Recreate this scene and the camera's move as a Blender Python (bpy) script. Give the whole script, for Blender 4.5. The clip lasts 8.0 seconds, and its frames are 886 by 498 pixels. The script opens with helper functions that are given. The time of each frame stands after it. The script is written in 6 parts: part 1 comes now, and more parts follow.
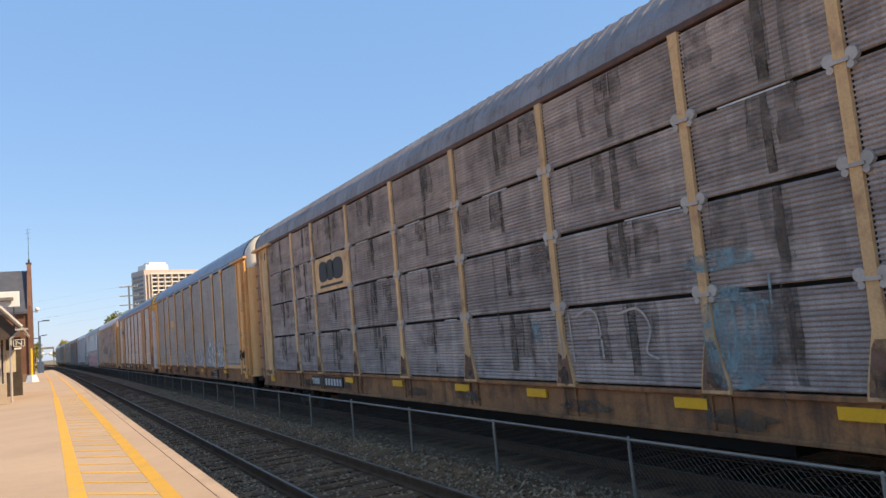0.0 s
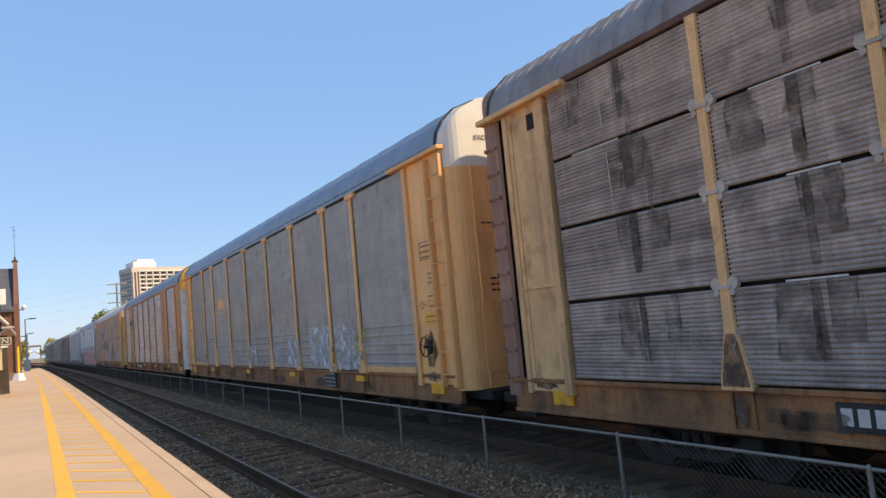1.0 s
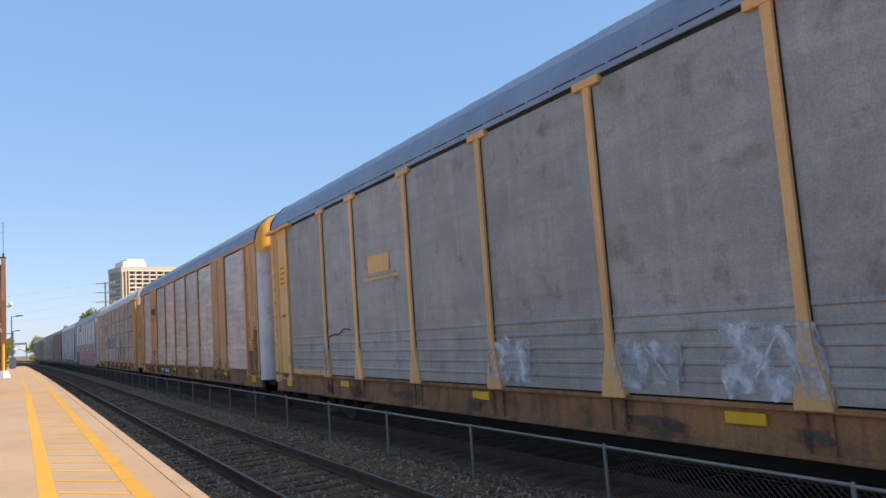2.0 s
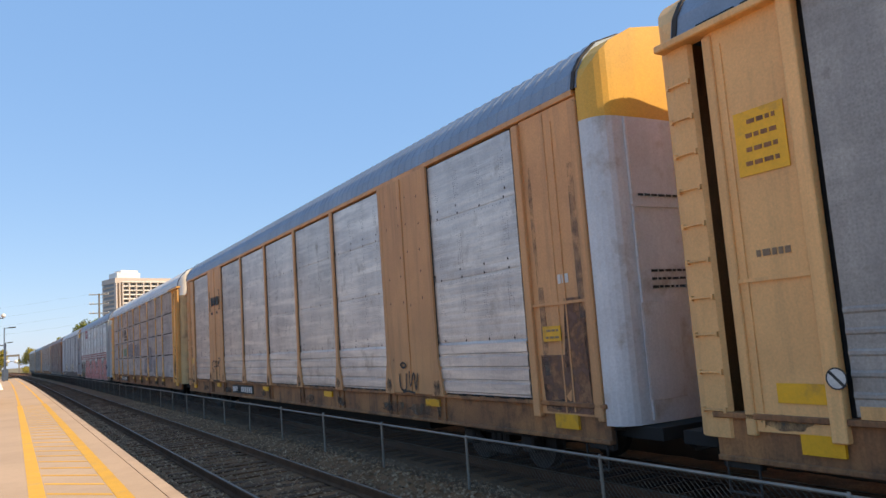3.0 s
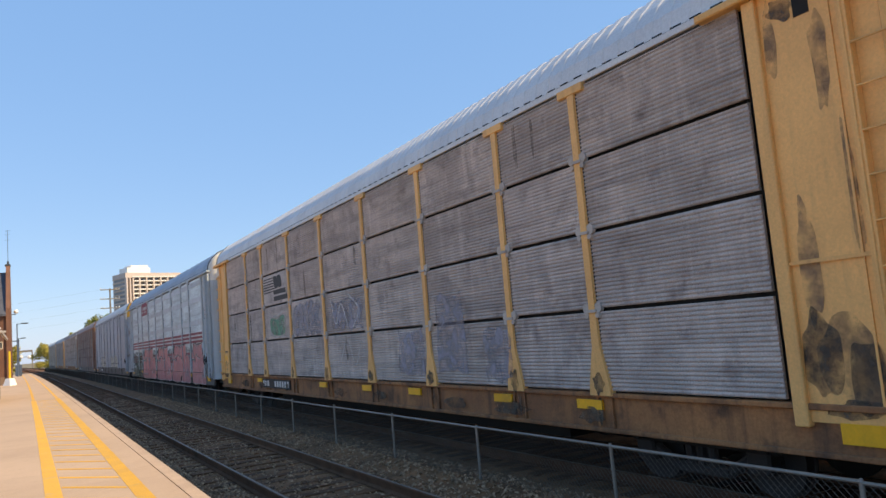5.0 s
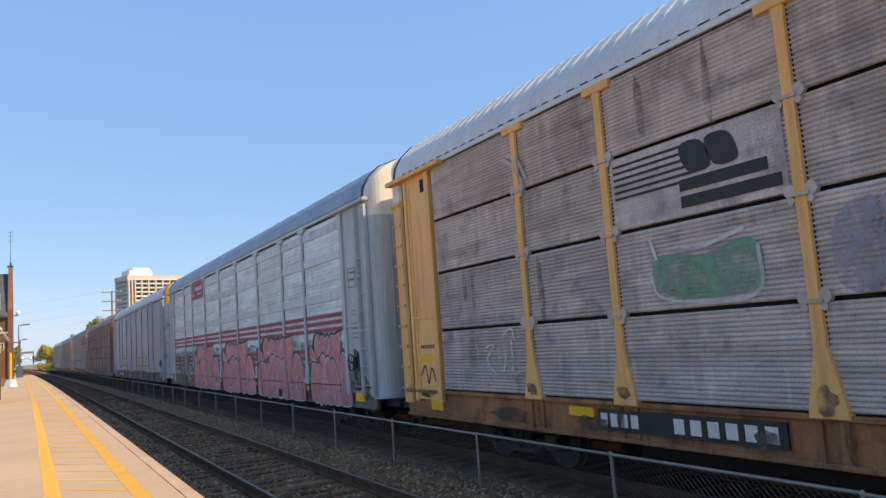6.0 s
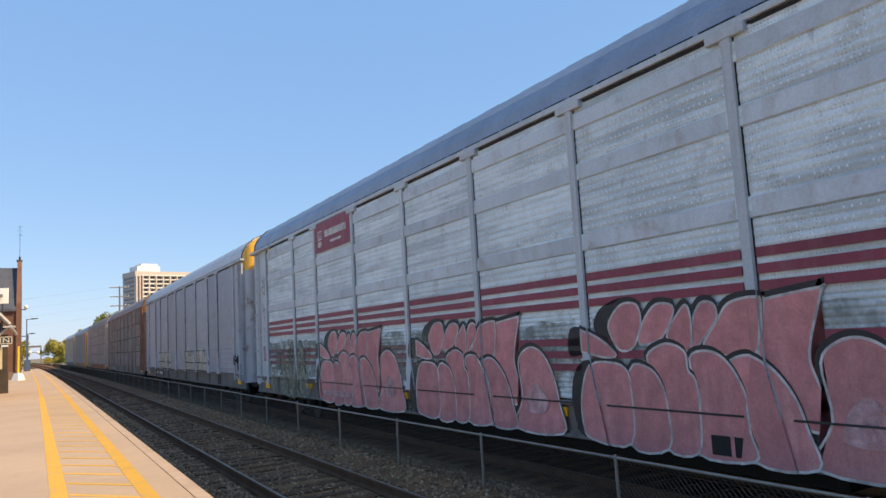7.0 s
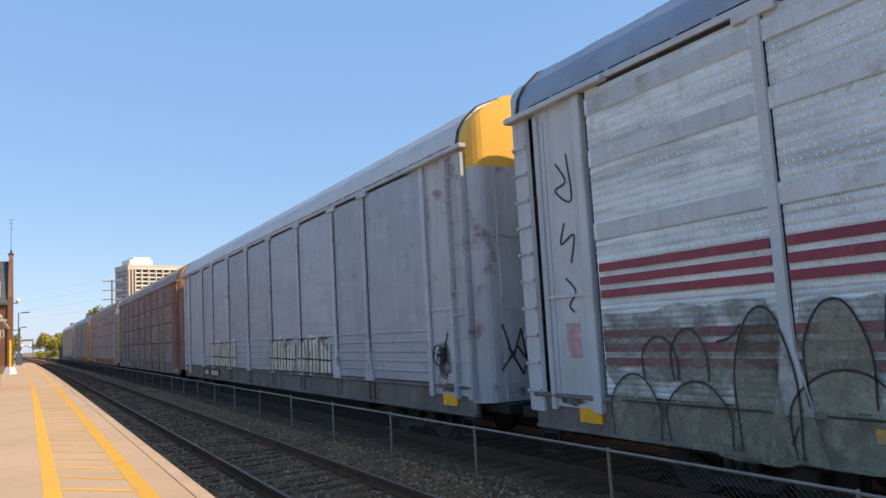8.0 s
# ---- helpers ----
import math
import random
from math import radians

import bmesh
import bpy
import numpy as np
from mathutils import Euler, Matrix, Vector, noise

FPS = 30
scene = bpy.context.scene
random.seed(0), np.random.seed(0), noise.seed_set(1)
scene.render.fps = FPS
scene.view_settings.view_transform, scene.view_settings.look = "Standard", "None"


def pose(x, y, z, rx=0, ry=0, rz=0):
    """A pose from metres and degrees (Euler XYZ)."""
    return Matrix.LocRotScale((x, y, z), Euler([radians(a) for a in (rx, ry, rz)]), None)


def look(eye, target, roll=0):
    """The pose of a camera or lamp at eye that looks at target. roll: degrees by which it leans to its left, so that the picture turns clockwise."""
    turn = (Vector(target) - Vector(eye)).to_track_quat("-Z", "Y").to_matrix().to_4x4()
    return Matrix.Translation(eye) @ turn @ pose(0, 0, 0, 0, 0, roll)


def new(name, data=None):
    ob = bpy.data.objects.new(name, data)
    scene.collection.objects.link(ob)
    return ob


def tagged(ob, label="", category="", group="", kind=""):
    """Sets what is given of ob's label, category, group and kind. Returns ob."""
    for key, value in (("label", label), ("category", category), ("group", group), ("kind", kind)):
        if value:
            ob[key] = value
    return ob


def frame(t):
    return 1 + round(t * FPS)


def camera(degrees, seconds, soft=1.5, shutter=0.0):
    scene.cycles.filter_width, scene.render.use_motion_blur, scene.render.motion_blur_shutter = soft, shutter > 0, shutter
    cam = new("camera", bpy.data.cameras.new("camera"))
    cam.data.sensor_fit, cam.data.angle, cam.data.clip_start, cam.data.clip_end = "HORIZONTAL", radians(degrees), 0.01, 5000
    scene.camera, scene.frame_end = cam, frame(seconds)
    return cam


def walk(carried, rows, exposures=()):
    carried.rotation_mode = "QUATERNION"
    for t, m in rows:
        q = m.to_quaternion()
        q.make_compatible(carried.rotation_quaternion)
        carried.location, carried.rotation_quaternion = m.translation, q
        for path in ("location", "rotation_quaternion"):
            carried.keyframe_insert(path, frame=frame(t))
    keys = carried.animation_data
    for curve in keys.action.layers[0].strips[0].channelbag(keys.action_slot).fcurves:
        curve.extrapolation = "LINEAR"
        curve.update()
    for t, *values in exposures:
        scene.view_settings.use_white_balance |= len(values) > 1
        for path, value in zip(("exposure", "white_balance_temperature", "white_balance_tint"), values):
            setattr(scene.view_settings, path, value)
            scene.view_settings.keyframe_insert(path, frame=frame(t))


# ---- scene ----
cam = camera(62.38, 8.0)
EYE = (0.0, 0.0, 2.276)


def eye_pose(yaw, pitch, roll):
    return pose(*EYE, 90 + pitch, roll, yaw)


walk(cam, [
    (0.0, eye_pose(-28.181, 5.874, 5.116)),
    (0.5, eye_pose(-28.213, 5.953, 5.372)),
    (1.0, eye_pose(-28.989, 5.531, 5.322)),
    (1.5, eye_pose(-29.286, 5.691, 4.228)),
    (3.0, eye_pose(-30.172, 6.850, 4.066)),
    (3.5, eye_pose(-29.734, 6.696, 4.191)),
    (4.0, eye_pose(-29.222, 6.304, 4.394)),
    (4.5, eye_pose(-29.417, 6.115, 4.745)),
    (6.0, eye_pose(-29.348, 6.678, 4.076)),
    (6.5, eye_pose(-29.069, 6.864, 3.468)),
    (7.0, eye_pose(-28.900, 6.723, 3.223)),
    (7.5, eye_pose(-29.159, 6.393, 3.186)),
    (8.0, eye_pose(-29.405, 6.195, 3.249)),
], exposures=[(0.0, 0.40, 9300, 10), (8.0, 0.40, 9300, 10)])

# ---- light ----
SUN_WAY = Vector((0.80, -0.82, 1.0)).normalized()
SUN_EL = math.asin(SUN_WAY.z)
SUN_AZ = math.atan2(SUN_WAY.x, SUN_WAY.y)
world = bpy.data.worlds.new("sky")
scene.world = world
world.use_nodes = True
wn = world.node_tree.nodes
sky = wn.new("ShaderNodeTexSky")
sky.sky_type = "NISHITA"
sky.sun_disc = False
sky.sun_elevation = SUN_EL
sky.sun_rotation = SUN_AZ
sky.air_density = 1.0
sky.dust_density = 0.3
sky.ozone_density = 1.6
haze = wn.new("ShaderNodeMix")
haze.data_type = "RGBA"
haze.inputs[0].default_value = 0.65
haze.inputs[7].default_value = (0.98, 2.92, 7.5, 1)
world.node_tree.links.new(sky.outputs[0], haze.inputs[6])
world.node_tree.links.new(haze.outputs[2], wn["Background"].inputs[0])
wn["Background"].inputs[1].default_value = 0.137
sun = new("sun", bpy.data.lights.new("sun", "SUN"))
sun.data.energy = 4.1
sun.data.angle = radians(0.5)
sun.data.color = (1.0, 0.90, 0.76)
sun.matrix_world = look(SUN_WAY * 100, (0, 0, 0))


# ---- materials ----
def surf(name, c1, c2=None, rough=0.65, metal=0.0, big=0.8, fine=30.0, grain=0.12, streak=None, streak_amt=0.5,
         rust=None, rust_amt=0.45, bump=0.15, vary=0.10, spec=0.4, bands=None, bands_amt=0.5, holes=0.0, worn=None):
    """A weathered surface: two-tone blotches, vertical streaks, rust spots, fine grain and relief."""
    m = bpy.data.materials.new(name)
    m.use_nodes = True
    nt = m.node_tree
    n, ln = nt.nodes, nt.links
    b = n["Principled BSDF"]
    c2 = c2 or tuple(v * 0.75 for v in c1)
    tc, oi = n.new("ShaderNodeTexCoord"), n.new("ShaderNodeObjectInfo")
    mul = n.new("ShaderNodeMath"); mul.operation = "MULTIPLY"; mul.inputs[1].default_value = 37.0
    ln.new(oi.outputs["Random"], mul.inputs[0])
    off = n.new("ShaderNodeVectorMath"); off.operation = "ADD"
    ln.new(tc.outputs["Object"], off.inputs[0]); ln.new(mul.outputs[0], off.inputs[1])

    def noise_fac(scale, detail, lo, hi, stretch=(1, 1, 1)):
        mp = n.new("ShaderNodeMapping"); mp.inputs["Scale"].default_value = stretch
        ln.new(off.outputs[0], mp.inputs[0])
        t = n.new("ShaderNodeTexNoise")
        t.inputs["Scale"].default_value = scale
        t.inputs["Detail"].default_value = detail
        t.inputs["Roughness"].default_value = 0.62
        ln.new(mp.outputs[0], t.inputs["Vector"])
        r = n.new("ShaderNodeMapRange")
        r.inputs[1].default_value, r.inputs[2].default_value = lo, hi
        ln.new(t.outputs[0], r.inputs[0])
        return t, r

    def mixed(fac, a, col, amt=1.0):
        x = n.new("ShaderNodeMix"); x.data_type = "RGBA"
        if amt != 1.0:
            k = n.new("ShaderNodeMath"); k.operation = "MULTIPLY"; k.inputs[1].default_value = amt
            ln.new(fac, k.inputs[0]); fac = k.outputs[0]
        ln.new(fac, x.inputs[0])
        if isinstance(a, tuple):
            x.inputs[6].default_value = (*a, 1)
        else:
            ln.new(a, x.inputs[6])
        x.inputs[7].default_value = (*col, 1)
        return x.outputs[2]

    _, f1 = noise_fac(big, 5, 0.35, 0.68)
    col = mixed(f1.outputs[0], c1, c2)
    if streak:
        _, f2 = noise_fac(3.0, 4, 0.50, 0.72, (1.0, 1.6, 0.12))
        col = mixed(f2.outputs[0], col, streak, streak_amt)
    if bands:
        _, f5 = noise_fac(2.0, 6, 0.46, 0.66, (1.0, 0.22, 2.6))
        col = mixed(f5.outputs[0], col, bands, bands_amt)
    if rust:
        _, f3 = noise_fac(2.2, 9, 0.58 - 0.1 * rust_amt, 0.72)
        col = mixed(f3.outputs[0], col, rust, 0.85)
    if holes:
        vo = n.new("ShaderNodeTexVoronoi")
        vo.inputs["Scale"].default_value = 24.0
        vo.inputs["Randomness"].default_value = 0.2
        ln.new(tc.outputs["Object"], vo.inputs["Vector"])
        dot = n.new("ShaderNodeMapRange")
        dot.inputs[1].default_value, dot.inputs[2].default_value = 0.34, 0.24
        ln.new(vo.outputs["Distance"], dot.inputs[0])
        _, f6 = noise_fac(1.3, 3, 0.44, 0.60, (1.0, 2.4, 1.0))
        both = n.new("ShaderNodeMath"); both.operation = "MULTIPLY"
        ln.new(dot.outputs[0], both.inputs[0]); ln.new(f6.outputs[0], both.inputs[1])
        col = mixed(both.outputs[0], col, (0.03, 0.03, 0.032), holes)
        _, f7 = noise_fac(5.0, 2, 0.66, 0.74)
        col = mixed(f7.outputs[0], col, (0.05, 0.045, 0.042), 0.7 * holes)
    tf, f4 = noise_fac(fine, 4, 0.25, 0.75)
    hsv = n.new("ShaderNodeHueSaturation")
    ln.new(col, hsv.inputs["Color"])
    g = n.new("ShaderNodeMapRange")
    g.inputs[3].default_value, g.inputs[4].default_value = 1 - grain, 1 + grain
    ln.new(f4.outputs[0], g.inputs[0])
    v = n.new("ShaderNodeMapRange")
    v.inputs[3].default_value, v.inputs[4].default_value = 1 - vary, 1 + vary
    ln.new(oi.outputs["Random"], v.inputs[0])
    gv = n.new("ShaderNodeMath"); gv.operation = "MULTIPLY"
    ln.new(g.outputs[0], gv.inputs[0]); ln.new(v.outputs[0], gv.inputs[1])
    ln.new(gv.outputs[0], hsv.inputs["Value"])
    ln.new(hsv.outputs[0], b.inputs["Base Color"])
    if worn:
        # flaked paint: the surface beneath shows through in patches
        _, f8 = noise_fac(4.0, 7, 0.36, 0.64)
        w8 = n.new("ShaderNodeMapRange")
        w8.inputs[3].default_value, w8.inputs[4].default_value = worn
        ln.new(f8.outputs[0], w8.inputs[0])
        ln.new(w8.outputs[0], b.inputs["Alpha"])
    b.inputs["Roughness"].default_value = rough
    b.inputs["Metallic"].default_value = metal
    b.inputs["Specular IOR Level"].default_value = spec
    if bump:
        bp = n.new("ShaderNodeBump")
        bp.inputs["Strength"].default_value = bump
        bp.inputs["Distance"].default_value = 0.01
        ln.new(tf.outputs[0], bp.inputs["Height"])
        ln.new(bp.outputs[0], b.inputs["Normal"])
    return m


RUST = (0.16, 0.065, 0.03)
GRIME = (0.05, 0.045, 0.042)
M = {}
# place
M["concrete"] = surf("platform_concrete", (0.528, 0.363, 0.243), (0.449, 0.308, 0.205), 0.85, big=0.35, fine=60, grain=0.10, streak=(0.370, 0.253, 0.167), streak_amt=0.25, bump=0.2)
M["coping"] = surf("coping_concrete", (0.510, 0.355, 0.243), (0.414, 0.287, 0.197), 0.85, big=1.2, fine=60, bump=0.25)
M["yellow_line"] = surf("yellow_road_paint", (0.773, 0.405, 0.046), (0.681, 0.350, 0.055), 0.7, big=1.5, fine=50, rust=(0.534, 0.350, 0.156), rust_amt=0.1)
M["ballast"] = surf("ballast_ground", (0.259, 0.116, 0.050), (0.112, 0.053, 0.024), 0.95, big=1.6, fine=30, grain=0.55, bump=1.0)
M["stone"] = surf("ballast_stone", (0.512, 0.320, 0.193), (0.095, 0.059, 0.037), 0.9, big=9, fine=60, grain=0.3, bump=0.4)
M["tie"] = surf("creosoted_timber", (0.158, 0.065, 0.025), (0.076, 0.032, 0.014), 0.9, big=2, fine=30, grain=0.3, bump=0.5, vary=0.3)
M["rail"] = surf("rusty_rail_steel", (0.138, 0.068, 0.040), (0.081, 0.042, 0.026), 0.95, 0.0, big=2, fine=40, spec=0.1)
M["rail_head"] = surf("worn_rail_head", (0.250, 0.190, 0.150), (0.180, 0.140, 0.110), 0.6, 0.2, big=2, fine=40)
M["fence"] = surf("galvanised_fence", (0.288, 0.255, 0.216), (0.204, 0.182, 0.158), 0.5, 0.4, big=3, fine=40)
M["wire"] = surf("galvanised_wire", (0.143, 0.135, 0.122), (0.099, 0.095, 0.086), 0.6, 0.4, big=3, fine=40)
M["ground"] = surf("dry_ground", (0.240, 0.195, 0.120), (0.165, 0.143, 0.083), 0.95, big=0.05, fine=3, grain=0.3, bump=0.4)
M["leaf_green"] = surf("green_leaves", (0.169, 0.182, 0.042), (0.098, 0.117, 0.030), 0.7, big=0.6, fine=6, grain=0.35, bump=0)
M["leaf_yellow"] = surf("autumn_leaves", (0.458, 0.370, 0.080), (0.229, 0.235, 0.056), 0.7, big=0.35, fine=6, grain=0.35, bump=0)
M["bark"] = surf("bark", (0.10, 0.08, 0.06), None, 0.9, big=3, fine=20)
M["brick"] = surf("red_brick", (0.186, 0.087, 0.055), (0.136, 0.064, 0.043), 0.85, big=0.8, fine=18, grain=0.25, bump=0.4)
M["copper"] = surf("green_copper_roof", (0.22, 0.40, 0.33), (0.17, 0.33, 0.28), 0.6, big=0.5, fine=4, grain=0.1)
M["slate"] = surf("grey_slate", (0.085, 0.09, 0.11), (0.06, 0.065, 0.08), 0.7, big=1.2, fine=14, grain=0.25)
M["trim"] = surf("pale_painted_trim", (0.50, 0.45, 0.40), (0.40, 0.36, 0.32), 0.6, big=2)
M["dark_boards_and_shade"] = surf("dark_brown_boards_and_shade", (0.075, 0.055, 0.042), (0.05, 0.038, 0.03), 0.8, big=2)
M["soffit"] = surf("brown_canopy_boards", (0.20, 0.13, 0.09), (0.15, 0.10, 0.07), 0.7, big=2)
M["cream"] = surf("cream_paint", (0.620, 0.540, 0.400), (0.520, 0.450, 0.330), 0.6, big=2)
M["white"] = surf("white_paint", (0.80, 0.80, 0.78), (0.70, 0.70, 0.68), 0.5, big=2, grain=0.04)
M["dark_metal"] = surf("dark_grey_metal", (0.06, 0.065, 0.075), (0.04, 0.045, 0.05), 0.5, 0.3)
M["blue_metal"] = surf("blue_grey_metal", (0.10, 0.14, 0.20), (0.07, 0.10, 0.15), 0.5, 0.2)
M["bollard"] = surf("bright_yellow_paint", (0.80, 0.50, 0.03), (0.70, 0.42, 0.03), 0.5, big=3)
M["shelter_wall"] = surf("tan_block", (0.42, 0.33, 0.24), (0.34, 0.27, 0.2), 0.8, big=1.5)
M["tower_wall"] = surf("pink_concrete", (0.62, 0.52, 0.46), (0.56, 0.47, 0.42), 0.8, big=0.1, fine=2, grain=0.05)
M["tower_white"] = surf("white_concrete", (0.80, 0.77, 0.72), (0.75, 0.72, 0.67), 0.8, big=0.1, fine=2, grain=0.04)
M["tower_dark"] = surf("shaded_glazing", (0.16, 0.16, 0.18), (0.11, 0.12, 0.13), 0.35, big=0.3, fine=2)
M["pole_wood"] = surf("weathered_pole", (0.22, 0.20, 0.18), (0.16, 0.15, 0.14), 0.9)
M["cable"] = surf("black_cable", (0.06, 0.06, 0.065), None, 0.6, bump=0)
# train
M["inner"] = surf("dark_interior_and_shade", (0.02, 0.019, 0.018), None, 0.9, bump=0)
M["under"] = surf("grimy_running_gear", (0.045, 0.038, 0.034), (0.03, 0.026, 0.024), 0.8, big=2)
M["reflector"] = surf("yellow_reflector", (0.85, 0.41, 0.02), (0.75, 0.36, 0.02), 0.4, big=4, grain=0.08, rust=(0.4, 0.2, 0.05), rust_amt=0.2)
M["black_paint"] = surf("black_paint", (0.018, 0.018, 0.02), (0.03, 0.03, 0.03), 0.6, big=4)
M["stencil"] = surf("dark_stencil", (0.200, 0.130, 0.085), (0.300, 0.200, 0.120), 0.7, big=6)
M["white_mark"] = surf("white_stencil_and_daylight", (0.62, 0.60, 0.56), (0.50, 0.48, 0.45), 0.6, big=5)
M["panel_brown"] = surf("brown_weathered_panel", (0.465, 0.377, 0.337), (0.269, 0.222, 0.198), 0.75, 0.1, big=0.9, fine=45, grain=0.25, streak=(0.621, 0.532, 0.484), streak_amt=0.55, rust=(0.141, 0.115, 0.109), rust_amt=0.7, bump=0.4, bands=(0.212, 0.170, 0.156), bands_amt=0.75, holes=0.35)
M["panel_grey"] = surf("grey_weathered_panel", (0.539, 0.471, 0.429), (0.372, 0.324, 0.301), 0.7, 0.15, big=0.9, fine=45, grain=0.22, streak=(0.719, 0.635, 0.590), streak_amt=0.5, rust=(0.218, 0.183, 0.172), rust_amt=0.5, bump=0.35, bands=(0.295, 0.256, 0.240), bands_amt=0.7, holes=0.35)
M["panel_slate"] = surf("slate_grey_painted_panel", (0.375, 0.347, 0.313), (0.279, 0.258, 0.240), 0.55, 0.2, big=1.3, fine=35, grain=0.2, streak=(0.535, 0.496, 0.447), streak_amt=0.35, rust=(0.195, 0.157, 0.133), rust_amt=0.1, bands=(0.274, 0.252, 0.227), bands_amt=0.6, holes=0.12)
# The pale bands are soft horizontal reflections put into the colour.
M["panel_galv"] = surf("galvanised_panel", (0.569, 0.517, 0.487), (0.405, 0.369, 0.357), 0.46, 0.65, big=0.9, fine=30, grain=0.12, streak=(0.744, 0.665, 0.601), streak_amt=0.22, rust=(0.325, 0.271, 0.237), rust_amt=0.2, bands=(0.729, 0.653, 0.591), bands_amt=0.85, holes=0.2)
M["panel_silver"] = surf("pale_mottled_panel", (0.668, 0.780, 0.792), (0.492, 0.597, 0.622), 0.55, 0.1, big=0.9, fine=40, grain=0.15, streak=(0.551, 0.613, 0.588), streak_amt=0.5, rust=(0.414, 0.456, 0.442), rust_amt=0.3, bands=(0.354, 0.413, 0.418), bands_amt=0.85, holes=0.38)
M["panel_steel"] = surf("blue_grey_panel", (0.337, 0.383, 0.441), (0.274, 0.314, 0.368), 0.5, 0.3, big=0.9, fine=35, grain=0.12, streak=(0.407, 0.457, 0.515), streak_amt=0.4, rust=(0.225, 0.229, 0.233), rust_amt=0.2, bands=(0.271, 0.310, 0.354), bands_amt=0.6, holes=0.25)
M["panel_rust"] = surf("rust_brown_panel", (0.296, 0.248, 0.223), (0.192, 0.169, 0.158), 0.75, 0.1, big=0.9, fine=40, grain=0.2, streak=(0.368, 0.397, 0.423), streak_amt=0.4, rust=(0.118, 0.109, 0.120), rust_amt=0.4, bands=(0.130, 0.112, 0.109), bands_amt=0.6, holes=0.40)
M["tan"] = surf("tan_car_paint", (0.856, 0.461, 0.187), (0.736, 0.386, 0.156), 0.6, big=1.0, fine=35, streak=(0.438, 0.236, 0.104), streak_amt=0.5)
M["dirty_tan"] = surf("grimy_tan_car_paint", (0.806, 0.479, 0.224), (0.591, 0.356, 0.174), 0.65, big=1.4, fine=35, grain=0.15, streak=(0.323, 0.197, 0.112), streak_amt=0.6, rust=(0.376, 0.184, 0.095), rust_amt=0.4)
M["olive_tan"] = surf("olive_tan_door_paint", (0.560, 0.385, 0.190), (0.430, 0.295, 0.150), 0.65, big=1.2, fine=35, grain=0.15, streak=(0.24, 0.16, 0.09), streak_amt=0.55, rust=(0.22, 0.13, 0.075), rust_amt=0.3)
M["yellow_tan"] = surf("yellow_tan_car_paint", (0.821, 0.442, 0.154), (0.706, 0.371, 0.129), 0.55, big=1.0, fine=35, streak=(0.386, 0.206, 0.085), streak_amt=0.5)
M["orange_tan"] = surf("orange_tan_car_paint", (0.651, 0.317, 0.137), (0.530, 0.254, 0.113), 0.6, big=1.0, fine=35, streak=(0.288, 0.149, 0.073), streak_amt=0.5)
M["sill_rust"] = surf("rusty_sill", (0.441, 0.187, 0.072), (0.250, 0.108, 0.050), 0.75, big=0.8, fine=30, grain=0.22, streak=(0.095, 0.050, 0.032), streak_amt=0.75, rust=(0.063, 0.036, 0.026), rust_amt=0.9)
M["sill_grey"] = surf("grimy_grey_sill", (0.206, 0.187, 0.168), (0.122, 0.108, 0.096), 0.75, big=1.0, fine=30, grain=0.2, streak=(0.094, 0.075, 0.064), streak_amt=0.6, rust=RUST, rust_amt=0.4)
M["grey_paint"] = surf("grey_car_paint", (0.441, 0.501, 0.529), (0.365, 0.416, 0.437), 0.55, big=1.0, fine=35, streak=(0.249, 0.261, 0.254), streak_amt=0.45)
M["pale_paint"] = surf("pale_grey_car_paint", (0.419, 0.461, 0.498), (0.346, 0.385, 0.418), 0.55, big=1.0, fine=35, streak=(0.238, 0.246, 0.239), streak_amt=0.5, rust=RUST, rust_amt=0.1)
M["white_end"] = surf("white_end_paint", (0.78, 0.74, 0.66), (0.70, 0.66, 0.58), 0.55, big=1.0, fine=35, streak=(0.55, 0.48, 0.38), streak_amt=0.3)
M["yellow_end"] = surf("yellow_end_paint", (0.82, 0.44, 0.07), (0.72, 0.39, 0.07), 0.55, big=1.0, fine=35, streak=(0.52, 0.28, 0.08), streak_amt=0.3)
M["roof_grey"] = surf("weathered_roof", (0.34, 0.30, 0.285), (0.23, 0.20, 0.19), 0.6, 0.3, big=1.0, fine=30, streak=(0.16, 0.12, 0.105), streak_amt=0.5, rust=(0.20, 0.12, 0.09), rust_amt=0.4)
M["roof_blue"] = surf("blue_grey_roof", (0.265, 0.315, 0.371), (0.204, 0.249, 0.297), 0.5, 0.35, big=1.0, fine=30)
M["roof_white"] = surf("pale_roof", (0.58, 0.575, 0.56), (0.50, 0.49, 0.48), 0.5, 0.2, big=1.0, fine=30)
M["rust_edge"] = surf("rusty_edge", (0.17, 0.085, 0.055), (0.09, 0.05, 0.04), 0.8, big=2.5, fine=30, grain=0.25)
M["rust_wing"] = surf("rust_brown_door", (0.345, 0.180, 0.132), (0.218, 0.120, 0.090), 0.75, big=1.2, fine=30, grain=0.2, streak=(0.483, 0.324, 0.204), streak_amt=0.5)
M["grime"] = surf("black_grime", (0.06, 0.048, 0.04), (0.16, 0.115, 0.08), 0.85, big=2.5, fine=20, grain=0.3, worn=(0.1, 0.9))
M["rust_film"] = surf("rust_brown_film", (0.22, 0.11, 0.075), (0.15, 0.08, 0.06), 0.85, big=2.5, fine=20, grain=0.3, worn=(0.35, 1.0))
M["dirt_film"] = surf("road_dirt_film", (0.20, 0.15, 0.12), (0.14, 0.11, 0.09), 0.9, big=1.2, fine=20, grain=0.3, worn=(0.0, 0.6))
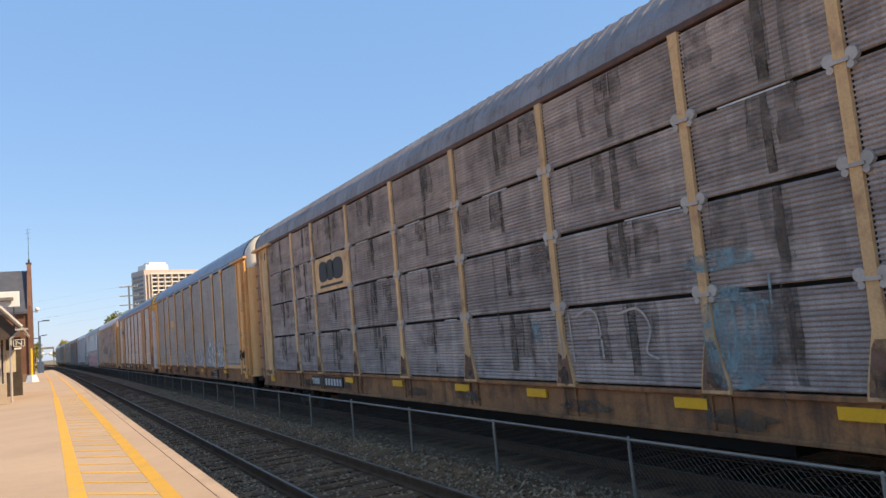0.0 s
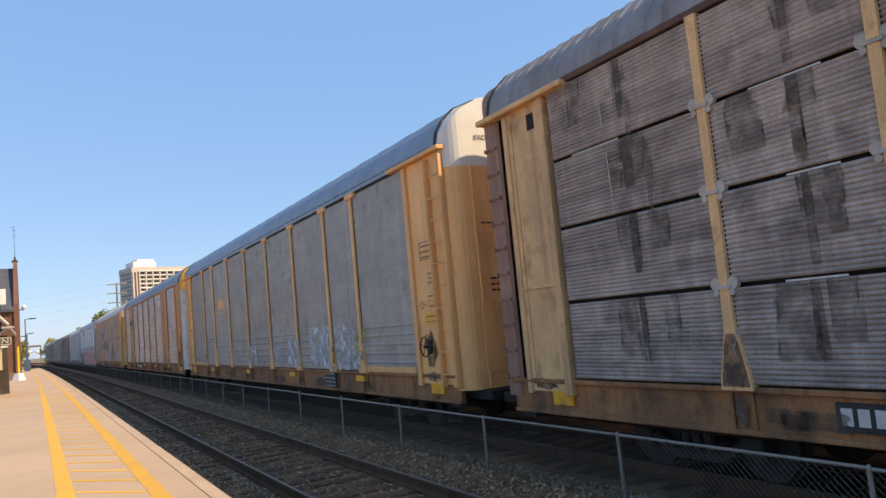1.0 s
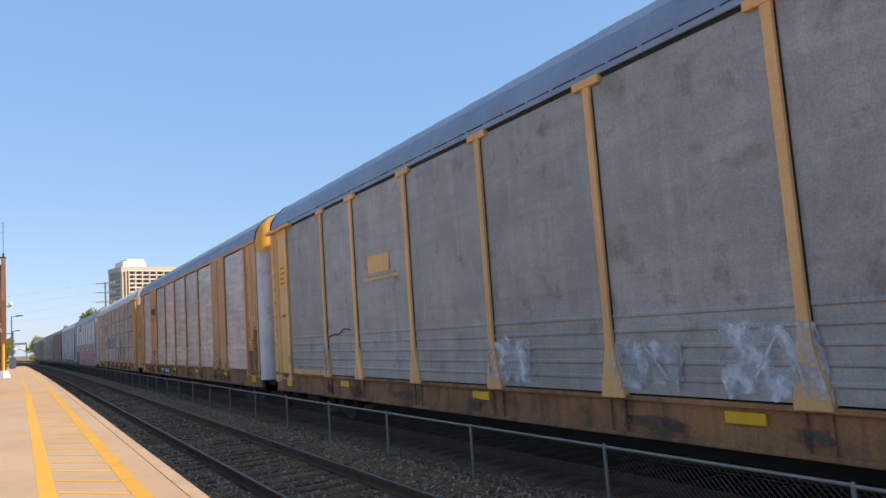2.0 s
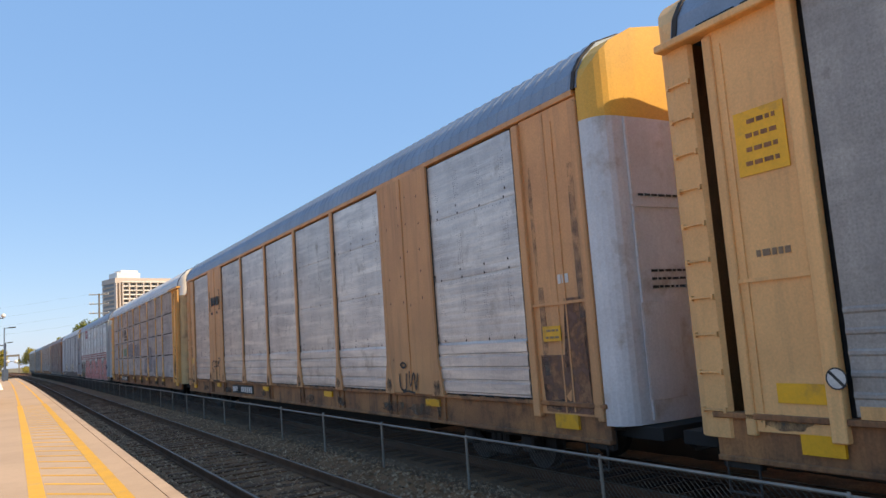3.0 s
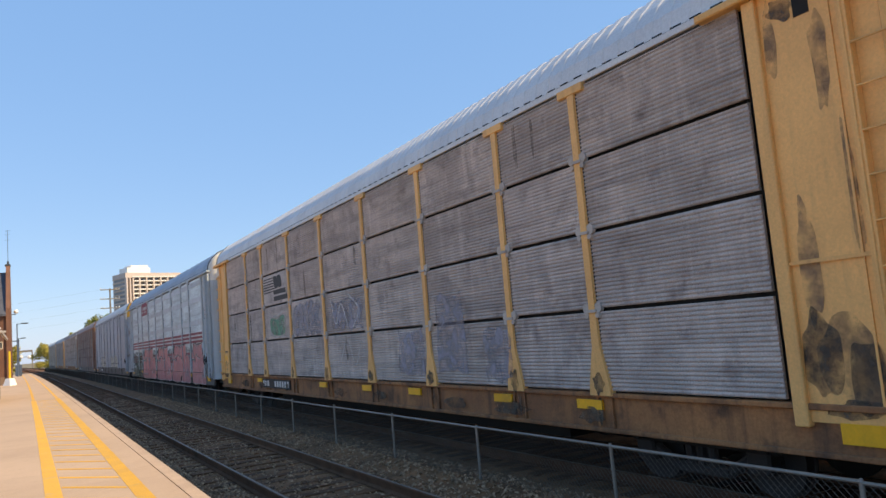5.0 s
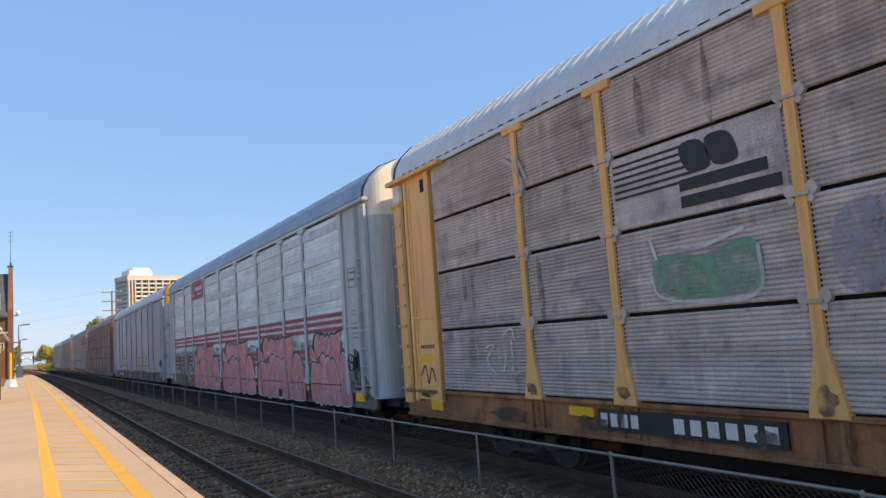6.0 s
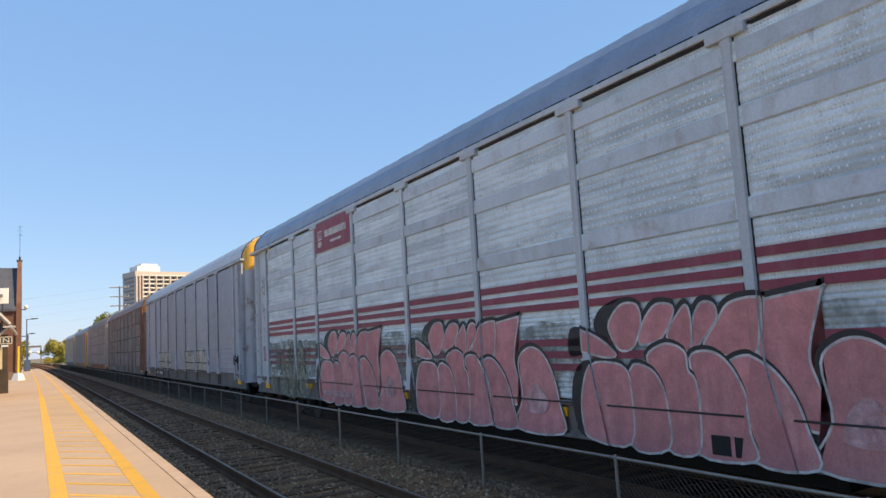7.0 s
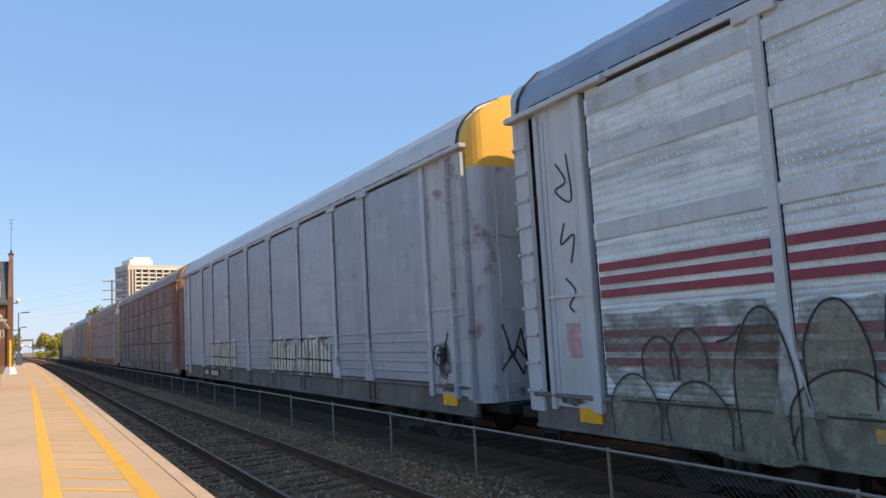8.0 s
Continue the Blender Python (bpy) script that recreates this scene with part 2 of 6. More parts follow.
M["lug"] = surf("pale_bracket", (0.48, 0.43, 0.38), (0.36, 0.31, 0.27), 0.7, big=4)
M["grey_film"] = surf("dull_grey_dirt_film", (0.25, 0.25, 0.21), (0.19, 0.18, 0.15), 0.9, big=1.4, fine=20, grain=0.3, worn=(0.1, 0.72))
M["belt_paint"] = surf("smooth_grey_belt", (0.497, 0.560, 0.598), (0.410, 0.470, 0.506), 0.5, 0.1, big=1.2, fine=30, grain=0.12, streak=(0.356, 0.370, 0.345), streak_amt=0.5, rust=(0.302, 0.280, 0.241), rust_amt=0.2)
M["galv_door"] = surf("galvanised_end_door", (0.56, 0.57, 0.58), (0.46, 0.47, 0.48), 0.5, 0.2, big=1.0, fine=30, grain=0.12, streak=(0.66, 0.66, 0.66), streak_amt=0.5, rust=(0.36, 0.32, 0.28), rust_amt=0.2)
# Pale colour standing for daylight seen through the punched slots.
M["slot_daylight"] = surf("painted_slot_daylight", (0.70, 0.76, 0.84), (0.55, 0.60, 0.66), 0.5, 0.3, big=4)
M["maroon"] = surf("maroon_paint", (0.253, 0.040, 0.067), (0.196, 0.032, 0.055), 0.55, big=1.5, grain=0.1, streak=(0.287, 0.127, 0.138), streak_amt=0.4)
M["pink"] = surf("pink_spray_paint", (0.657, 0.244, 0.238), (0.524, 0.206, 0.206), 0.6, big=1.5, grain=0.14, streak=(0.687, 0.358, 0.338), streak_amt=0.5, bands=(0.509, 0.185, 0.185), bands_amt=0.5, worn=(0.78, 1.0))
M["pale_pink"] = surf("pale_pink_spray", (0.62, 0.40, 0.40), (0.55, 0.32, 0.33), 0.6, big=3, grain=0.15, worn=(0.3, 0.9))
M["shed_panel"] = surf("tan_grey_panel", (0.414, 0.326, 0.247), (0.322, 0.252, 0.190), 0.65, 0.1, big=0.9, fine=40, grain=0.15, streak=(0.483, 0.389, 0.304), streak_amt=0.4)
M["white_spray"] = surf("white_spray_paint", (0.70, 0.68, 0.66), (0.55, 0.54, 0.52), 0.6, big=2, worn=(0.45, 1.0))
M["pale_wash"] = surf("faded_grey_green_wash", (0.300, 0.310, 0.220), (0.250, 0.260, 0.190), 0.65, big=1.5, grain=0.2, streak=(0.360, 0.360, 0.290), streak_amt=0.6, rust=(0.200, 0.200, 0.160), rust_amt=0.3, worn=(0.15, 0.75))
M["green_spray"] = surf("green_spray_paint", (0.100, 0.360, 0.200), (0.170, 0.330, 0.240), 0.6, big=1.5, grain=0.2, rust=(0.24, 0.23, 0.22), rust_amt=0.6, worn=(0.35, 0.95))
M["lilac_spray"] = surf("lilac_spray_paint", (0.36, 0.35, 0.42), (0.28, 0.27, 0.31), 0.65, big=1.2, grain=0.2, rust=(0.2, 0.19, 0.19), rust_amt=0.6, worn=(0.1, 0.75))
M["blue_spray"] = surf("pale_blue_spray", (0.220, 0.380, 0.400), (0.200, 0.270, 0.290), 0.65, big=2.5, grain=0.25, rust=(0.2, 0.17, 0.165), rust_amt=0.8, worn=(0.0, 0.75))
M["pale_fill"] = surf("pale_blue_white_spray", (0.62, 0.64, 0.66), (0.46, 0.49, 0.53), 0.6, big=5, grain=0.2, rust=(0.2, 0.2, 0.21), rust_amt=0.5, worn=(0.0, 1.0))
M["cream_fill"] = surf("worn_cream_spray", (0.820, 0.767, 0.608), (0.608, 0.568, 0.462), 0.65, big=4, grain=0.2, rust=(0.198, 0.185, 0.171), rust_amt=0.5, worn=(0.6, 1.0))
M["blue_paint"] = surf("blue_spray_paint", (0.10, 0.20, 0.42), (0.08, 0.15, 0.32), 0.65, big=2.5, grain=0.2, worn=(0.3, 1.0))
M["lime_spray"] = surf("lime_spray", (0.50, 0.50, 0.12), (0.4, 0.42, 0.15), 0.65, big=2.5, grain=0.2, worn=(0.2, 0.9))


# ---- mesh helpers ----
def mesh_of(name, verts, faces, mat=None, smooth=False):
    me = bpy.data.meshes.new(name)
    me.from_pydata([tuple(v) for v in verts], [], faces)
    if mat:
        me.materials.append(mat)
    if smooth:
        me.polygons.foreach_set("use_smooth", [True] * len(me.polygons))
    me.update()
    return me


def piece(name, me, parent, loc=(0, 0, 0), rz=0.0, label="", rot=None):
    ob = new(name, me)
    ob.parent = parent
    ob.matrix_basis = rot if rot is not None else pose(*loc, 0, 0, rz)
    if label:
        ob["label"] = label
    return ob


def part(name, bm, mat, parent, label="", smooth=False):
    me = bpy.data.meshes.new(name)
    bm.to_mesh(me)
    bm.free()
    me.materials.append(mat)
    if smooth:
        me.polygons.foreach_set("use_smooth", [True] * len(me.polygons))
    return piece(name, me, parent, label=label)


def empty(name, label, category, group="", m=None, kind=""):
    ob = new(name)
    if m is not None:
        ob.matrix_basis = m
    return tagged(ob, label, category, group, kind)


def box(bm, x0, x1, y0, y1, z0, z1, bevel=0.0, m=None):
    r = bmesh.ops.create_cube(bm, size=1.0)
    mat = Matrix.Translation(((x0 + x1) / 2, (y0 + y1) / 2, (z0 + z1) / 2)) @ Matrix.Diagonal((x1 - x0, y1 - y0, z1 - z0, 1))
    bmesh.ops.transform(bm, matrix=(m @ mat) if m is not None else mat, verts=r["verts"])
    if bevel:
        es = list({e for v in r["verts"] for e in v.link_edges})
        bmesh.ops.bevel(bm, geom=es, offset=bevel, segments=1, affect="EDGES")
    return bm


def boxes(*args, bevel=0.0):
    bm = bmesh.new()
    for a in args:
        box(bm, *a, bevel=bevel)
    return bm


def tube(bm, a, b, r0, r1=None, n=8):
    a, b = Vector(a), Vector(b)
    d = b - a
    r = bmesh.ops.create_cone(bm, cap_ends=True, segments=n, radius1=r0, radius2=r0 if r1 is None else r1, depth=d.length)
    m = Matrix.Translation((a + b) / 2) @ d.to_track_quat("Z", "Y").to_matrix().to_4x4()
    bmesh.ops.transform(bm, matrix=m, verts=r["verts"])
    return bm


def bend(y):
    """The railway leans gently to the west beyond the station."""
    return -0.65e-4 * max(0.0, y - 20.0) ** 2


def bend_yaw(y):
    return math.degrees(math.atan(0.65e-4 * 2 * max(0.0, y - 20.0)))


def stations(y0, y1):
    ys, y = [y0], y0
    while y < y1:
        y += 5.0 if -10 < y < 60 else 12.0
        ys.append(min(y, y1))
    return ys


def sweep(name, profile, ys, mat, closed=True):
    """A profile of (x, z) carried along the railway."""
    verts = [(x + bend(y), y, z) for y in ys for x, z in profile]
    n, faces = len(profile), []
    for i in range(len(ys) - 1):
        for j in range(n if closed else n - 1):
            k = (j + 1) % n
            faces.append((i * n + j, i * n + k, (i + 1) * n + k, (i + 1) * n + j))
    if closed:
        faces.append(tuple(range(n))[::-1])
        faces.append(tuple((len(ys) - 1) * n + j for j in range(n)))
    me = mesh_of(name, verts, faces, mat)
    bm = bmesh.new()
    bm.from_mesh(me)
    bmesh.ops.recalc_face_normals(bm, faces=bm.faces)
    bm.to_mesh(me)
    bm.free()
    return me


def rect(x0, x1, z0, z1):
    return [(x0, z0), (x1, z0), (x1, z1), (x0, z1)]


# ---- ground, platform, tracks ----
PLAT_Z = 0.18
EDGE = 2.24
NEAR_TRACK = 4.065
FAR_TRACK = 8.30


def build_ground():
    g = new("ground", mesh_of("ground", [(-3000, -3000, -0.62), (3000, -3000, -0.62), (3000, 3000, -0.62), (-3000, 3000, -0.62)], [(0, 1, 2, 3)], M["ground"]))
    tagged(g, "dry grassy ground reaching to the horizon", "ground", kind="structure")
    # one rippled bed of ballast under both tracks
    xs = np.concatenate([np.arange(2.26, 10.8, 0.12), [11.2, 12.0]])
    ys = np.concatenate([np.arange(-30, 2, 2.0), np.arange(2, 40, 0.16), np.arange(40, 90, 1.0), np.arange(90, 620, 15.0)])
    verts = []
    for y in ys:
        for x in xs:
            z = -0.185 + 0.025 * noise.noise((x * 2.2, y * 2.2, 0.0)) + 0.022 * noise.noise((x * 6, y * 6, 3.0))
            if 5.0 < x < 6.9:
                z += 0.10 * math.exp(-((x - 5.95) / 0.45) ** 2)
            if x < 3.0:
                z -= 0.06 * (3.0 - x)
            if x > 10.5:
                z -= 0.35 * (x - 10.5)
            verts.append((x + bend(y), y, z))
    nx = len(xs)
    faces = [(i * nx + j, i * nx + j + 1, (i + 1) * nx + j + 1, (i + 1) * nx + j) for i in range(len(ys) - 1) for j in range(nx - 1)]
    bed = new("track_bed", mesh_of("track_bed", verts, faces, M["ballast"], True))
    # Added wall, hidden behind the train, dark and tall to keep sun off the bed.
    wall = new("wall_east", sweep("wall_east", rect(10.5, 10.75, -0.8, 3.2), stations(-60, 230), M["dark_boards_and_shade"]))
    tagged(wall, "added dark wall that keeps sun off the far track bed", "wall", kind="structure")
    tagged(bed, "dark grey crushed stone bed under the two tracks", "ballast", kind="structure")


def build_stones():
    rng = np.random.default_rng(4)
    base = np.array([(1, 0, 0), (-1, 0, 0), (0, 1, 0), (0, -1, 0), (0, 0, 1), (0, 0, -1)], float)
    tri = [(0, 2, 4), (2, 1, 4), (1, 3, 4), (3, 0, 4), (2, 0, 5), (1, 2, 5), (3, 1, 5), (0, 3, 5)]
    verts, faces = [], []
    for _ in range(15000):
        y = 3.0 + 42.0 * rng.random() ** 1.8
        u = rng.random()
        if u < 0.30:
            x = rng.uniform(2.30, 3.15)
        elif u < 0.45:
            x = rng.uniform(3.4, 4.7)
        else:
            x = rng.uniform(4.95, 6.75)
        z = -0.175 + (0.10 * math.exp(-((x - 5.95) / 0.45) ** 2) if x > 5 else 0) - (0.06 * (3 - x) if x < 3 else 0)
        p = base * rng.uniform(0.6, 1.25, (6, 1)) * rng.uniform(0.016, 0.042) * np.array([1.2, 1.0, 0.75])
        a = rng.random() * 6.28
        c, s = math.cos(a), math.sin(a)
        k = len(verts)
        for q in p:
            verts.append((x + bend(y) + c * q[0] - s * q[1], y + s * q[0] + c * q[1], z + q[2] + 0.5 * q[0]))
        faces += [(k + i, k + j, k + l) for i, j, l in tri]
    ob = new("ballast_stones", mesh_of("ballast_stones", verts, faces, M["stone"]))
    tagged(ob, "loose grey crushed stones beside the rails", "ballast", kind="stuff")


def build_platform():
    plat = empty("platform", "sunlit tan concrete railway platform with yellow safety markings, widened unseen to bounce light", "platform", kind="structure")
    ys = stations(-60, 170)
    # Slab runs far west, out of view, to bounce warm light onto the train.
    piece("slab", sweep("slab", [(-30.0, -0.7), (2.0, -0.7), (2.0, PLAT_Z), (-30.0, PLAT_Z)], ys, M["concrete"]), plat)
    piece("coping", sweep("coping", [(2.018, -0.7), (EDGE, -0.7), (EDGE, PLAT_Z - 0.02), (EDGE - 0.02, PLAT_Z), (2.018, PLAT_Z)], ys, M["coping"]), plat, label="concrete edge coping")
    t = PLAT_Z + 0.004
    for x0, x1 in ((0.21, 0.45), (1.37, 1.60)):
        piece("yellow_line", sweep("yellow_line", rect(x0, x1, PLAT_Z - 0.01, t), stations(-40, 47), M["yellow_line"]), plat, label="thick yellow painted line")
        piece("yellow_line", sweep("yellow_line", rect(x0 + 0.05, x1 - 0.05, PLAT_Z - 0.01, t), stations(47.6, 165), M["yellow_line"]), plat, label="worn yellow painted line")
    # slanted hatch bars between the two lines
    foot = [(0.47, 0.34), (1.35, -0.70), (1.35, -0.53), (0.47, 0.51)]
    bar = mesh_of("painted_bar", [(x, y, 0) for x, y in foot] + [(x, y, 0.004) for x, y in foot],
                  [(4, 5, 6, 7), (0, 1, 5, 4), (1, 2, 6, 5), (2, 3, 7, 6), (3, 0, 4, 7)], M["yellow_line"])
    for k in range(-30, 28):
        y = 13.67 + 1.2 * k
        piece("painted_bar", bar, plat, (bend(y), y, PLAT_Z))


RAIL = [(-0.07, -0.165), (0.07, -0.165), (0.07, -0.155), (0.012, -0.13), (0.012, -0.045), (0.036, -0.035), (0.036, -0.006), (0.028, 0.0),
        (-0.028, 0.0), (-0.036, -0.006), (-0.036, -0.035), (-0.012, -0.045), (-0.012, -0.13), (-0.07, -0.155)]


def build_track(name, x, label, single):
    tr = empty(name, label, "track", kind="structure")
    ys = stations(-60, 600)
    for s in (-0.79, 0.79):
        piece("rail", sweep("rail", [(x + s + a, b) for a, b in RAIL], ys, M["rail"]), tr, label="rust-brown steel rail")
        piece("rail_head", sweep("rail_head", rect(x + s - 0.022, x + s + 0.022, -0.004, 0.0025), ys, M["rail_head"]), tr, label="worn bright rail head")
    bm = boxes((-1.28, 1.28, -0.115, 0.115, -0.33, -0.170), bevel=0.012)
    me = bpy.data.meshes.new("tie")
    bm.to_mesh(me); bm.free(); me.materials.append(M["tie"])
    rng = random.Random(3)
    if single:
        for k in range(240):
            y = -4 + 0.54 * k
            piece("tie", me, tr, (x + bend(y) + rng.uniform(-0.03, 0.03), y + rng.uniform(-0.02, 0.02), rng.uniform(-0.012, 0.012)), rng.uniform(-1, 1))
    y0, y1 = (126.0, 400.0) if single else (-30.0, 300.0)
    verts, faces, y = [], [], y0
    while y < y1:
        k = len(verts)
        verts += [(x + bend(y) + a, y + b, c) for a in (-1.28, 1.28) for b in (-0.115, 0.115) for c in (-0.33, -0.17)]
        faces += [(k + 1, k + 3, k + 7, k + 5), (k, k + 1, k + 5, k + 4), (k + 2, k + 6, k + 7, k + 3), (k, k + 2, k + 3, k + 1), (k + 4, k + 5, k + 7, k + 6)]
        y += 0.54
    far = piece("far_ties", mesh_of("far_ties", verts, faces, M["tie"]), tr)
    tagged(far, kind="stuff")


def build_fence():
    f = empty("chain_link_fence", "galvanised chain-link fence with pipe posts between the tracks", "fence", m=pose(0, 0, 0))
    x, top, step = 6.05, 0.71, 3.05
    bm = tube(bmesh.new(), (0, 0, -0.45), (0, 0, top + 0.02), 0.023, n=10)
    tube(bm, (0, 0, top + 0.02), (0, 0, top + 0.05), 0.027, 0.012, n=10)
    post = bpy.data.meshes.new("post")
    bm.to_mesh(post); bm.free(); post.materials.append(M["fence"])
    bm = tube(bmesh.new(), (0, 0, top), (0, step, top), 0.018, n=8)
    rail = bpy.data.meshes.new("top_rail")
    bm.to_mesh(rail); bm.free(); rail.materials.append(M["fence"])
    # diamond wire lattice of one bay
    lo, hi, p, r = -0.24, top - 0.01, 0.075, 0.0022
    verts, faces = [], []
    h = hi - lo
    for sgn in (1, -1):
        y = -h
        while y < step + h:
            a, b = (y, lo), (y + sgn * h, hi)
            t0 = max(0.0, min((0 - a[0]) / (b[0] - a[0]), (step - a[0]) / (b[0] - a[0])))
            t1 = min(1.0, max((0 - a[0]) / (b[0] - a[0]), (step - a[0]) / (b[0] - a[0])))
            if t1 > t0 + 0.02:
                q = [(a[0] + (b[0] - a[0]) * t, a[1] + h * t) for t in (t0, t1)]
                k = len(verts)
                for yy, zz in q:
                    verts += [(-r + sgn * 0.002, yy - r, zz), (r + sgn * 0.002, yy, zz + r), (0.0, yy + r, zz - r)]
                faces += [(k, k + 1, k + 4, k + 3), (k + 1, k + 2, k + 5, k + 4), (k + 2, k, k + 3, k + 5)]
            y += p
    net = mesh_of("wire_mesh", verts, faces, M["wire"])
    rng = random.Random(8)
    for k in range(-4, 66):
        y = 3.82 + step * k
        a = math.degrees(math.atan2(bend(y) - bend(y + step), step))
        piece("post", post, f, rot=pose(x + bend(y), y, rng.uniform(-0.015, 0.015), rng.uniform(-0.8, 0.8), rng.uniform(-0.8, 0.8), 0))
        piece("top_rail", rail, f, (x + bend(y), y, rng.uniform(-0.006, 0.006)), a)
        piece("wire_mesh", net, f, (x + bend(y), y, 0), a, label="diamond chain-link wire mesh")


build_ground()
build_platform()
build_track("near_track", NEAR_TRACK, "empty railway track with brown rails and dark timber ties", True)
build_track("far_track", FAR_TRACK, "railway track under the moving freight train", False)


# ---- the train ----
SPEED = 16.558
# middles of the cars along the track at the start: one car ahead, the one alongside, those that follow
MIDDLES = {-1: -15.63, 0: 13.15, 1: 41.94, 2: 70.67, 3: 99.61, 4: 128.26, 5: 157.05, 6: 185.8, 7: 214.55, 8: 243.3, 9: 272.05}
HALF = 11.9
BAYS = (2.85, 2.0, 2.81, 2.83, 2.82, 2.83, 2.81, 2.0, 2.85)
EDGES = [-HALF]
for w in BAYS:
    EDGES.append(EDGES[-1] + w)
ROOF = [(-1.52, 5.60), (-1.47, 5.84), (-1.33, 6.06), (-1.05, 6.33), (-0.6, 6.52), (0.0, 6.60), (0.6, 6.52), (1.05, 6.33), (1.33, 6.06), (1.47, 5.84), (1.52, 5.60)]


def roof_z(x):
    a = abs(x)
    pts = [(-p, z) for p, z in ROOF[:6]]
    for (x0, z0), (x1, z1) in zip(pts, pts[1:]):
        if x1 <= a <= x0:
            return z1 + (z0 - z1) * (a - x1) / (x0 - x1)
    return 5.60


def roof_mesh(mat, ribbed):
    n, verts, faces = len(ROOF), [], []
    sections = []
    y = -13.5
    step = 0.30 if ribbed else 27.0 / 22
    while y < 13.5 - step * 0.5:
        e = 0.013 if ribbed else 0.007
        w = step
        sections += [(y, 0.0), (y + w * 0.5, 0.0), (y + w * 0.56, e), (y + w * 0.94, e)]
        y += w
    sections.append((13.5, 0.0))
    for yy, o in sections:
        for x, z in ROOF:
            verts.append((x * (1 + o * 0.5), yy, z + o * (0.4 if abs(x) > 1.4 else 1)))
    for i in range(len(sections) - 1):
        for j in range(n - 1):
            faces.append((i * n + j, i * n + j + 1, (i + 1) * n + j + 1, (i + 1) * n + j))
    last = (len(sections) - 1) * n
    faces.append(tuple(range(n))[::-1])
    faces.append(tuple(last + j for j in range(n)))
    return mesh_of("roof", verts, faces, mat)


def roof_rim_bm():
    """A thin dark rim that follows the arch of the roof at its end."""
    bm = bmesh.new()
    rings = []
    for y, o in ((13.40, 0.0), (13.40, 0.022), (13.47, 0.022), (13.47, 0.0)):
        rings.append([bm.verts.new((x * (1 + o / 1.52), y, z + o * min(1.0, (z - 5.60) * 3))) for x, z in ROOF])
    for r, q in zip(rings, rings[1:]):
        for j in range(len(ROOF) - 1):
            bm.faces.new((r[j], r[j + 1], q[j + 1], q[j]))
    return bm


def strip_panel(name, width, prof, mat, thick=0.03):
    """A sheet of that width along y whose face follows prof, a list of (outward offset, z); the face looks along -x."""
    verts, faces = [], []
    for y in (0.0, width):
        verts += [(-o, y, z) for o, z in prof]
        verts += [(thick, y, prof[-1][1]), (thick, y, prof[0][1])]
    n = len(prof) + 2
    for j in range(n):
        k = (j + 1) % n
        faces.append((j, n + j, n + k, k))
    faces += [tuple(range(n)), tuple(n + j for j in range(n))[::-1]]
    me = mesh_of(name, verts, faces, mat)
    return me


def corrugated(z0, z1, pitch, depth):
    out, z = [], z0
    while z < z1 - pitch * 0.5:
        out += [(0.0, z), (depth, z + pitch * 0.35), (depth, z + pitch * 0.65)]
        z += pitch
    return out + [(0.0, z1)]


SEAMS = (2.16, 3.27, 4.41)


def prof_smooth():
    return [(0.0, 1.26)] + [q for z in (1.42, 1.62, 1.82, 2.02, 2.22) for q in ((0.0, z), (0.012, z + 0.02), (0.012, z + 0.05), (0.0, z + 0.07))] + [(0.0, 2.5), (0.003, 3.2), (0.0, 4.3), (0.003, 5.47)]


def prof_galv():
    out = [(0.0, 1.26)]
    for z in (1.29, 1.51, 1.73, 1.95):
        out += [(0.0, z), (0.016, z + 0.015), (0.016, z + 0.17), (0.0, z + 0.185)]
    for z0, z1 in zip(SEAMS, SEAMS[1:] + (5.47,)):
        out += [(-0.008, z0), (-0.008, z0 + 0.014)] + corrugated(z0 + 0.016, z1 - 0.004, 0.12, 0.002)
    return out


PUNCHED = ((3.02, 3.34), (3.62, 4.36), (4.64, 5.10))


def prof_band():
    out = corrugated(1.26, 2.50, 0.075, 0.010) + [(0.0, 2.52), (0.004, 2.96)]
    for z0, z1 in PUNCHED:
        out += corrugated(z0, z1, 0.106, 0.009) + [(0.026, z1 + 0.02), (0.026, z1 + 0.24), (0.0, z1 + 0.26)]
    return out + [(0.0, 5.47)]


ROWS = ((1.26, 2.33), (2.38, 3.41), (3.46, 4.42), (4.47, 5.47))
PANELS = {}


def panel_meshes(kind, mat):
    key = (kind, mat.name)
    if key not in PANELS:
        d = {}
        for w in sorted(set(BAYS)):
            ww = w - 0.10
            if kind == "rows":
                d[w] = [strip_panel("side_panel", ww, corrugated(a, b, 0.054, 0.018), mat) for a, b in ROWS]
            else:
                pr = {"smooth": prof_smooth, "galv": prof_galv, "band": prof_band}[kind]()
                d[w] = [strip_panel("side_panel", ww, pr, mat)]
        PANELS[key] = d
    return PANELS[key]


SHARED = {}


def shared(name, mat, build):
    key = (name, mat.name)
    if key not in SHARED:
        bm = build()
        me = bpy.data.meshes.new(name)
        bm.to_mesh(me)
        bm.free()
        me.materials.append(mat)
        SHARED[key] = me
    return SHARED[key]


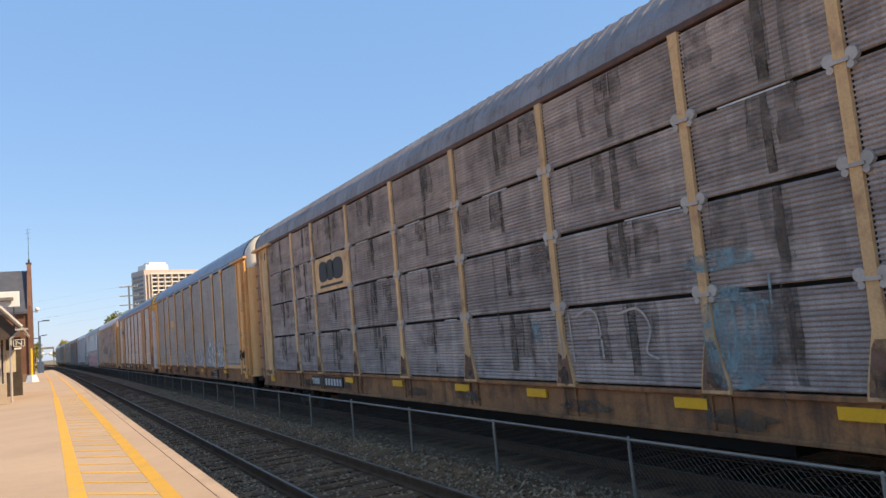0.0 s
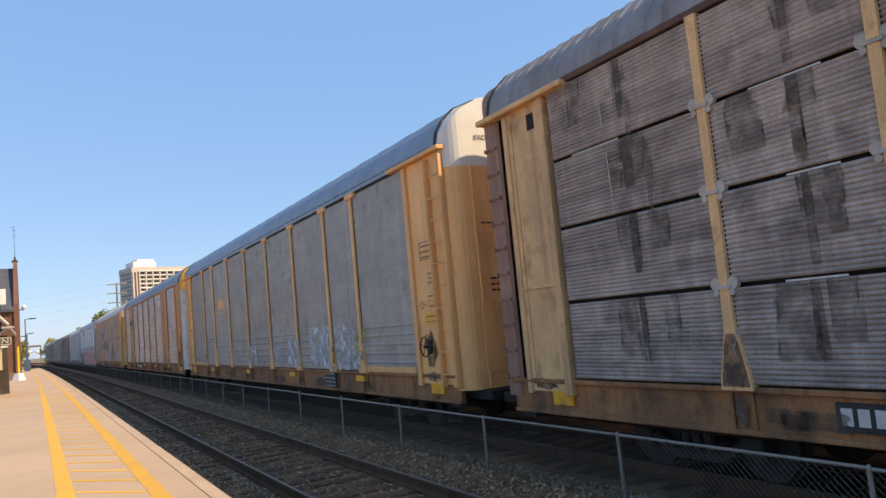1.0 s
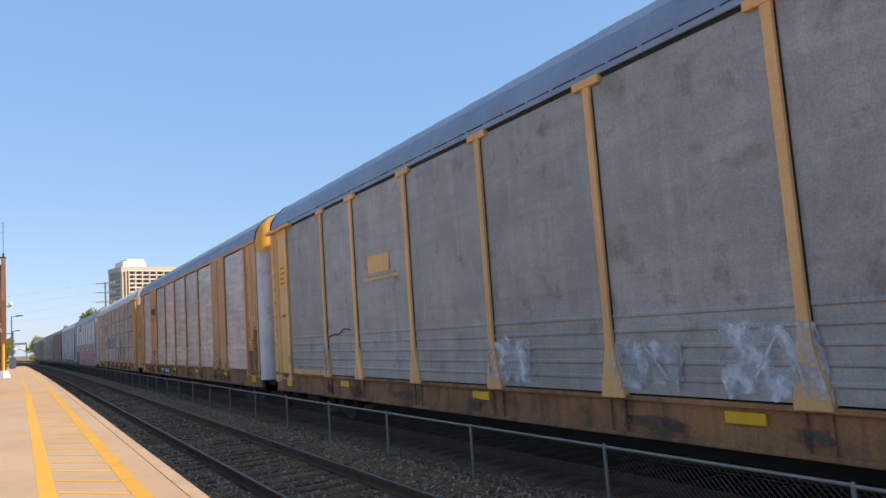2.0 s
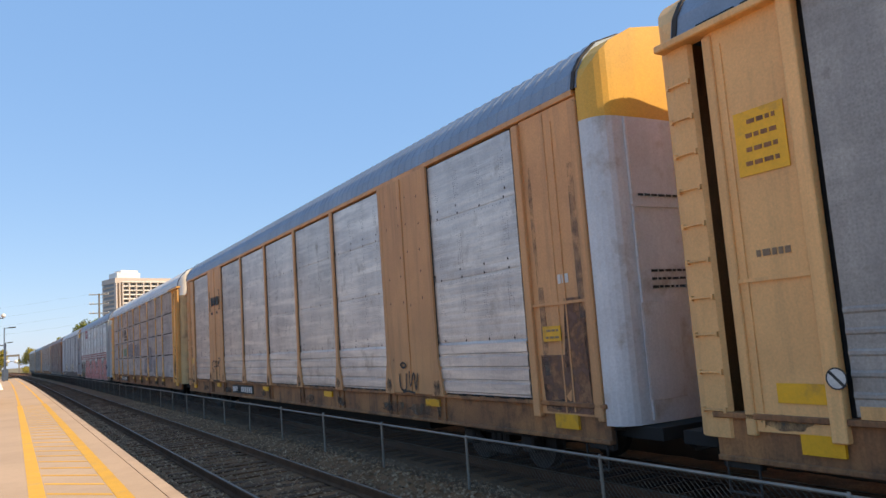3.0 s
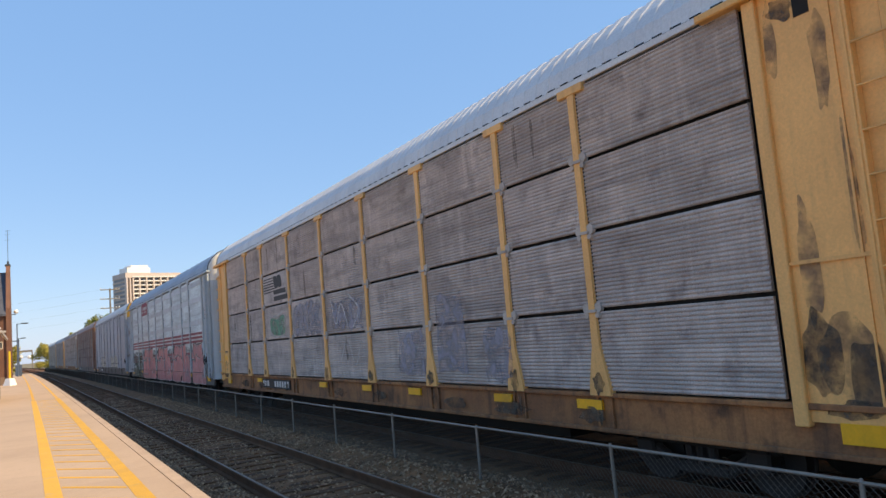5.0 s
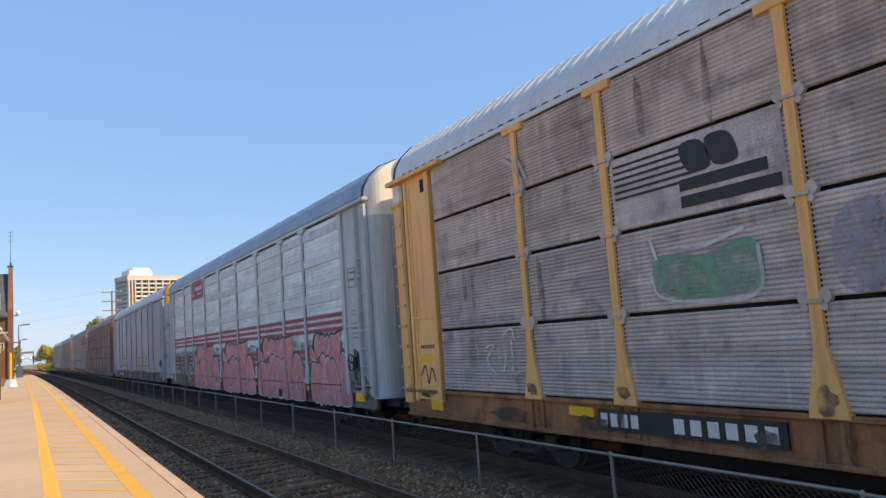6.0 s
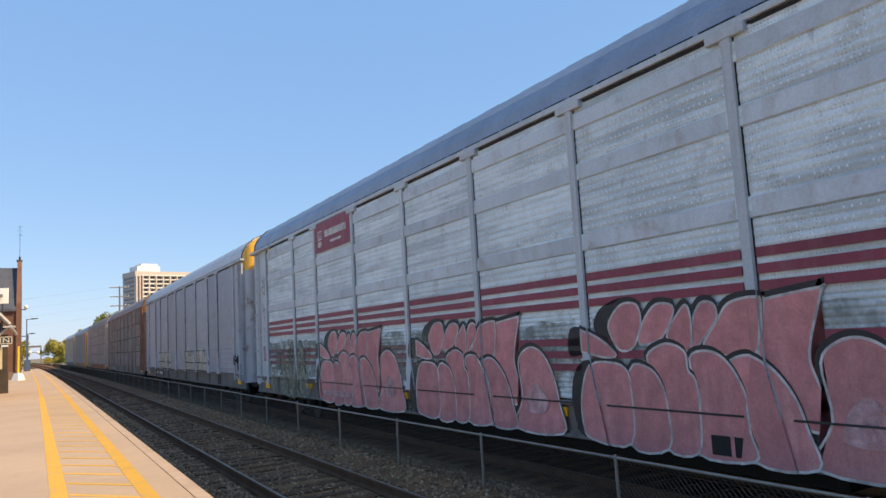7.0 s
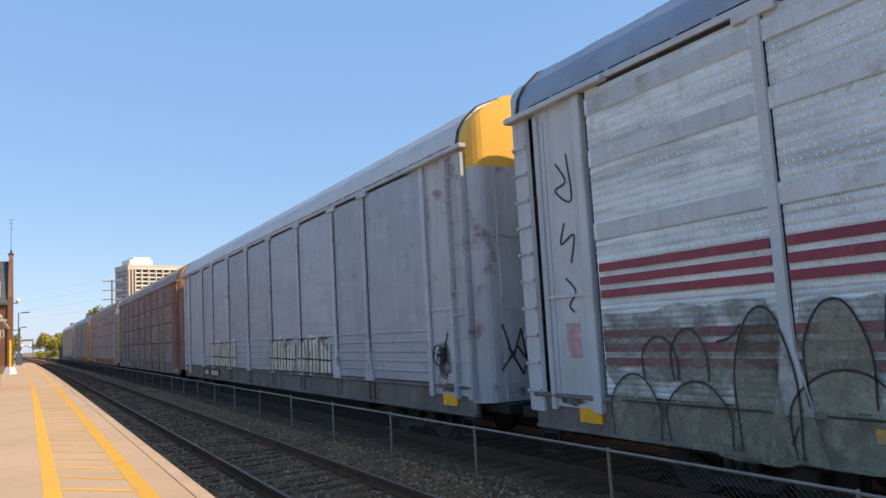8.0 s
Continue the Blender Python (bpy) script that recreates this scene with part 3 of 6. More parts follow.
def post_bm(head):
    """A side post: slim above, flared to a gusset at the sill; a T head where the style has one. It faces -x."""
    prof = [(0.21, 1.20), (0.20, 1.32), (0.075, 1.86), (0.062, 2.4), (0.062, 5.2), (0.075, 5.52)]
    bm = bmesh.new()
    front = [bm.verts.new((-0.055, s * w, z)) for s in (1, -1) for w, z in (prof if s == 1 else prof[::-1])]
    back = [bm.verts.new((0.03, s * (w + 0.012), z)) for s in (1, -1) for w, z in (prof if s == 1 else prof[::-1])]
    n = len(front)
    bm.faces.new(front)
    bm.faces.new(back[::-1])
    for i in range(n):
        k = (i + 1) % n
        bm.faces.new((front[k], front[i], back[i], back[k]))
    if head:
        box(bm, -0.07, 0.02, -0.27, 0.27, 5.40, 5.52, 0.01)
    bmesh.ops.recalc_face_normals(bm, faces=bm.faces)
    return bm


def lug_bm():
    bm = bmesh.new()
    for s in (-1, 1):
        tube(bm, (-0.05, s * 0.115, 0.03), (0.01, s * 0.115, 0.03), 0.072, n=10)
        tube(bm, (-0.06, s * 0.105, -0.07), (0.01, s * 0.105, -0.07), 0.04, n=8)
    box(bm, -0.075, 0.0, -0.10, 0.10, -0.03, 0.01)
    return bm


def sill_bm():
    bm = bmesh.new()
    y = 13.5
    box(bm, -1.47, -1.40, -y, y, 0.74, 1.22)
    box(bm, -1.53, -1.40, -y, y, 1.17, 1.235, 0.01)
    box(bm, -1.51, -1.40, -y, y, 0.70, 0.76, 0.01)
    for e in EDGES[1:-1]:
        box(bm, -1.505, -1.465, e - 0.16, e - 0.12, 0.76, 1.17)
        box(bm, -1.505, -1.465, e + 0.12, e + 0.16, 0.76, 1.17)
    return bm


def end_reach(lead):
    return 13.42 if lead else 13.05


def end_side_bm(lead):
    """The plain sheet between the last post and the end door, with a folded ridge."""
    e = end_reach(lead)
    return boxes((-1.50, -1.44, 12.08, e, 1.05, 5.50), (-1.515, -1.49, 12.84, 12.865, 1.1, 5.3))


def corner_post_bm(lead, outer):
    if outer:
        e = end_reach(lead)
        return boxes((-1.53, -1.44, e - 0.10, e + 0.02, 1.0, 5.44), bevel=0.012)
    return boxes((-1.56, -1.43, 11.94, 12.10, 1.0, 5.465), bevel=0.012)


def end_step_bm(lead):
    return boxes((-1.53, -1.49, 12.10, end_reach(lead) - 0.1, 2.62, 2.66))


def end_ledge_bm(lead):
    """The sloping shelf under the eave, over the end sheet."""
    return boxes((-1.64, -1.40, 11.38, 13.68, 5.47, 5.56), bevel=0.015)


def door_profile(lead):
    s = 13.46 if lead else 13.30
    pts = [(-1.50, s), (-1.50, 13.52)]
    for k in range(1, 7):
        a = math.pi / 2 * k / 6
        pts.append((-1.50 + 0.34 * (1 - math.cos(a)), 13.52 + 0.34 * math.sin(a)))
    pts += [(-0.75, 13.885), (-0.03, 13.89)]
    return pts + [(0.0, 13.855)] + [(-x, y) for x, y in pts[::-1]]


def door_mesh(name, mat, z0, z1, lead):
    """The wrapped end wall from z0 up to z1, or up under the roof where z1 is None."""
    pts = door_profile(lead)
    verts = [(x, y, z0) for x, y in pts] + [(x, y, (z1 if z1 is not None else roof_z(x) - 0.015)) for x, y in pts]
    inner = [(x * 0.965, y - 0.04) for x, y in pts]
    verts += [(x, y, z0) for x, y in inner] + [(x, y, (z1 if z1 is not None else roof_z(x) - 0.03)) for x, y in inner]
    n, faces = len(pts), []
    for j in range(n - 1):
        faces += [(j + 1, j, n + j, n + j + 1), (2 * n + j, 2 * n + j + 1, 3 * n + j + 1, 3 * n + j), (n + j, 3 * n + j, 3 * n + j + 1, n + j + 1), (j, j + 1, 2 * n + j + 1, 2 * n + j)]
    faces += [(0, 2 * n, 3 * n, n), (n - 1, 2 * n - 1, 4 * n - 1, 3 * n - 1)]
    if z1 is None:
        k = len(verts)
        verts += [(x, min(y, 13.45), roof_z(x) - 0.015) for x, y in pts]
        faces += [(n + j, n + j + 1, k + j + 1, k + j) for j in range(n - 1)]
    return mesh_of(name, verts, faces, mat)


def door_trim_bm():
    bm = bmesh.new()
    for s in (-1, 1):
        box(bm, s * 0.75 - 0.35, s * 0.75 + 0.35, 13.888, 13.902, 1.25, 2.55, 0.004)
        box(bm, s * 0.09 - 0.02, s * 0.09 + 0.02, 13.885, 13.92, 1.0, 5.1)
        box(bm, s * 1.05 - 0.02, s * 1.05 + 0.02, 13.87, 13.905, 1.0, 5.1)
    box(bm, -1.1, 1.1, 13.885, 13.905, 3.85, 3.88)
    return bm


def rung_bm(lead):
    bm = bmesh.new()
    a, b = (13.0, 13.58) if lead else (13.32, 13.62)
    out = -1.585 if lead else -1.522
    tube(bm, (out, a, 0), (out, b, 0), 0.013, n=6)
    for y in (a, b):
        box(bm, out - 0.015, -1.44, y - 0.015, y + 0.015, -0.03, 0.03)
    return bm


def end_gear_bm():
    """Coupler, draft gear and hoses at the car's end."""
    bm = bmesh.new()
    box(bm, -0.28, 0.28, 12.9, 13.75, 0.66, 1.02, 0.03)
    box(bm, -0.11, 0.11, 13.7, 14.15, 0.76, 0.98, 0.03)
    box(bm, -0.17, 0.09, 14.1, 14.29, 0.72, 1.02, 0.04)
    for s in (-1, 1):
        tube(bm, (s * 0.45, 13.6, 0.8), (s * 0.40, 13.95, 0.55), 0.03, n=6)
        tube(bm, (s * 0.40, 13.95, 0.55), (s * 0.30, 14.25, 0.62), 0.03, n=6)
        box(bm, s * 1.40 - 0.05, s * 1.40 + 0.05, 13.0, 13.48, 0.62, 0.95, 0.01)
        tube(bm, (s * 1.45, 13.48, 0.9), (s * 0.6, 13.66, 0.82), 0.018, n=6)
        tube(bm, (s * 1.48, 13.0, 0.72), (s * 1.48, 13.0, 0.36), 0.015, n=6)
        tube(bm, (s * 1.48, 13.4, 0.72), (s * 1.48, 13.4, 0.36), 0.015, n=6)
        tube(bm, (s * 1.48, 13.0, 0.37), (s * 1.48, 13.4, 0.37), 0.015, n=6)
    return bm


def brake_bm():
    """Brake wheel and its small gear case low on the end's side."""
    bm = bmesh.new()
    box(bm, -1.57, -1.50, 12.34, 12.50, 1.50, 1.78, 0.03)
    tube(bm, (-1.66, 12.42, 1.64), (-1.57, 12.42, 1.64), 0.025, n=8)
    n, m = 20, 6
    ring = [[bm.verts.new((-1.64 + 0.014 * math.sin(u), 12.42 + (0.19 + 0.014 * math.cos(u)) * math.cos(a), 1.64 + (0.19 + 0.014 * math.cos(u)) * math.sin(a)))
             for u in (2 * math.pi * j / m for j in range(m))] for a in (2 * math.pi * k / n for k in range(n))]
    for k in range(n):
        for j in range(m):
            bm.faces.new((ring[k][j], ring[k][(j + 1) % m], ring[(k + 1) % n][(j + 1) % m], ring[(k + 1) % n][j]))
    for k in range(4):
        a = math.pi * k / 2 + 0.4
        tube(bm, (-1.65, 12.42, 1.64), (-1.64, 12.42 + 0.19 * math.cos(a), 1.64 + 0.19 * math.sin(a)), 0.010, n=5)
    return bm


def stain(car, y, z, w, h, seed, x=-1.505, mat="grime"):
    """A ragged patch of grime."""
    rng = random.Random(seed)
    pts = []
    for k in range(14):
        a = 2 * math.pi * k / 14
        r = rng.uniform(0.65, 1.1)
        pts.append((y + w * r * math.cos(a), z + h * r * math.sin(a)))
    bm = bmesh.new()
    fill(bm, closed_curve(pts, 3), x, 0.002)
    part("grime_stain", bm, M[mat], car, "ragged dark grime stain")


def run(car, y, z0, z1, w, seed, x, mat):
    """A ragged upright run of dirt from z1 down to z0."""
    rng = random.Random(seed)
    n = 7
    zs = [z1 + (z0 - z1) * k / n for k in range(n + 1)]
    left = [Vector((y - w * rng.uniform(0.6, 1.1), z)) for z in zs]
    right = [Vector((y + w * rng.uniform(0.6, 1.1), z)) for z in zs]
    bm = bmesh.new()
    fill(bm, left + right[::-1], x, 0.001)
    part("grime_run", bm, M[mat], car, "upright run of dark dirt")


def drips(car, seed, feet=True, count=14, x=-1.5335):
    """Dirt that has run down the panels, the sill and the feet of the posts."""
    rng = random.Random(seed)
    for k in range(count):
        i = rng.randrange(len(BAYS))
        y = EDGES[i] + rng.uniform(0.35, BAYS[i] - 0.35)
        h = rng.uniform(0.25, 0.75)
        stain(car, y, rng.choice((5.4, 4.4, 3.4, 2.3)) - h * 0.9, rng.uniform(0.03, 0.09), h, seed * 31 + k, x - 0.0002 * k, "dirt_film")
    for k, e in enumerate(EDGES[1:-1]):
        stain(car, e + rng.uniform(-0.2, 0.2), 0.98, rng.uniform(0.04, 0.10), 0.2, seed * 57 + k, -1.512)
        stain(car, e + rng.uniform(-1.2, 1.2), 0.92, rng.uniform(0.2, 0.6), 0.12, seed * 59 + k, -1.5135)
        if feet:
            stain(car, e, 1.36, 0.13, rng.uniform(0.08, 0.2), seed * 61 + k, -1.5645)


def dots(name, car, spots, mat, label, x, r=0.012, tall=1.0):
    """Punched holes, bolt heads or painted slot daylight as small raised flecks at (y, z), all in one mesh."""
    verts, faces = [], []
    for y, z in spots:
        k = len(verts)
        verts += [(x, y - r, z), (x, y, z - r * tall), (x, y + r, z), (x, y, z + r * tall), (x - 0.003, y, z)]
        faces += [(k, k + 1, k + 4), (k + 1, k + 2, k + 4), (k + 2, k + 3, k + 4), (k + 3, k, k + 4)]
    tagged(piece(name, mesh_of(name, verts, faces, mat), car, label=label), kind="stuff")


def floor_bm():
    bm = bmesh.new()
    box(bm, -1.40, 1.40, -13.4, 13.4, 1.0, 1.2)
    # Plates reaching both ends, added to stop sun leaking to the ground.
    box(bm, -1.15, 1.15, -13.82, 13.82, 0.955, 0.995)
    box(bm, -1.39, 1.39, -13.5, 13.5, 0.955, 0.995)
    box(bm, -0.9, 0.9, -7.5, 7.5, 0.42, 0.8)
    box(bm, -0.35, 0.35, -13.0, 13.0, 0.62, 1.0)
    for k in range(9):
        y = -11 + 2.75 * k
        box(bm, -1.38, 1.38, y - 0.06, y + 0.06, 0.78, 1.0)
    # Near-black block behind the panels; the darkness inside is in its colour.
    box(bm, -1.40, 1.40, -13.25, 13.1, 1.2, 5.58)
    # End decks, added to block sun between the cars.
    box(bm, -1.25, 1.25, -14.2, -13.2, 0.78, 0.94)
    box(bm, -1.25, 1.25, 13.05, 14.2, 0.78, 0.94)
    box(bm, -1.2, 1.2, -13.25, 13.1, 5.58, 6.0)
    return bm


def truck_frame_bm():
    bm = bmesh.new()
    for s in (-1, 1):
        x = s * 1.0
        box(bm, x - 0.08, x + 0.08, -1.15, 1.15, 0.56, 0.70, 0.03)
        box(bm, x - 0.08, x + 0.08, -0.45, 0.45, 0.22, 0.34, 0.03)
        for e in (-1, 1):
            tube(bm, (x, e * 0.95, 0.60), (x, e * 0.42, 0.30), 0.07, n=6)
            box(bm, x - 0.11, x + 0.11, e * 0.88 - 0.16, e * 0.88 + 0.16, 0.32, 0.60, 0.03)
        for e in (-0.18, 0.0, 0.18):
            tube(bm, (x, e, 0.34), (x, e, 0.56), 0.07, n=8)
    box(bm, -1.0, 1.0, -0.22, 0.22, 0.42, 0.64, 0.03)
    return bm


def wheelset_bm():
    bm = bmesh.new()
    tube(bm, (-0.95, 0, 0), (0.95, 0, 0), 0.08, n=8)
    for s in (-1, 1):
        tube(bm, (s * 0.70, 0, 0), (s * 0.83, 0, 0), 0.42, n=24)
        tube(bm, (s * 0.66, 0, 0), (s * 0.70, 0, 0), 0.45, n=24)
        tube(bm, (s * 0.83, 0, 0), (s * 0.87, 0, 0), 0.15, n=12)
    return bm


FACE = -1.50   # the side sheets' face


def marks(name, parent, mat, rects, x=-1.535, t=0.006, label="", joined=False):
    """Flat painted rectangles (y0, y1, z0, z1) on the side, each a part; small print stays joined."""
    if joined:
        bm = bmesh.new()
        for y0, y1, z0, z1 in rects:
            box(bm, x - t, x, y0, y1, z0, z1)
        return tagged(part(name, bm, mat, parent, label), kind="stuff")
    for y0, y1, z0, z1 in rects:
        key = (name, mat.name, round(y1 - y0, 3), round(z1 - z0, 3), t)
        if key not in SHARED:
            w, h = y1 - y0, z1 - z0
            SHARED[key] = mesh_of(name, [(a, c, d) for a in (-t, 0) for c, d in ((0, 0), (w, 0), (w, h), (0, h))],
                                  [(0, 3, 2, 1), (0, 1, 5, 4), (1, 2, 6, 5), (2, 3, 7, 6), (3, 0, 4, 7)], mat)
        piece(name, SHARED[key], parent, (x, y0, z0), label=label)


def closed_curve(pts, per=5):
    """Rounded outline through a few corner points (Catmull-Rom)."""
    n, out = len(pts), []
    for i in range(n):
        p0, p1, p2, p3 = (Vector(pts[(i + k) % n]) for k in (-1, 0, 1, 2))
        for k in range(per):
            t = k / per
            out.append(0.5 * ((2 * p1) + (p2 - p0) * t + (2 * p0 - 5 * p1 + 4 * p2 - p3) * t * t + (3 * p1 - p0 - 3 * p2 + p3) * t ** 3))
    return out


def open_curve(pts, per=5):
    p = [Vector(q) for q in pts]
    p = [p[0] * 2 - p[1]] + p + [p[-1] * 2 - p[-2]]
    out = []
    for i in range(1, len(p) - 2):
        for k in range(per):
            t = k / per
            a, b, c, d = p[i - 1], p[i], p[i + 1], p[i + 2]
            out.append(0.5 * ((2 * b) + (c - a) * t + (2 * a - 5 * b + 4 * c - d) * t * t + (3 * b - a - 3 * c + d) * t ** 3))
    return out + [p[-2]]


def fill(bm, pts, x, t=0.004):
    """A thin sprayed patch with the outline pts (y, z), its face at x."""
    f = [bm.verts.new((x - t, p[0], p[1])) for p in pts]
    b = [bm.verts.new((x, p[0], p[1])) for p in pts]
    n = len(f)
    face = bm.faces.new(f)
    for i in range(n):
        k = (i + 1) % n
        bm.faces.new((f[i], f[k], b[k], b[i]))
    bmesh.ops.triangulate(bm, faces=[face])


def stroke(bm, pts, x, width, t=0.004, closed=False):
    """A sprayed line of that width along pts."""
    n = len(pts)
    rows = []
    for i, p in enumerate(pts):
        a = pts[(i - 1) % n] if closed or i else p
        b = pts[(i + 1) % n] if closed or i < n - 1 else p
        d = (Vector(b) - Vector(a))
        if d.length < 1e-6:
            d = Vector((1, 0))
        d.normalize()
        q = Vector((-d.y, d.x)) * width / 2
        rows.append([bm.verts.new((xx, p[0] + s * q.x, p[1] + s * q.y)) for xx, s in ((x, -1), (x - t, -1), (x - t, 1), (x, 1))])
    for i in range(n if closed else n - 1):
        r, s = rows[i], rows[(i + 1) % n]
        for j in range(3):
            bm.faces.new((r[j], r[j + 1], s[j + 1], s[j]))


def grown(pts, g):
    c = sum((Vector(p) for p in pts), Vector((0, 0))) / len(pts)
    out = []
    n = len(pts)
    for i in range(n):
        d = (Vector(pts[(i + 1) % n]) - Vector(pts[i - 1]))
        if d.length < 1e-6:
            out.append(Vector(pts[i])); continue
        d.normalize()
        q = Vector((d.y, -d.x))
        if q.dot(Vector(pts[i]) - c) < 0 and abs(q.dot(Vector(pts[i]) - c)) > 0.02:
            q = -q
        out.append(Vector(pts[i]) + q * g)
    return out


def balloon(car, shapes, fill_mat, edge=0.045, shadow=0.10, base=-1.560, creases=(), halo=None):
    """A balloon-letter piece: a black shadow and pale halo behind, then letter over letter, each with its outline."""
    outlines = [closed_curve(s) for s in shapes]
    bm = bmesh.new()
    if shadow:
        for o in outlines:
            fill(bm, [p + Vector((0.06, 0.02)) for p in grown(o, shadow)], base + 0.012, 0.003)
        painted("graffiti_shadow", bm, M["black_paint"], car, "black sprayed graffiti shadow", "stuff")
    if halo:
        bm = bmesh.new()
        for o in outlines:
            stroke(bm, grown(o, edge * 0.9), base + 0.006, edge, 0.003, True)
        painted("graffiti_halo", bm, halo, car, "pale sprayed graffiti outline", "stuff")
    for k, o in enumerate(outlines):
        bm = bmesh.new()
        fill(bm, o, base - 0.0032 * k, 0.002)
        painted("graffiti_letter", bm, fill_mat, car, "sprayed balloon letter")
        bm = bmesh.new()
        stroke(bm, o, base - 0.0032 * k - 0.001, edge, 0.002, True)
        painted("letter_outline", bm, M["black_paint"], car, "black letter outline")
    if creases:
        bm = bmesh.new()
        for c in creases:
            stroke(bm, open_curve(c), base - 0.0032 * len(outlines), edge * 0.7, 0.002)
        painted("graffiti_crease", bm, M["black_paint"], car, "thin black inner lines", "stuff")


def painted(name, bm, mat, car, label, kind=""):
    """Paint on the side: laid on the panels, and on the faces of the posts where it crosses them."""
    on_post = bm.copy()
    bmesh.ops.translate(bm, vec=(0.028, 0, 0), verts=bm.verts)
    tagged(part(name, bm, mat, car, label), kind=kind)
    ys = [v.co.y for v in on_post.verts]
    for e in EDGES[1:-1]:
        if min(ys) < e + 0.21 and max(ys) > e - 0.21:
            upper = [((0, e + 0.07, 0), (0, 1, 0)), ((0, e - 0.07, 0), (0, -1, 0)), ((0, e, 1.86), (0, 0, -1))]
            lower = [((0, e + 0.07, 1.86), (0, 1, 0.23)), ((0, e - 0.07, 1.86), (0, -1, 0.23)), ((0, e, 1.86), (0, 0, 1))]
            for planes in (upper, lower):
                cut = on_post.copy()
                for co, no in planes:
                    bmesh.ops.bisect_plane(cut, geom=cut.verts[:] + cut.edges[:] + cut.faces[:], plane_co=co, plane_no=no, clear_outer=True)
                if cut.faces:
                    tagged(part(name, cut, mat, car, label), kind=kind)
                else:
                    cut.free()
    on_post.free()


def split_parts(name, bm, mat, car, label):
    """Each separate piece of bm becomes a part of its own."""
    left = set(bm.faces)
    while left:
        todo, island = [left.pop()], []
        while todo:
            f = todo.pop()
            island.append(f)
            for v in f.verts:
                for g in v.link_faces:
                    if g in left:
                        left.remove(g)
                        todo.append(g)
        index, verts, faces = {}, [], []
        for f in island:
            for v in f.verts:
                if v not in index:
                    index[v] = len(verts)
                    verts.append(v.co[:])
            faces.append([index[v] for v in f.verts])
        piece(name, mesh_of(name, verts, faces, mat), car, label=label)
    bm.free()


def patches(car, shapes, mat, x, label):
    for k, s in enumerate(shapes):
        bm = bmesh.new()
        fill(bm, closed_curve(s), min(x, -1.557) - 0.0012 * k, 0.001)
        painted("graffiti_fill", bm, mat, car, label)


def ragged(car, rects, mat, seed, label):
    """Sprayed fills (y0, y1, z0, z1) with uneven edges."""
    rng = random.Random(seed)
    for k, (a, b, z0, z1) in enumerate(rects):
        edge = [(a, z0), (b, z0), (b, z1), (a, z1)]
        pts = []
        for p, q in zip(edge, edge[1:] + edge[:1]):
            for u in (0.0, 0.18, 0.34, 0.5, 0.66, 0.82):
                pts.append(Vector((p[0] + (q[0] - p[0]) * u + rng.uniform(-0.07, 0.07), p[1] + (q[1] - p[1]) * u + rng.uniform(-0.07, 0.07))))
        bm = bmesh.new()
        fill(bm, pts, -1.557 - 0.0006 * k, 0.001)
        painted("graffiti_fill", bm, mat, car, label)


def scrawl(car, lines, mat, width=0.05, base=-1.575, label="sprayed scribble"):
    bm = bmesh.new()
    for ln_ in lines:
        stroke(bm, open_curve(ln_), min(base, -1.562) if abs(ln_[0][0]) < HALF and base > -1.571 else base, width, 0.001)
    if abs(lines[0][0][0]) < HALF and base > -1.571:
        painted("graffiti", bm, mat, car, label, "stuff")
    else:
        tagged(part("graffiti", bm, mat, car, label), kind="stuff")


def words(text, size, mat, parent, m, name="lettering"):
    cu = bpy.data.curves.new(name, "FONT")
    cu.body = text
    cu.size = size
    cu.extrude = 0.002
    cu.align_x = "CENTER"
    tmp = bpy.data.objects.new(name, cu)
    scene.collection.objects.link(tmp)
    me = bpy.data.meshes.new_from_object(tmp.evaluated_get(bpy.context.evaluated_depsgraph_get()))
    bpy.data.objects.remove(tmp)
    me.materials.clear()
    me.materials.append(mat)
    return piece(name, me, parent, rot=m, label="black stencilled words")


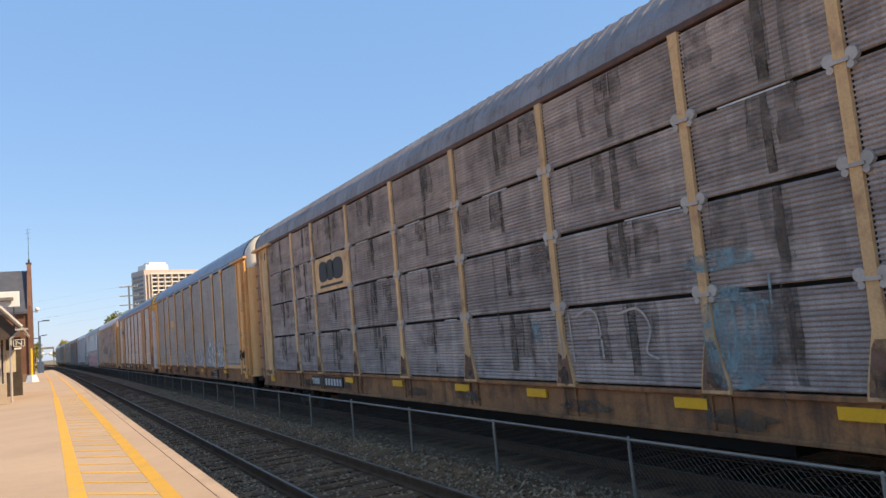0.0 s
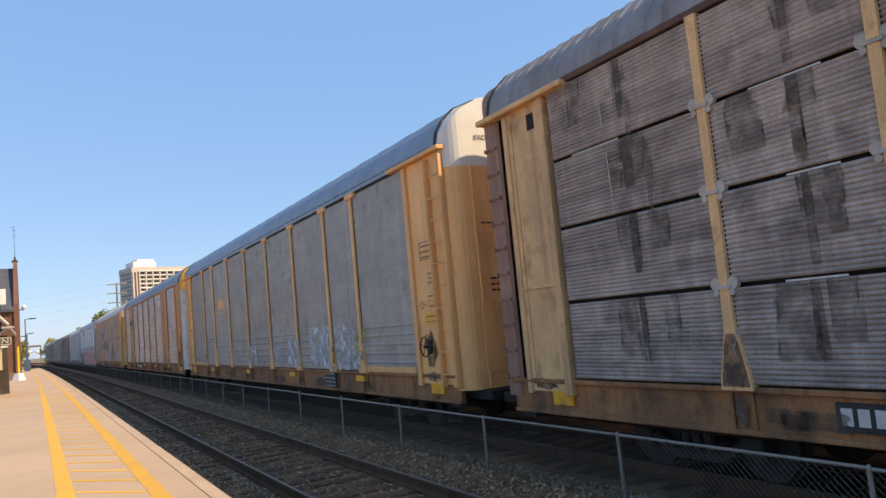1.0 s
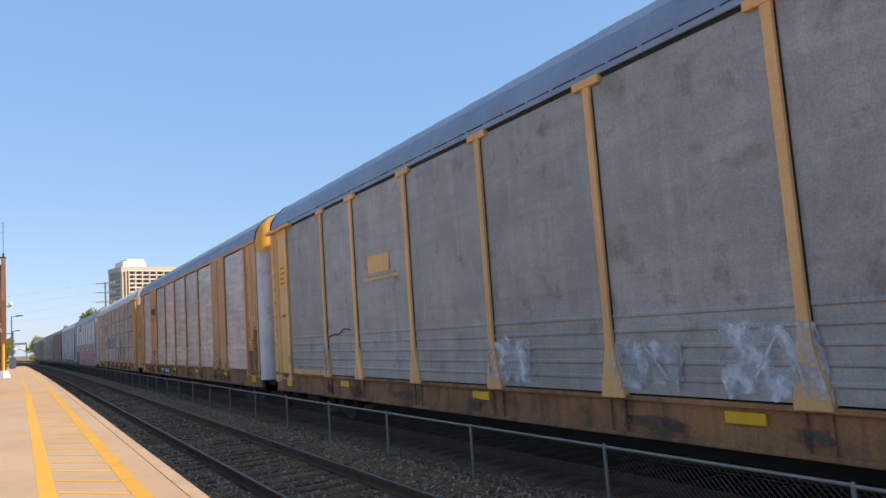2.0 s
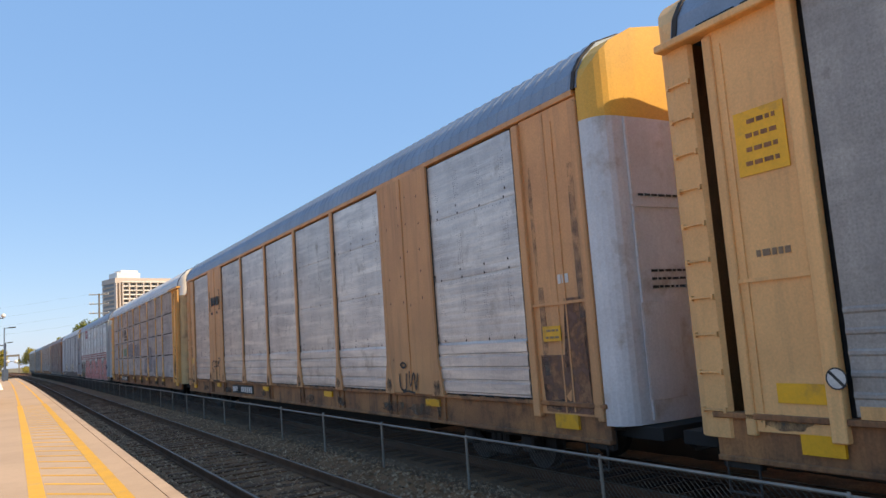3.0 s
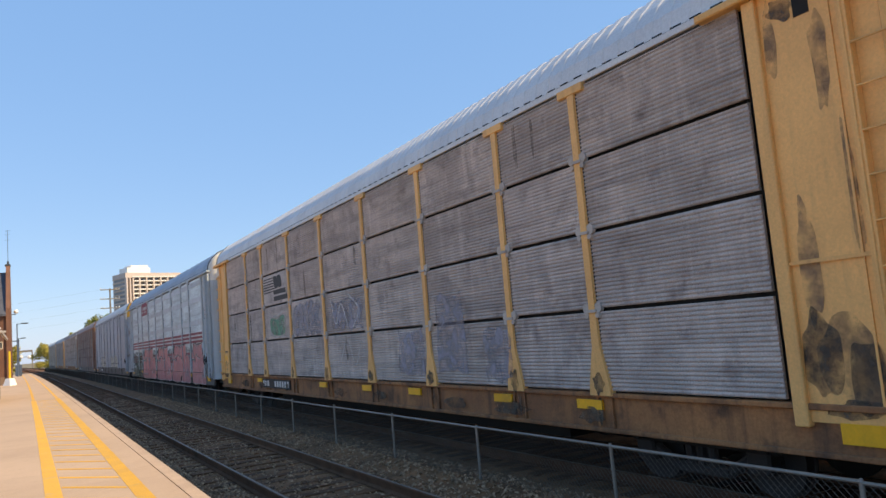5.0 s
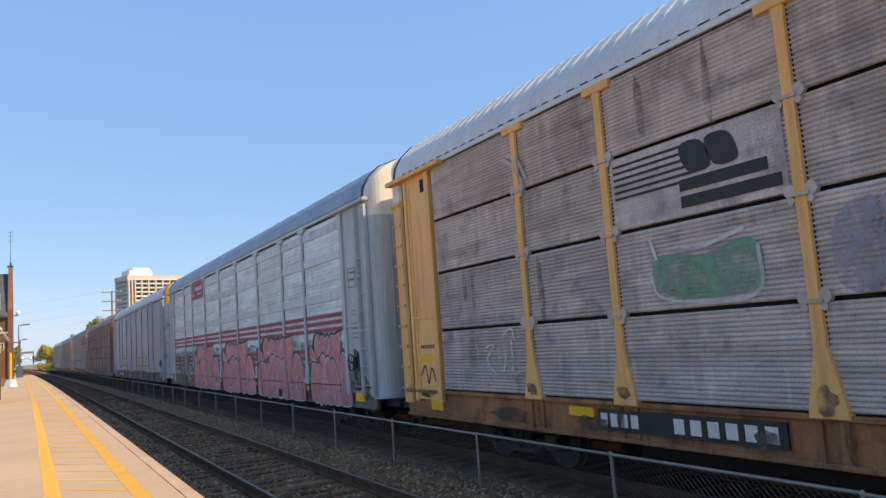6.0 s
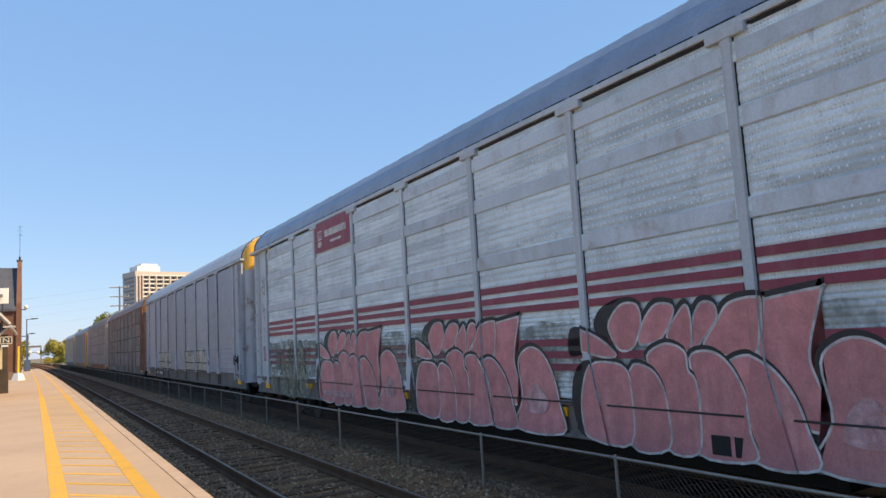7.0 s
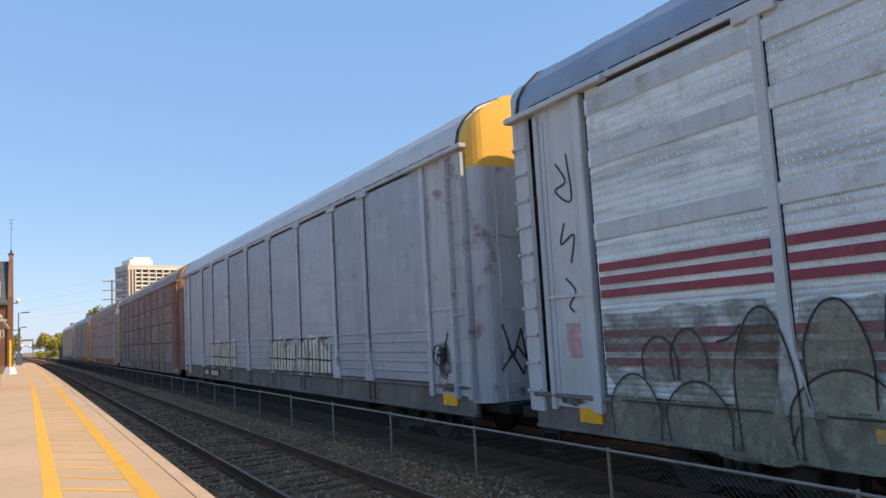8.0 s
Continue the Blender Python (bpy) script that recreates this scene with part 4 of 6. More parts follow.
def autorack(label, kind, panel, post, roof, sill, end, cap, door=None, wing=None, head=False, lugs=False, solid=(), rail=None, ribbed=True, marked=True, brake=False, plates=True, number=(6.2, 8.9), ladder=True, tail_cap=None):
    """One enclosed car carrier, its long axis along y, its rails at z = 0."""
    car = empty("autorack_car", label, "freight car", "cars of the train")
    door = door or end
    wing = wing or end
    rail = rail or post
    piece("car_body", shared("car_body", M["inner"], floor_bm), car, label="dark inner body, floor and added end plates that block sun")
    for s, rz in ((-1, 0), (1, 180)):
        turn = pose(0, 0, 0, 0, 0, rz)
        piece("side_sill", shared("side_sill", sill, sill_bm), car, rz=rz, label="long side sill with rust and grime")
        piece("top_rail", shared("top_rail", rail, lambda: boxes((-1.535, -1.40, -13.4, 13.4, 5.515, 5.605), bevel=0.01)), car, rz=rz)
        pm = panel_meshes(kind if s < 0 else ("smooth" if kind != "rows" else "rows"), panel)
        for i, w in enumerate(BAYS):
            e = EDGES[i] + 0.05
            if i in solid:
                me = shared("solid_panel_%d" % int(w * 100), post, lambda: boxes((-1.55, -1.47, 0.0, w - 0.1, 1.22, 5.52), (-1.57, -1.55, w * 0.47, w * 0.47 + 0.03, 1.25, 5.5), bevel=0.006))
                piece("side_panel", me, car, rot=turn @ pose(0, e, 0), label="solid painted side panel")
            else:
                for me in pm[w]:
                    piece("side_panel", me, car, rot=turn @ pose(FACE, e, 0))
        for i, e in enumerate(EDGES[1:-1]):
            piece("side_post", shared("side_post_t" if head else "side_post", post, lambda: post_bm(head)), car, rot=turn @ pose(FACE, e, 0))
            if s < 0:
                # Near-black strips put in for the shade beside each post.
                for d in (-0.085, 0.070):
                    piece("panel_seam", shared("panel_seam", M["inner"], lambda: boxes((-0.016, 0.02, 0.0, 0.015, 1.9, 5.5))), car, rot=turn @ pose(FACE, e + d, 0))
            if lugs and s < 0:
                for z in (2.355, 3.435, 4.445):
                    piece("bracket", shared("bracket", M["lug"], lug_bm), car, rot=turn @ pose(FACE, e, z))
    piece("roof", roof_cache(roof, ribbed), car, label="long corrugated metal roof")
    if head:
        # Short near-black dashes laid along the eave.
        marks("eave_gap", car, M["inner"], [(-13.2 + 0.6 * k, -12.68 + 0.6 * k, 5.608, 5.628) for k in range(44)], -1.512, 0.012, "short dark dashes under the roof's edge", True)
        for i, w in enumerate(BAYS):
            marks("panel_slot", car, M["inner"], [(EDGES[i] + 0.32, EDGES[i + 1] - 0.32, 5.455, 5.495)], -1.500, 0.016, "dark open slot over the panel")
    for rz in (0, 180):
        turn = pose(0, 0, 0, 0, 0, rz)
        for mirror in (False, True):
            lead = rz == 180
            tag = ("_m" if mirror else "") + ("_lead" if lead else "")
            me = shared("end_side" + tag, end, lambda: flipped(end_side_bm(lead), mirror))
            piece("end_side_sheet", me, car, rot=turn)
            piece("corner_post", shared("corner_post" + tag, end, lambda: flipped(corner_post_bm(lead, False), mirror)), car, rot=turn)
            piece("corner_post", shared("outer_post" + tag, end, lambda: flipped(corner_post_bm(lead, True), mirror)), car, rot=turn)
            piece("end_step", shared("end_step" + tag, end, lambda: flipped(end_step_bm(lead), mirror)), car, rot=turn)
            if ladder:
                piece("eave_ledge", shared("eave_ledge" + tag, end, lambda: flipped(end_ledge_bm(lead), mirror)), car, rot=turn)
            for k in range(10 if ladder or not lead else 0):
                piece("ladder_rung", shared("rung" + tag, end if lead else wing, lambda: flipped(rung_bm(lead), mirror)), car, rot=turn @ pose(0, 0, 1.25 + 0.42 * k))
            if lead and ladder:
                for y in (13.02, 13.58):
                    piece("ladder_rail", shared("ladder_rail" + tag, end, lambda: flipped(boxes((-1.60, -1.50, -0.045, 0.045, 1.0, 5.40), (-1.615, -1.60, -0.015, 0.015, 1.0, 5.40), bevel=0.006), mirror)), car, rot=turn @ pose(0, y, 0))
        skin = door if lead else wing
        dk = ("door", skin.name, lead)
        if dk not in SHARED:
            SHARED[dk] = door_mesh("end_door", skin, 0.95, 5.12, lead)
        piece("end_door", SHARED[dk], car, rot=turn, label="tall wrapped end door")
        top = cap if lead else (tail_cap or cap)
        ck = ("cap", top.name, lead)
        if ck not in SHARED:
            SHARED[ck] = door_mesh("end_cap", top, 5.12, None, lead)
        piece("end_cap", SHARED[ck], car, rot=turn, label="bright painted top of the end wall")
        piece("door_trim", shared("door_trim", skin, door_trim_bm), car, rot=turn)
        piece("roof_rim", shared("roof_rim", M["under"], roof_rim_bm), car, rot=turn, label="dark rim at the roof's end")
        piece("end_gear", shared("end_gear", M["under"], end_gear_bm), car, rot=turn, label="grimy coupler and steps")
        truck = piece("truck", shared("truck", M["under"], truck_frame_bm), car, rot=turn @ pose(0, 10.2, 0), label="grimy freight truck")
        for y in (-0.88, 0.88):
            piece("wheelset", shared("wheelset", M["under"], wheelset_bm), truck, (0, y, 0.45))
    if brake:
        piece("brake_wheel", shared("brake_wheel", M["under"], brake_bm), car, rot=pose(0, -24.94, 0.14))
        stain(car, -12.52, 1.66, 0.26, 0.42, len(label))
    stain(car, -12.6, 1.18, 0.35, 0.10, len(label) + 1)
    stain(car, 12.6, 1.16, 0.3, 0.09, len(label) + 2)
    rf = [(-12.9, -12.4, 0.86, 1.06), (12.0, 12.45, 0.86, 1.06)]
    spots = (-8.75, -6.6, -3.4, -1.0, 1.9, 4.9, 8.0)
    rf += [(y - 0.26, y + 0.26, 1.0, 1.13) for y in (spots[::2] if not (marked and lugs) else spots) if not (marked and number[0] - 0.3 < y < number[1] + 0.3)]
    if not plates:
        rf = rf[:2]
    marks("reflector", car, M["reflector"], rf, -1.475, 0.04, "yellow reflector strips")
    if marked:
        n0, n1 = number
        marks("number_plate", car, M["black_paint"], [(n0, n1, 0.84, 1.12)], -1.475, 0.035, "black stencil patch on the sill")
        span = n1 - n0
        bars = [(n1 - span * (0.02 + 0.066 * k) - span * 0.045, n1 - span * (0.02 + 0.066 * k), 0.90, 1.07) for k in range(4)]
        bars += [(n1 - span * (0.47 + 0.088 * k) - span * 0.055, n1 - span * (0.47 + 0.088 * k), 0.89, 1.07) for k in range(6)]
        marks("painted_number", car, M["white_mark"], bars, -1.51, 0.004, "white bars of a painted number", True)
    return car


ROOFS = {}


def roof_cache(mat, ribbed):
    if (mat.name, ribbed) not in ROOFS:
        ROOFS[(mat.name, ribbed)] = roof_mesh(mat, ribbed)
    return ROOFS[(mat.name, ribbed)]


def flipped(bm, mirror):
    if mirror:
        bmesh.ops.scale(bm, vec=(-1, 1, 1), verts=bm.verts)
        bmesh.ops.reverse_faces(bm, faces=bm.faces)
    return bm


def notice_bars(car, y0, y1, z, rows, mat, x=-1.51, h=0.05, gap=0.10, name="notice"):
    rng = random.Random(int(abs(z * 100 + y0 * 10)))
    rs = []
    for k in range(rows):
        yy = y0
        while yy < y1 - 0.04:
            w = rng.uniform(0.04, 0.11)
            rs.append((yy, min(yy + w, y1), z - gap * k - h * 0.6, z - gap * k))
            yy += w + 0.025
    marks(name, car, mat, rs, x, 0.004, "small stencilled lines", True)


def end_words(car, with_words=True):
    """Stencils on the end that faces the station."""
    if with_words:
        words("EXCESS HEIGHT", 0.13, M["black_paint"], car, pose(-0.45, -13.8935, 5.62, 90, 0, 0))
    bm = bmesh.new()
    rng = random.Random(5)
    for z, y0, y1, n in ((4.0, -0.95, 0.0, 1), (2.95, -0.85, -0.1, 3)):
        for k in range(n):
            x = y0
            while x < y1:
                w = rng.uniform(0.05, 0.12)
                box(bm, x, x + w, -13.91, -13.902, z - 0.11 * k, z - 0.11 * k + 0.032)
                x += w + 0.03
    part("end_notice", bm, M["black_paint"], car, "small black stencilled lines")


TRAIN = []


def add_car(car, k):
    TRAIN.append((car, k))


def build_train():
    # k = 0 is the car alongside the camera at the start; larger k follows behind it
    # Unseen car ahead, added for its shadow and reflections.
    lead = autorack("brown weathered autorack with tan posts ahead of the others", "rows", M["panel_brown"], M["tan"], M["roof_grey"], M["sill_rust"], M["tan"], M["white_end"], lugs=True, rail=M["rust_edge"])
    add_car(lead, -1)

    c = autorack("dark brown weathered autorack with ribbed panel rows and tan posts", "rows", M["panel_brown"], M["dirty_tan"], M["roof_grey"], M["sill_rust"], M["dirty_tan"], M["white_end"], wing=M["rust_wing"], tail_cap=M["rust_wing"], lugs=True, rail=M["rust_edge"], number=(5.4, 7.95))
    add_car(c, 0)
    drips(c, 3, count=22)
    y0, y1 = EDGES[6] + 0.12, EDGES[7] - 0.12
    marks("logo_board", c, M["dirty_tan"], [(y0, y1, 3.47, 4.41)], -1.520, 0.006, "tan board with a dark emblem")
    L = y1 - y0
    bm = bmesh.new()
    for a, b in ((0.62, 0.84), (0.42, 0.60), (0.16, 0.40)):
        fill(bm, closed_curve([(y0 + a * L, 3.78), (y0 + b * L, 3.78), (y0 + b * L, 4.24), (y0 + a * L, 4.24)], 4), -1.53, 0.005)
    split_parts("emblem", bm, M["black_paint"], c, "dark blocky emblem")
    marks("emblem_bar", c, M["black_paint"], [(y0 + 0.15 * L, y0 + 0.85 * L, 3.57, 3.64)], -1.53, 0.005)
    scrawl(c, [[(-4.6, 2.2), (-4.9, 2.3), (-5.1, 2.15), (-5.15, 1.6)], [(-4.85, 1.9), (-5.15, 1.9)], [(-5.5, 2.2), (-5.9, 2.25), (-6.1, 2.0), (-6.0, 1.7), (-6.2, 1.6)],
               [(-4.2, 2.2), (-4.25, 1.6)], [(-4.45, 2.25), (-4.5, 1.55)], [(-3.7, 1.65), (-3.9, 1.5)]], M["lug"], 0.035, -1.515, "faded pale sprayed lines")
    patches(c, [[(-3.75, 1.85), (-3.55, 1.75), (-3.5, 2.1), (-3.65, 2.22)]], M["blue_spray"], -1.515, "pale blue sprayed spot")
    patches(c, [[(-7.05, 1.4), (-7.3, 1.25), (-7.7, 1.35), (-7.9, 1.8), (-7.75, 2.3), (-7.3, 2.4), (-7.0, 2.1)], [(-6.75, 2.70), (-7.1, 2.60), (-7.75, 2.66), (-7.7, 2.80), (-7.2, 2.84)]], M["blue_spray"], -1.515, "faded teal sprayed piece")
    rng = random.Random(55)
    for i, w in enumerate(BAYS):
        for j, (a, b) in enumerate(ROWS):
            m = EDGES[i] + w / 2 - 0.12
            run(c, m + rng.uniform(-0.04, 0.04), a + rng.uniform(0.0, 0.3), b, rng.uniform(0.05, 0.09), 700 + i * 11 + j * 3, -1.5215, "grime")
            run(c, m + rng.uniform(-0.3, 0.3), a + rng.uniform(0.2, 0.6), b, rng.uniform(0.10, 0.22), 900 + i * 11 + j * 3, -1.5230, "dirt_film")
            run(c, EDGES[i] + rng.uniform(0.3, w - 0.3), a + rng.uniform(0.2, 0.6), b, rng.uniform(0.03, 0.30), 1100 + i * 11 + j * 3, -1.5245, "dirt_film")
    for k, e in enumerate(EDGES[1:-1]):
        top = rng.uniform(1.55, 1.95)
        half = [(0.185, 1.24), (0.17, 1.36), (0.10, 1.70), (0.058, top)]
        bm = bmesh.new()
        fill(bm, [Vector((e - w_, z)) for w_, z in half] + [Vector((e + w_, z)) for w_, z in half[::-1]], -1.5565, 0.0005)
        part("rust_stain", bm, M["rust_film"], c, "rust-brown stain on the post's foot")
    part("hand_hole", boxes((-1.506, -1.49, 12.24, 12.42, 5.07, 5.32)), M["inner"], c, "dark hand hole in the end sheet")
    scrawl(c, [[(10.75, 5.25), (10.72, 4.65)], [(10.7, 4.3), (10.68, 3.7)]], M["lug"], 0.025, -1.52, "pale scraped streaks")
    rng = random.Random(21)
    ribs = []
    for k in range(11):
        y = -7.0 - 0.09 * k
        ribs.append([(y, rng.uniform(1.35, 1.6)), (y + rng.uniform(-0.05, 0.05), 1.9), (y - rng.uniform(-0.04, 0.04), rng.uniform(2.1, 2.55))])
    scrawl(c, ribs + [[(-6.75, 2.72), (-7.2, 2.62), (-7.7, 2.7)], [(-6.9, 2.8), (-7.5, 2.76)], [(-7.0, 2.2), (-7.4, 2.32), (-7.9, 2.2)], [(-7.1, 1.3), (-7.5, 1.45), (-7.8, 1.3)]], M["blue_spray"], 0.034, -1.515, "faded pale blue sprayed piece")
    # Pale strips over the slots: daylight through the car, painted on.
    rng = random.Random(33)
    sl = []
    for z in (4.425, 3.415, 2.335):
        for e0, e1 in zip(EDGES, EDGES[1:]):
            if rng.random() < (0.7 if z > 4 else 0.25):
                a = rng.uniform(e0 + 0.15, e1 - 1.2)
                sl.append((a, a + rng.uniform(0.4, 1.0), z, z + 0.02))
    marks("slot_edge", c, M["white_mark"], sl, -1.503, 0.008, "pale strip painted in as daylight through a panel slot")
    scrawl(c, [[(10.4, 1.9), (10.3, 1.5)], [(10.1, 1.9), (9.8, 1.9), (9.9, 1.5)], [(9.6, 1.5), (9.5, 1.95), (9.3, 1.5)], [(8.9, 1.9), (9.0, 1.6), (8.7, 1.5)]], M["lilac_spray"], 0.03)

    c = autorack("slate grey autorack with smooth panels, slim tan posts and tan ends", "smooth", M["panel_slate"], M["tan"], M["roof_blue"], M["sill_rust"], M["tan"], M["white_end"], head=True, rail=M["roof_blue"], ribbed=False, marked=False, brake=True, tail_cap=M["tan"])
    add_car(c, 1)
    drips(c, 4, False, count=0)
    end_words(c)
    marks("notice_board", c, M["reflector"], [(-12.97, -12.40, 2.20, 2.43)], -1.505, 0.012, "yellow notice plate")
    notice_bars(c, -12.90, -12.47, 2.38, 2, M["stencil"], -1.518)
    marks("notice_frame", c, M["black_paint"], [(-12.95, -12.39, 3.84, 3.85), (-12.95, -12.39, 3.49, 3.50), (-12.95, -12.94, 3.49, 3.85), (-12.40, -12.39, 3.49, 3.85)], -1.505, 0.005)
    notice_bars(c, -12.90, -12.44, 3.78, 3, M["stencil"], -1.505, 0.06, 0.11)
    notice_bars(c, -12.80, -12.60, 3.22, 3, M["stencil"], -1.505, 0.05, 0.09)
    notice_bars(c, -12.86, -12.56, 2.78, 3, M["stencil"], -1.505, 0.05, 0.10)
    ring = [Vector((-12.40 + 0.07 * math.cos(a), 2.60 + 0.07 * math.sin(a))) for a in np.arange(0, 6.28, 0.4)]
    bm = bmesh.new()
    stroke(bm, ring, -1.555, 0.03, 0.003, True)
    part("round_mark", bm, M["blue_spray"], c, "small pale teal ring")
    marks("notice_board", c, M["reflector"], [(12.18, 12.78, 3.75, 4.45)], -1.505, 0.012, "yellow placard with small print")
    notice_bars(c, 12.28, 12.68, 4.35, 4, M["sill_rust"], -1.518, 0.08, 0.15)
    notice_bars(c, 12.3, 12.7, 2.95, 1, M["stencil"], -1.505, 0.12)
    marks("notice_board", c, M["reflector"], [(12.12, 12.65, 1.36, 1.56)], -1.505, 0.012, "yellow notice plate")
    marks("emblem", c, M["yellow_tan"], [(EDGES[6] + 0.9, EDGES[6] + 2.0, 3.55, 3.95), (EDGES[6] + 0.5, EDGES[6] + 2.3, 3.40, 3.46)], -1.512, 0.006, "small yellow emblem")
    marks("stencil_plate", c, M["black_paint"], [(-7.1, -6.3, 0.80, 1.16)], -1.475, 0.038, "black stencil plate with white lines")
    marks("stencil_line", c, M["white_mark"], [(-7.08, -6.32, z, z + 0.015) for z in (0.82, 0.92, 1.02, 1.13)], -1.513, 0.003, "thin white line")
    marks("panel_foot", c, M["tan"], [(-11.8, -9.25, 1.24, 1.36), (9.25, 11.8, 1.24, 1.36)], -1.505, 0.02, "tan strip at the panel's foot")
    ragged(c, ((-7.0, -6.15, 1.32, 2.38), (-6.2, -5.3, 1.34, 2.42), (-8.95, -8.25, 1.28, 1.75), (-8.9, -8.3, 1.8, 2.2), (-8.3, -7.35, 1.28, 2.45), (-2.6, -1.5, 1.35, 1.9), (-4.4, -3.2, 1.32, 2.1), (0.4, 1.5, 1.35, 2.0)), M["pale_fill"], 44, "ragged pale sprayed letter")
    scrawl(c, [[(-6.9, 1.4), (-6.85, 2.3), (-6.3, 2.35), (-6.28, 1.5)], [(-6.75, 1.6), (-6.4, 1.6)], [(-6.75, 1.9), (-6.4, 2.0)], [(-6.75, 2.15), (-6.4, 2.18)], [(-5.95, 1.5), (-5.5, 1.6), (-5.45, 2.3), (-5.95, 2.4)],
               [(-8.1, 1.35), (-7.5, 1.35)], [(-8.15, 1.6), (-7.9, 2.35), (-7.5, 2.3)], [(-8.6, 1.4), (-8.5, 2.1), (-8.8, 2.2)], [(-4.2, 1.4), (-4.0, 2.0), (-3.6, 1.5)], [(-2.4, 1.45), (-2.0, 1.9)]], M["white_spray"], 0.028, -1.562, "white sprayed graffiti lines")
    stain(c, -7.18, 1.62, 0.09, 0.28, 91, -1.558)
    for k, (y, z, w, h, mat) in enumerate(((9.10, 1.62, 0.05, 0.45, "blue_paint"), (8.95, 1.95, 0.06, 0.18, "white_spray"), (9.0, 1.55, 0.05, 0.22, "lime_spray"), (-7.03, 1.62, 0.09, 0.26, "reflector"), (-7.1, 1.25, 0.2, 0.12, "blue_spray"))):
        stain(c, y, z, w, h, 930 + k, -1.5565 - 0.0008 * k, mat)
    scrawl(c, [[(8.85, 2.20), (8.5, 2.27), (8.2, 2.26), (7.8, 2.38), (7.4, 2.34)]], M["black_paint"], 0.035, -1.562, "black sprayed wavy line")
    for y, z in ((EDGES[1], 1.62), (EDGES[-1] + 0.05, 1.62)):
        disc = [Vector((y + 0.10 * math.cos(a), z + 0.10 * math.sin(a))) for a in np.arange(0, 6.28, 0.35)]
        bm = bmesh.new()
        fill(bm, disc, -1.585, 0.004)
        part("warning_disc", bm, M["white_mark"], c, "small white disc with a dark slash")
        bm = bmesh.new()
        stroke(bm, disc, -1.587, 0.014, 0.003, True)
        stroke(bm, [Vector((y + 0.07, z + 0.07)), Vector((y - 0.07, z - 0.07))], -1.5885, 0.03, 0.003)
        part("warning_sign", bm, M["black_paint"], c, "dark ring and slash")
    scrawl(c, [[(-8.9, 2.1), (-8.6, 1.9), (-8.9, 1.7), (-8.5, 1.5)], [(-9.3, 2.3), (-9.2, 1.9)]], M["lime_spray"], 0.12, -1.53)

    c = autorack("orange-tan autorack with galvanised ribbed panels and solid painted bays", "galv", M["panel_galv"], M["orange_tan"], M["roof_blue"], M["sill_rust"], M["orange_tan"], M["yellow_end"], door=M["galv_door"], solid=(1, 7), ribbed=True, number=(3.38, 5.94), ladder=False, tail_cap=M["orange_tan"])
    add_car(c, 2)
    drips(c, 5, True, count=0)
    for k, (yy, zz, w, h) in enumerate(((-12.25, 3.9, 0.05, 0.9), (12.4, 1.5, 0.3, 0.5), (12.7, 3.0, 0.07, 1.2))):
        stain(c, yy, zz, w, h, 260 + k, -1.5045 - 0.0005 * k, "dirt_film")
    part("end_seam", boxes((-1.512, -1.495, -12.68, -12.65, 1.05, 5.46), (-1.53, -1.50, -13.40, -13.28, 1.05, 5.46), bevel=0.004), M["orange_tan"], c, "folded upright edge")
    for k, (yy, z0, z1, w) in enumerate(((-13.0, 1.08, 2.7, 0.26), (-12.5, 1.08, 1.9, 0.3), (-13.2, 2.4, 4.6, 0.08), (-12.3, 1.6, 2.9, 0.07))):
        run(c, yy, z0, z1, w, 860 + k, -1.5055 - 0.0006 * k, "rust_film" if k < 2 else "dirt_film")
    end_words(c, False)
    notice_bars(c, -12.95, -12.72, 3.05, 1, M["white_mark"], -1.505, 0.22)
    y1 = EDGES[8] - 0.25
    bm = bmesh.new()
    for a, b in ((0.22, 0.58), (0.68, 0.96), (1.06, 1.40)):
        fill(bm, [Vector(q) for q in ((y1 - b, 4.10), (y1 - a - 0.04, 4.10), (y1 - a + 0.02, 4.20), (y1 - a, 4.44), (y1 - b + 0.06, 4.44), (y1 - b - 0.01, 4.34))], -1.575, 0.005)
    for s, e in ((0.0, 1), (1.57, -1)):
        stroke(bm, [Vector((y1 - s - 0.12 * e, 4.66)), Vector((y1 - s, 4.66)), Vector((y1 - s, 3.94)), Vector((y1 - s - 0.12 * e, 3.94))], -1.575, 0.06, 0.005)
    for a in (0.3, 0.45, 1.1, 1.25):
        fill(bm, [Vector((y1 - a + 0.055 * math.cos(q), 3.82 + 0.055 * math.sin(q))) for q in np.arange(0, 6.2, 0.7)], -1.575)
    split_parts("emblem", bm, M["black_paint"], c, "black bracketed emblem")
    y = EDGES[7]
    lobes = [[(1.58, 1.92), (1.60, 1.70), (1.40, 1.62), (1.60, 1.48), (1.58, 1.28), (1.30, 1.22), (1.02, 1.26), (0.98, 1.55), (1.10, 1.74), (1.30, 1.78)],
             [(1.58, 1.92), (1.36, 1.98), (1.16, 1.94), (1.10, 1.84)], [(1.00, 1.98), (0.98, 1.76), (0.70, 1.80), (0.46, 1.74), (0.52, 1.50), (0.42, 1.28), (0.70, 1.22), (1.0, 1.28)],
             [(1.12, 1.90), (0.96, 1.98), (0.80, 1.90), (0.82, 1.78)], [(0.74, 1.86), (0.58, 2.06), (0.36, 2.06), (0.42, 1.92), (0.70, 1.86)], [(0.66, 1.90), (0.46, 2.00)]]
    scrawl(c, [[(y + a, z) for a, z in ln_] for ln_ in lobes], M["black_paint"], 0.042, -1.575, "black sprayed outline graffiti")
    y = EDGES[1]
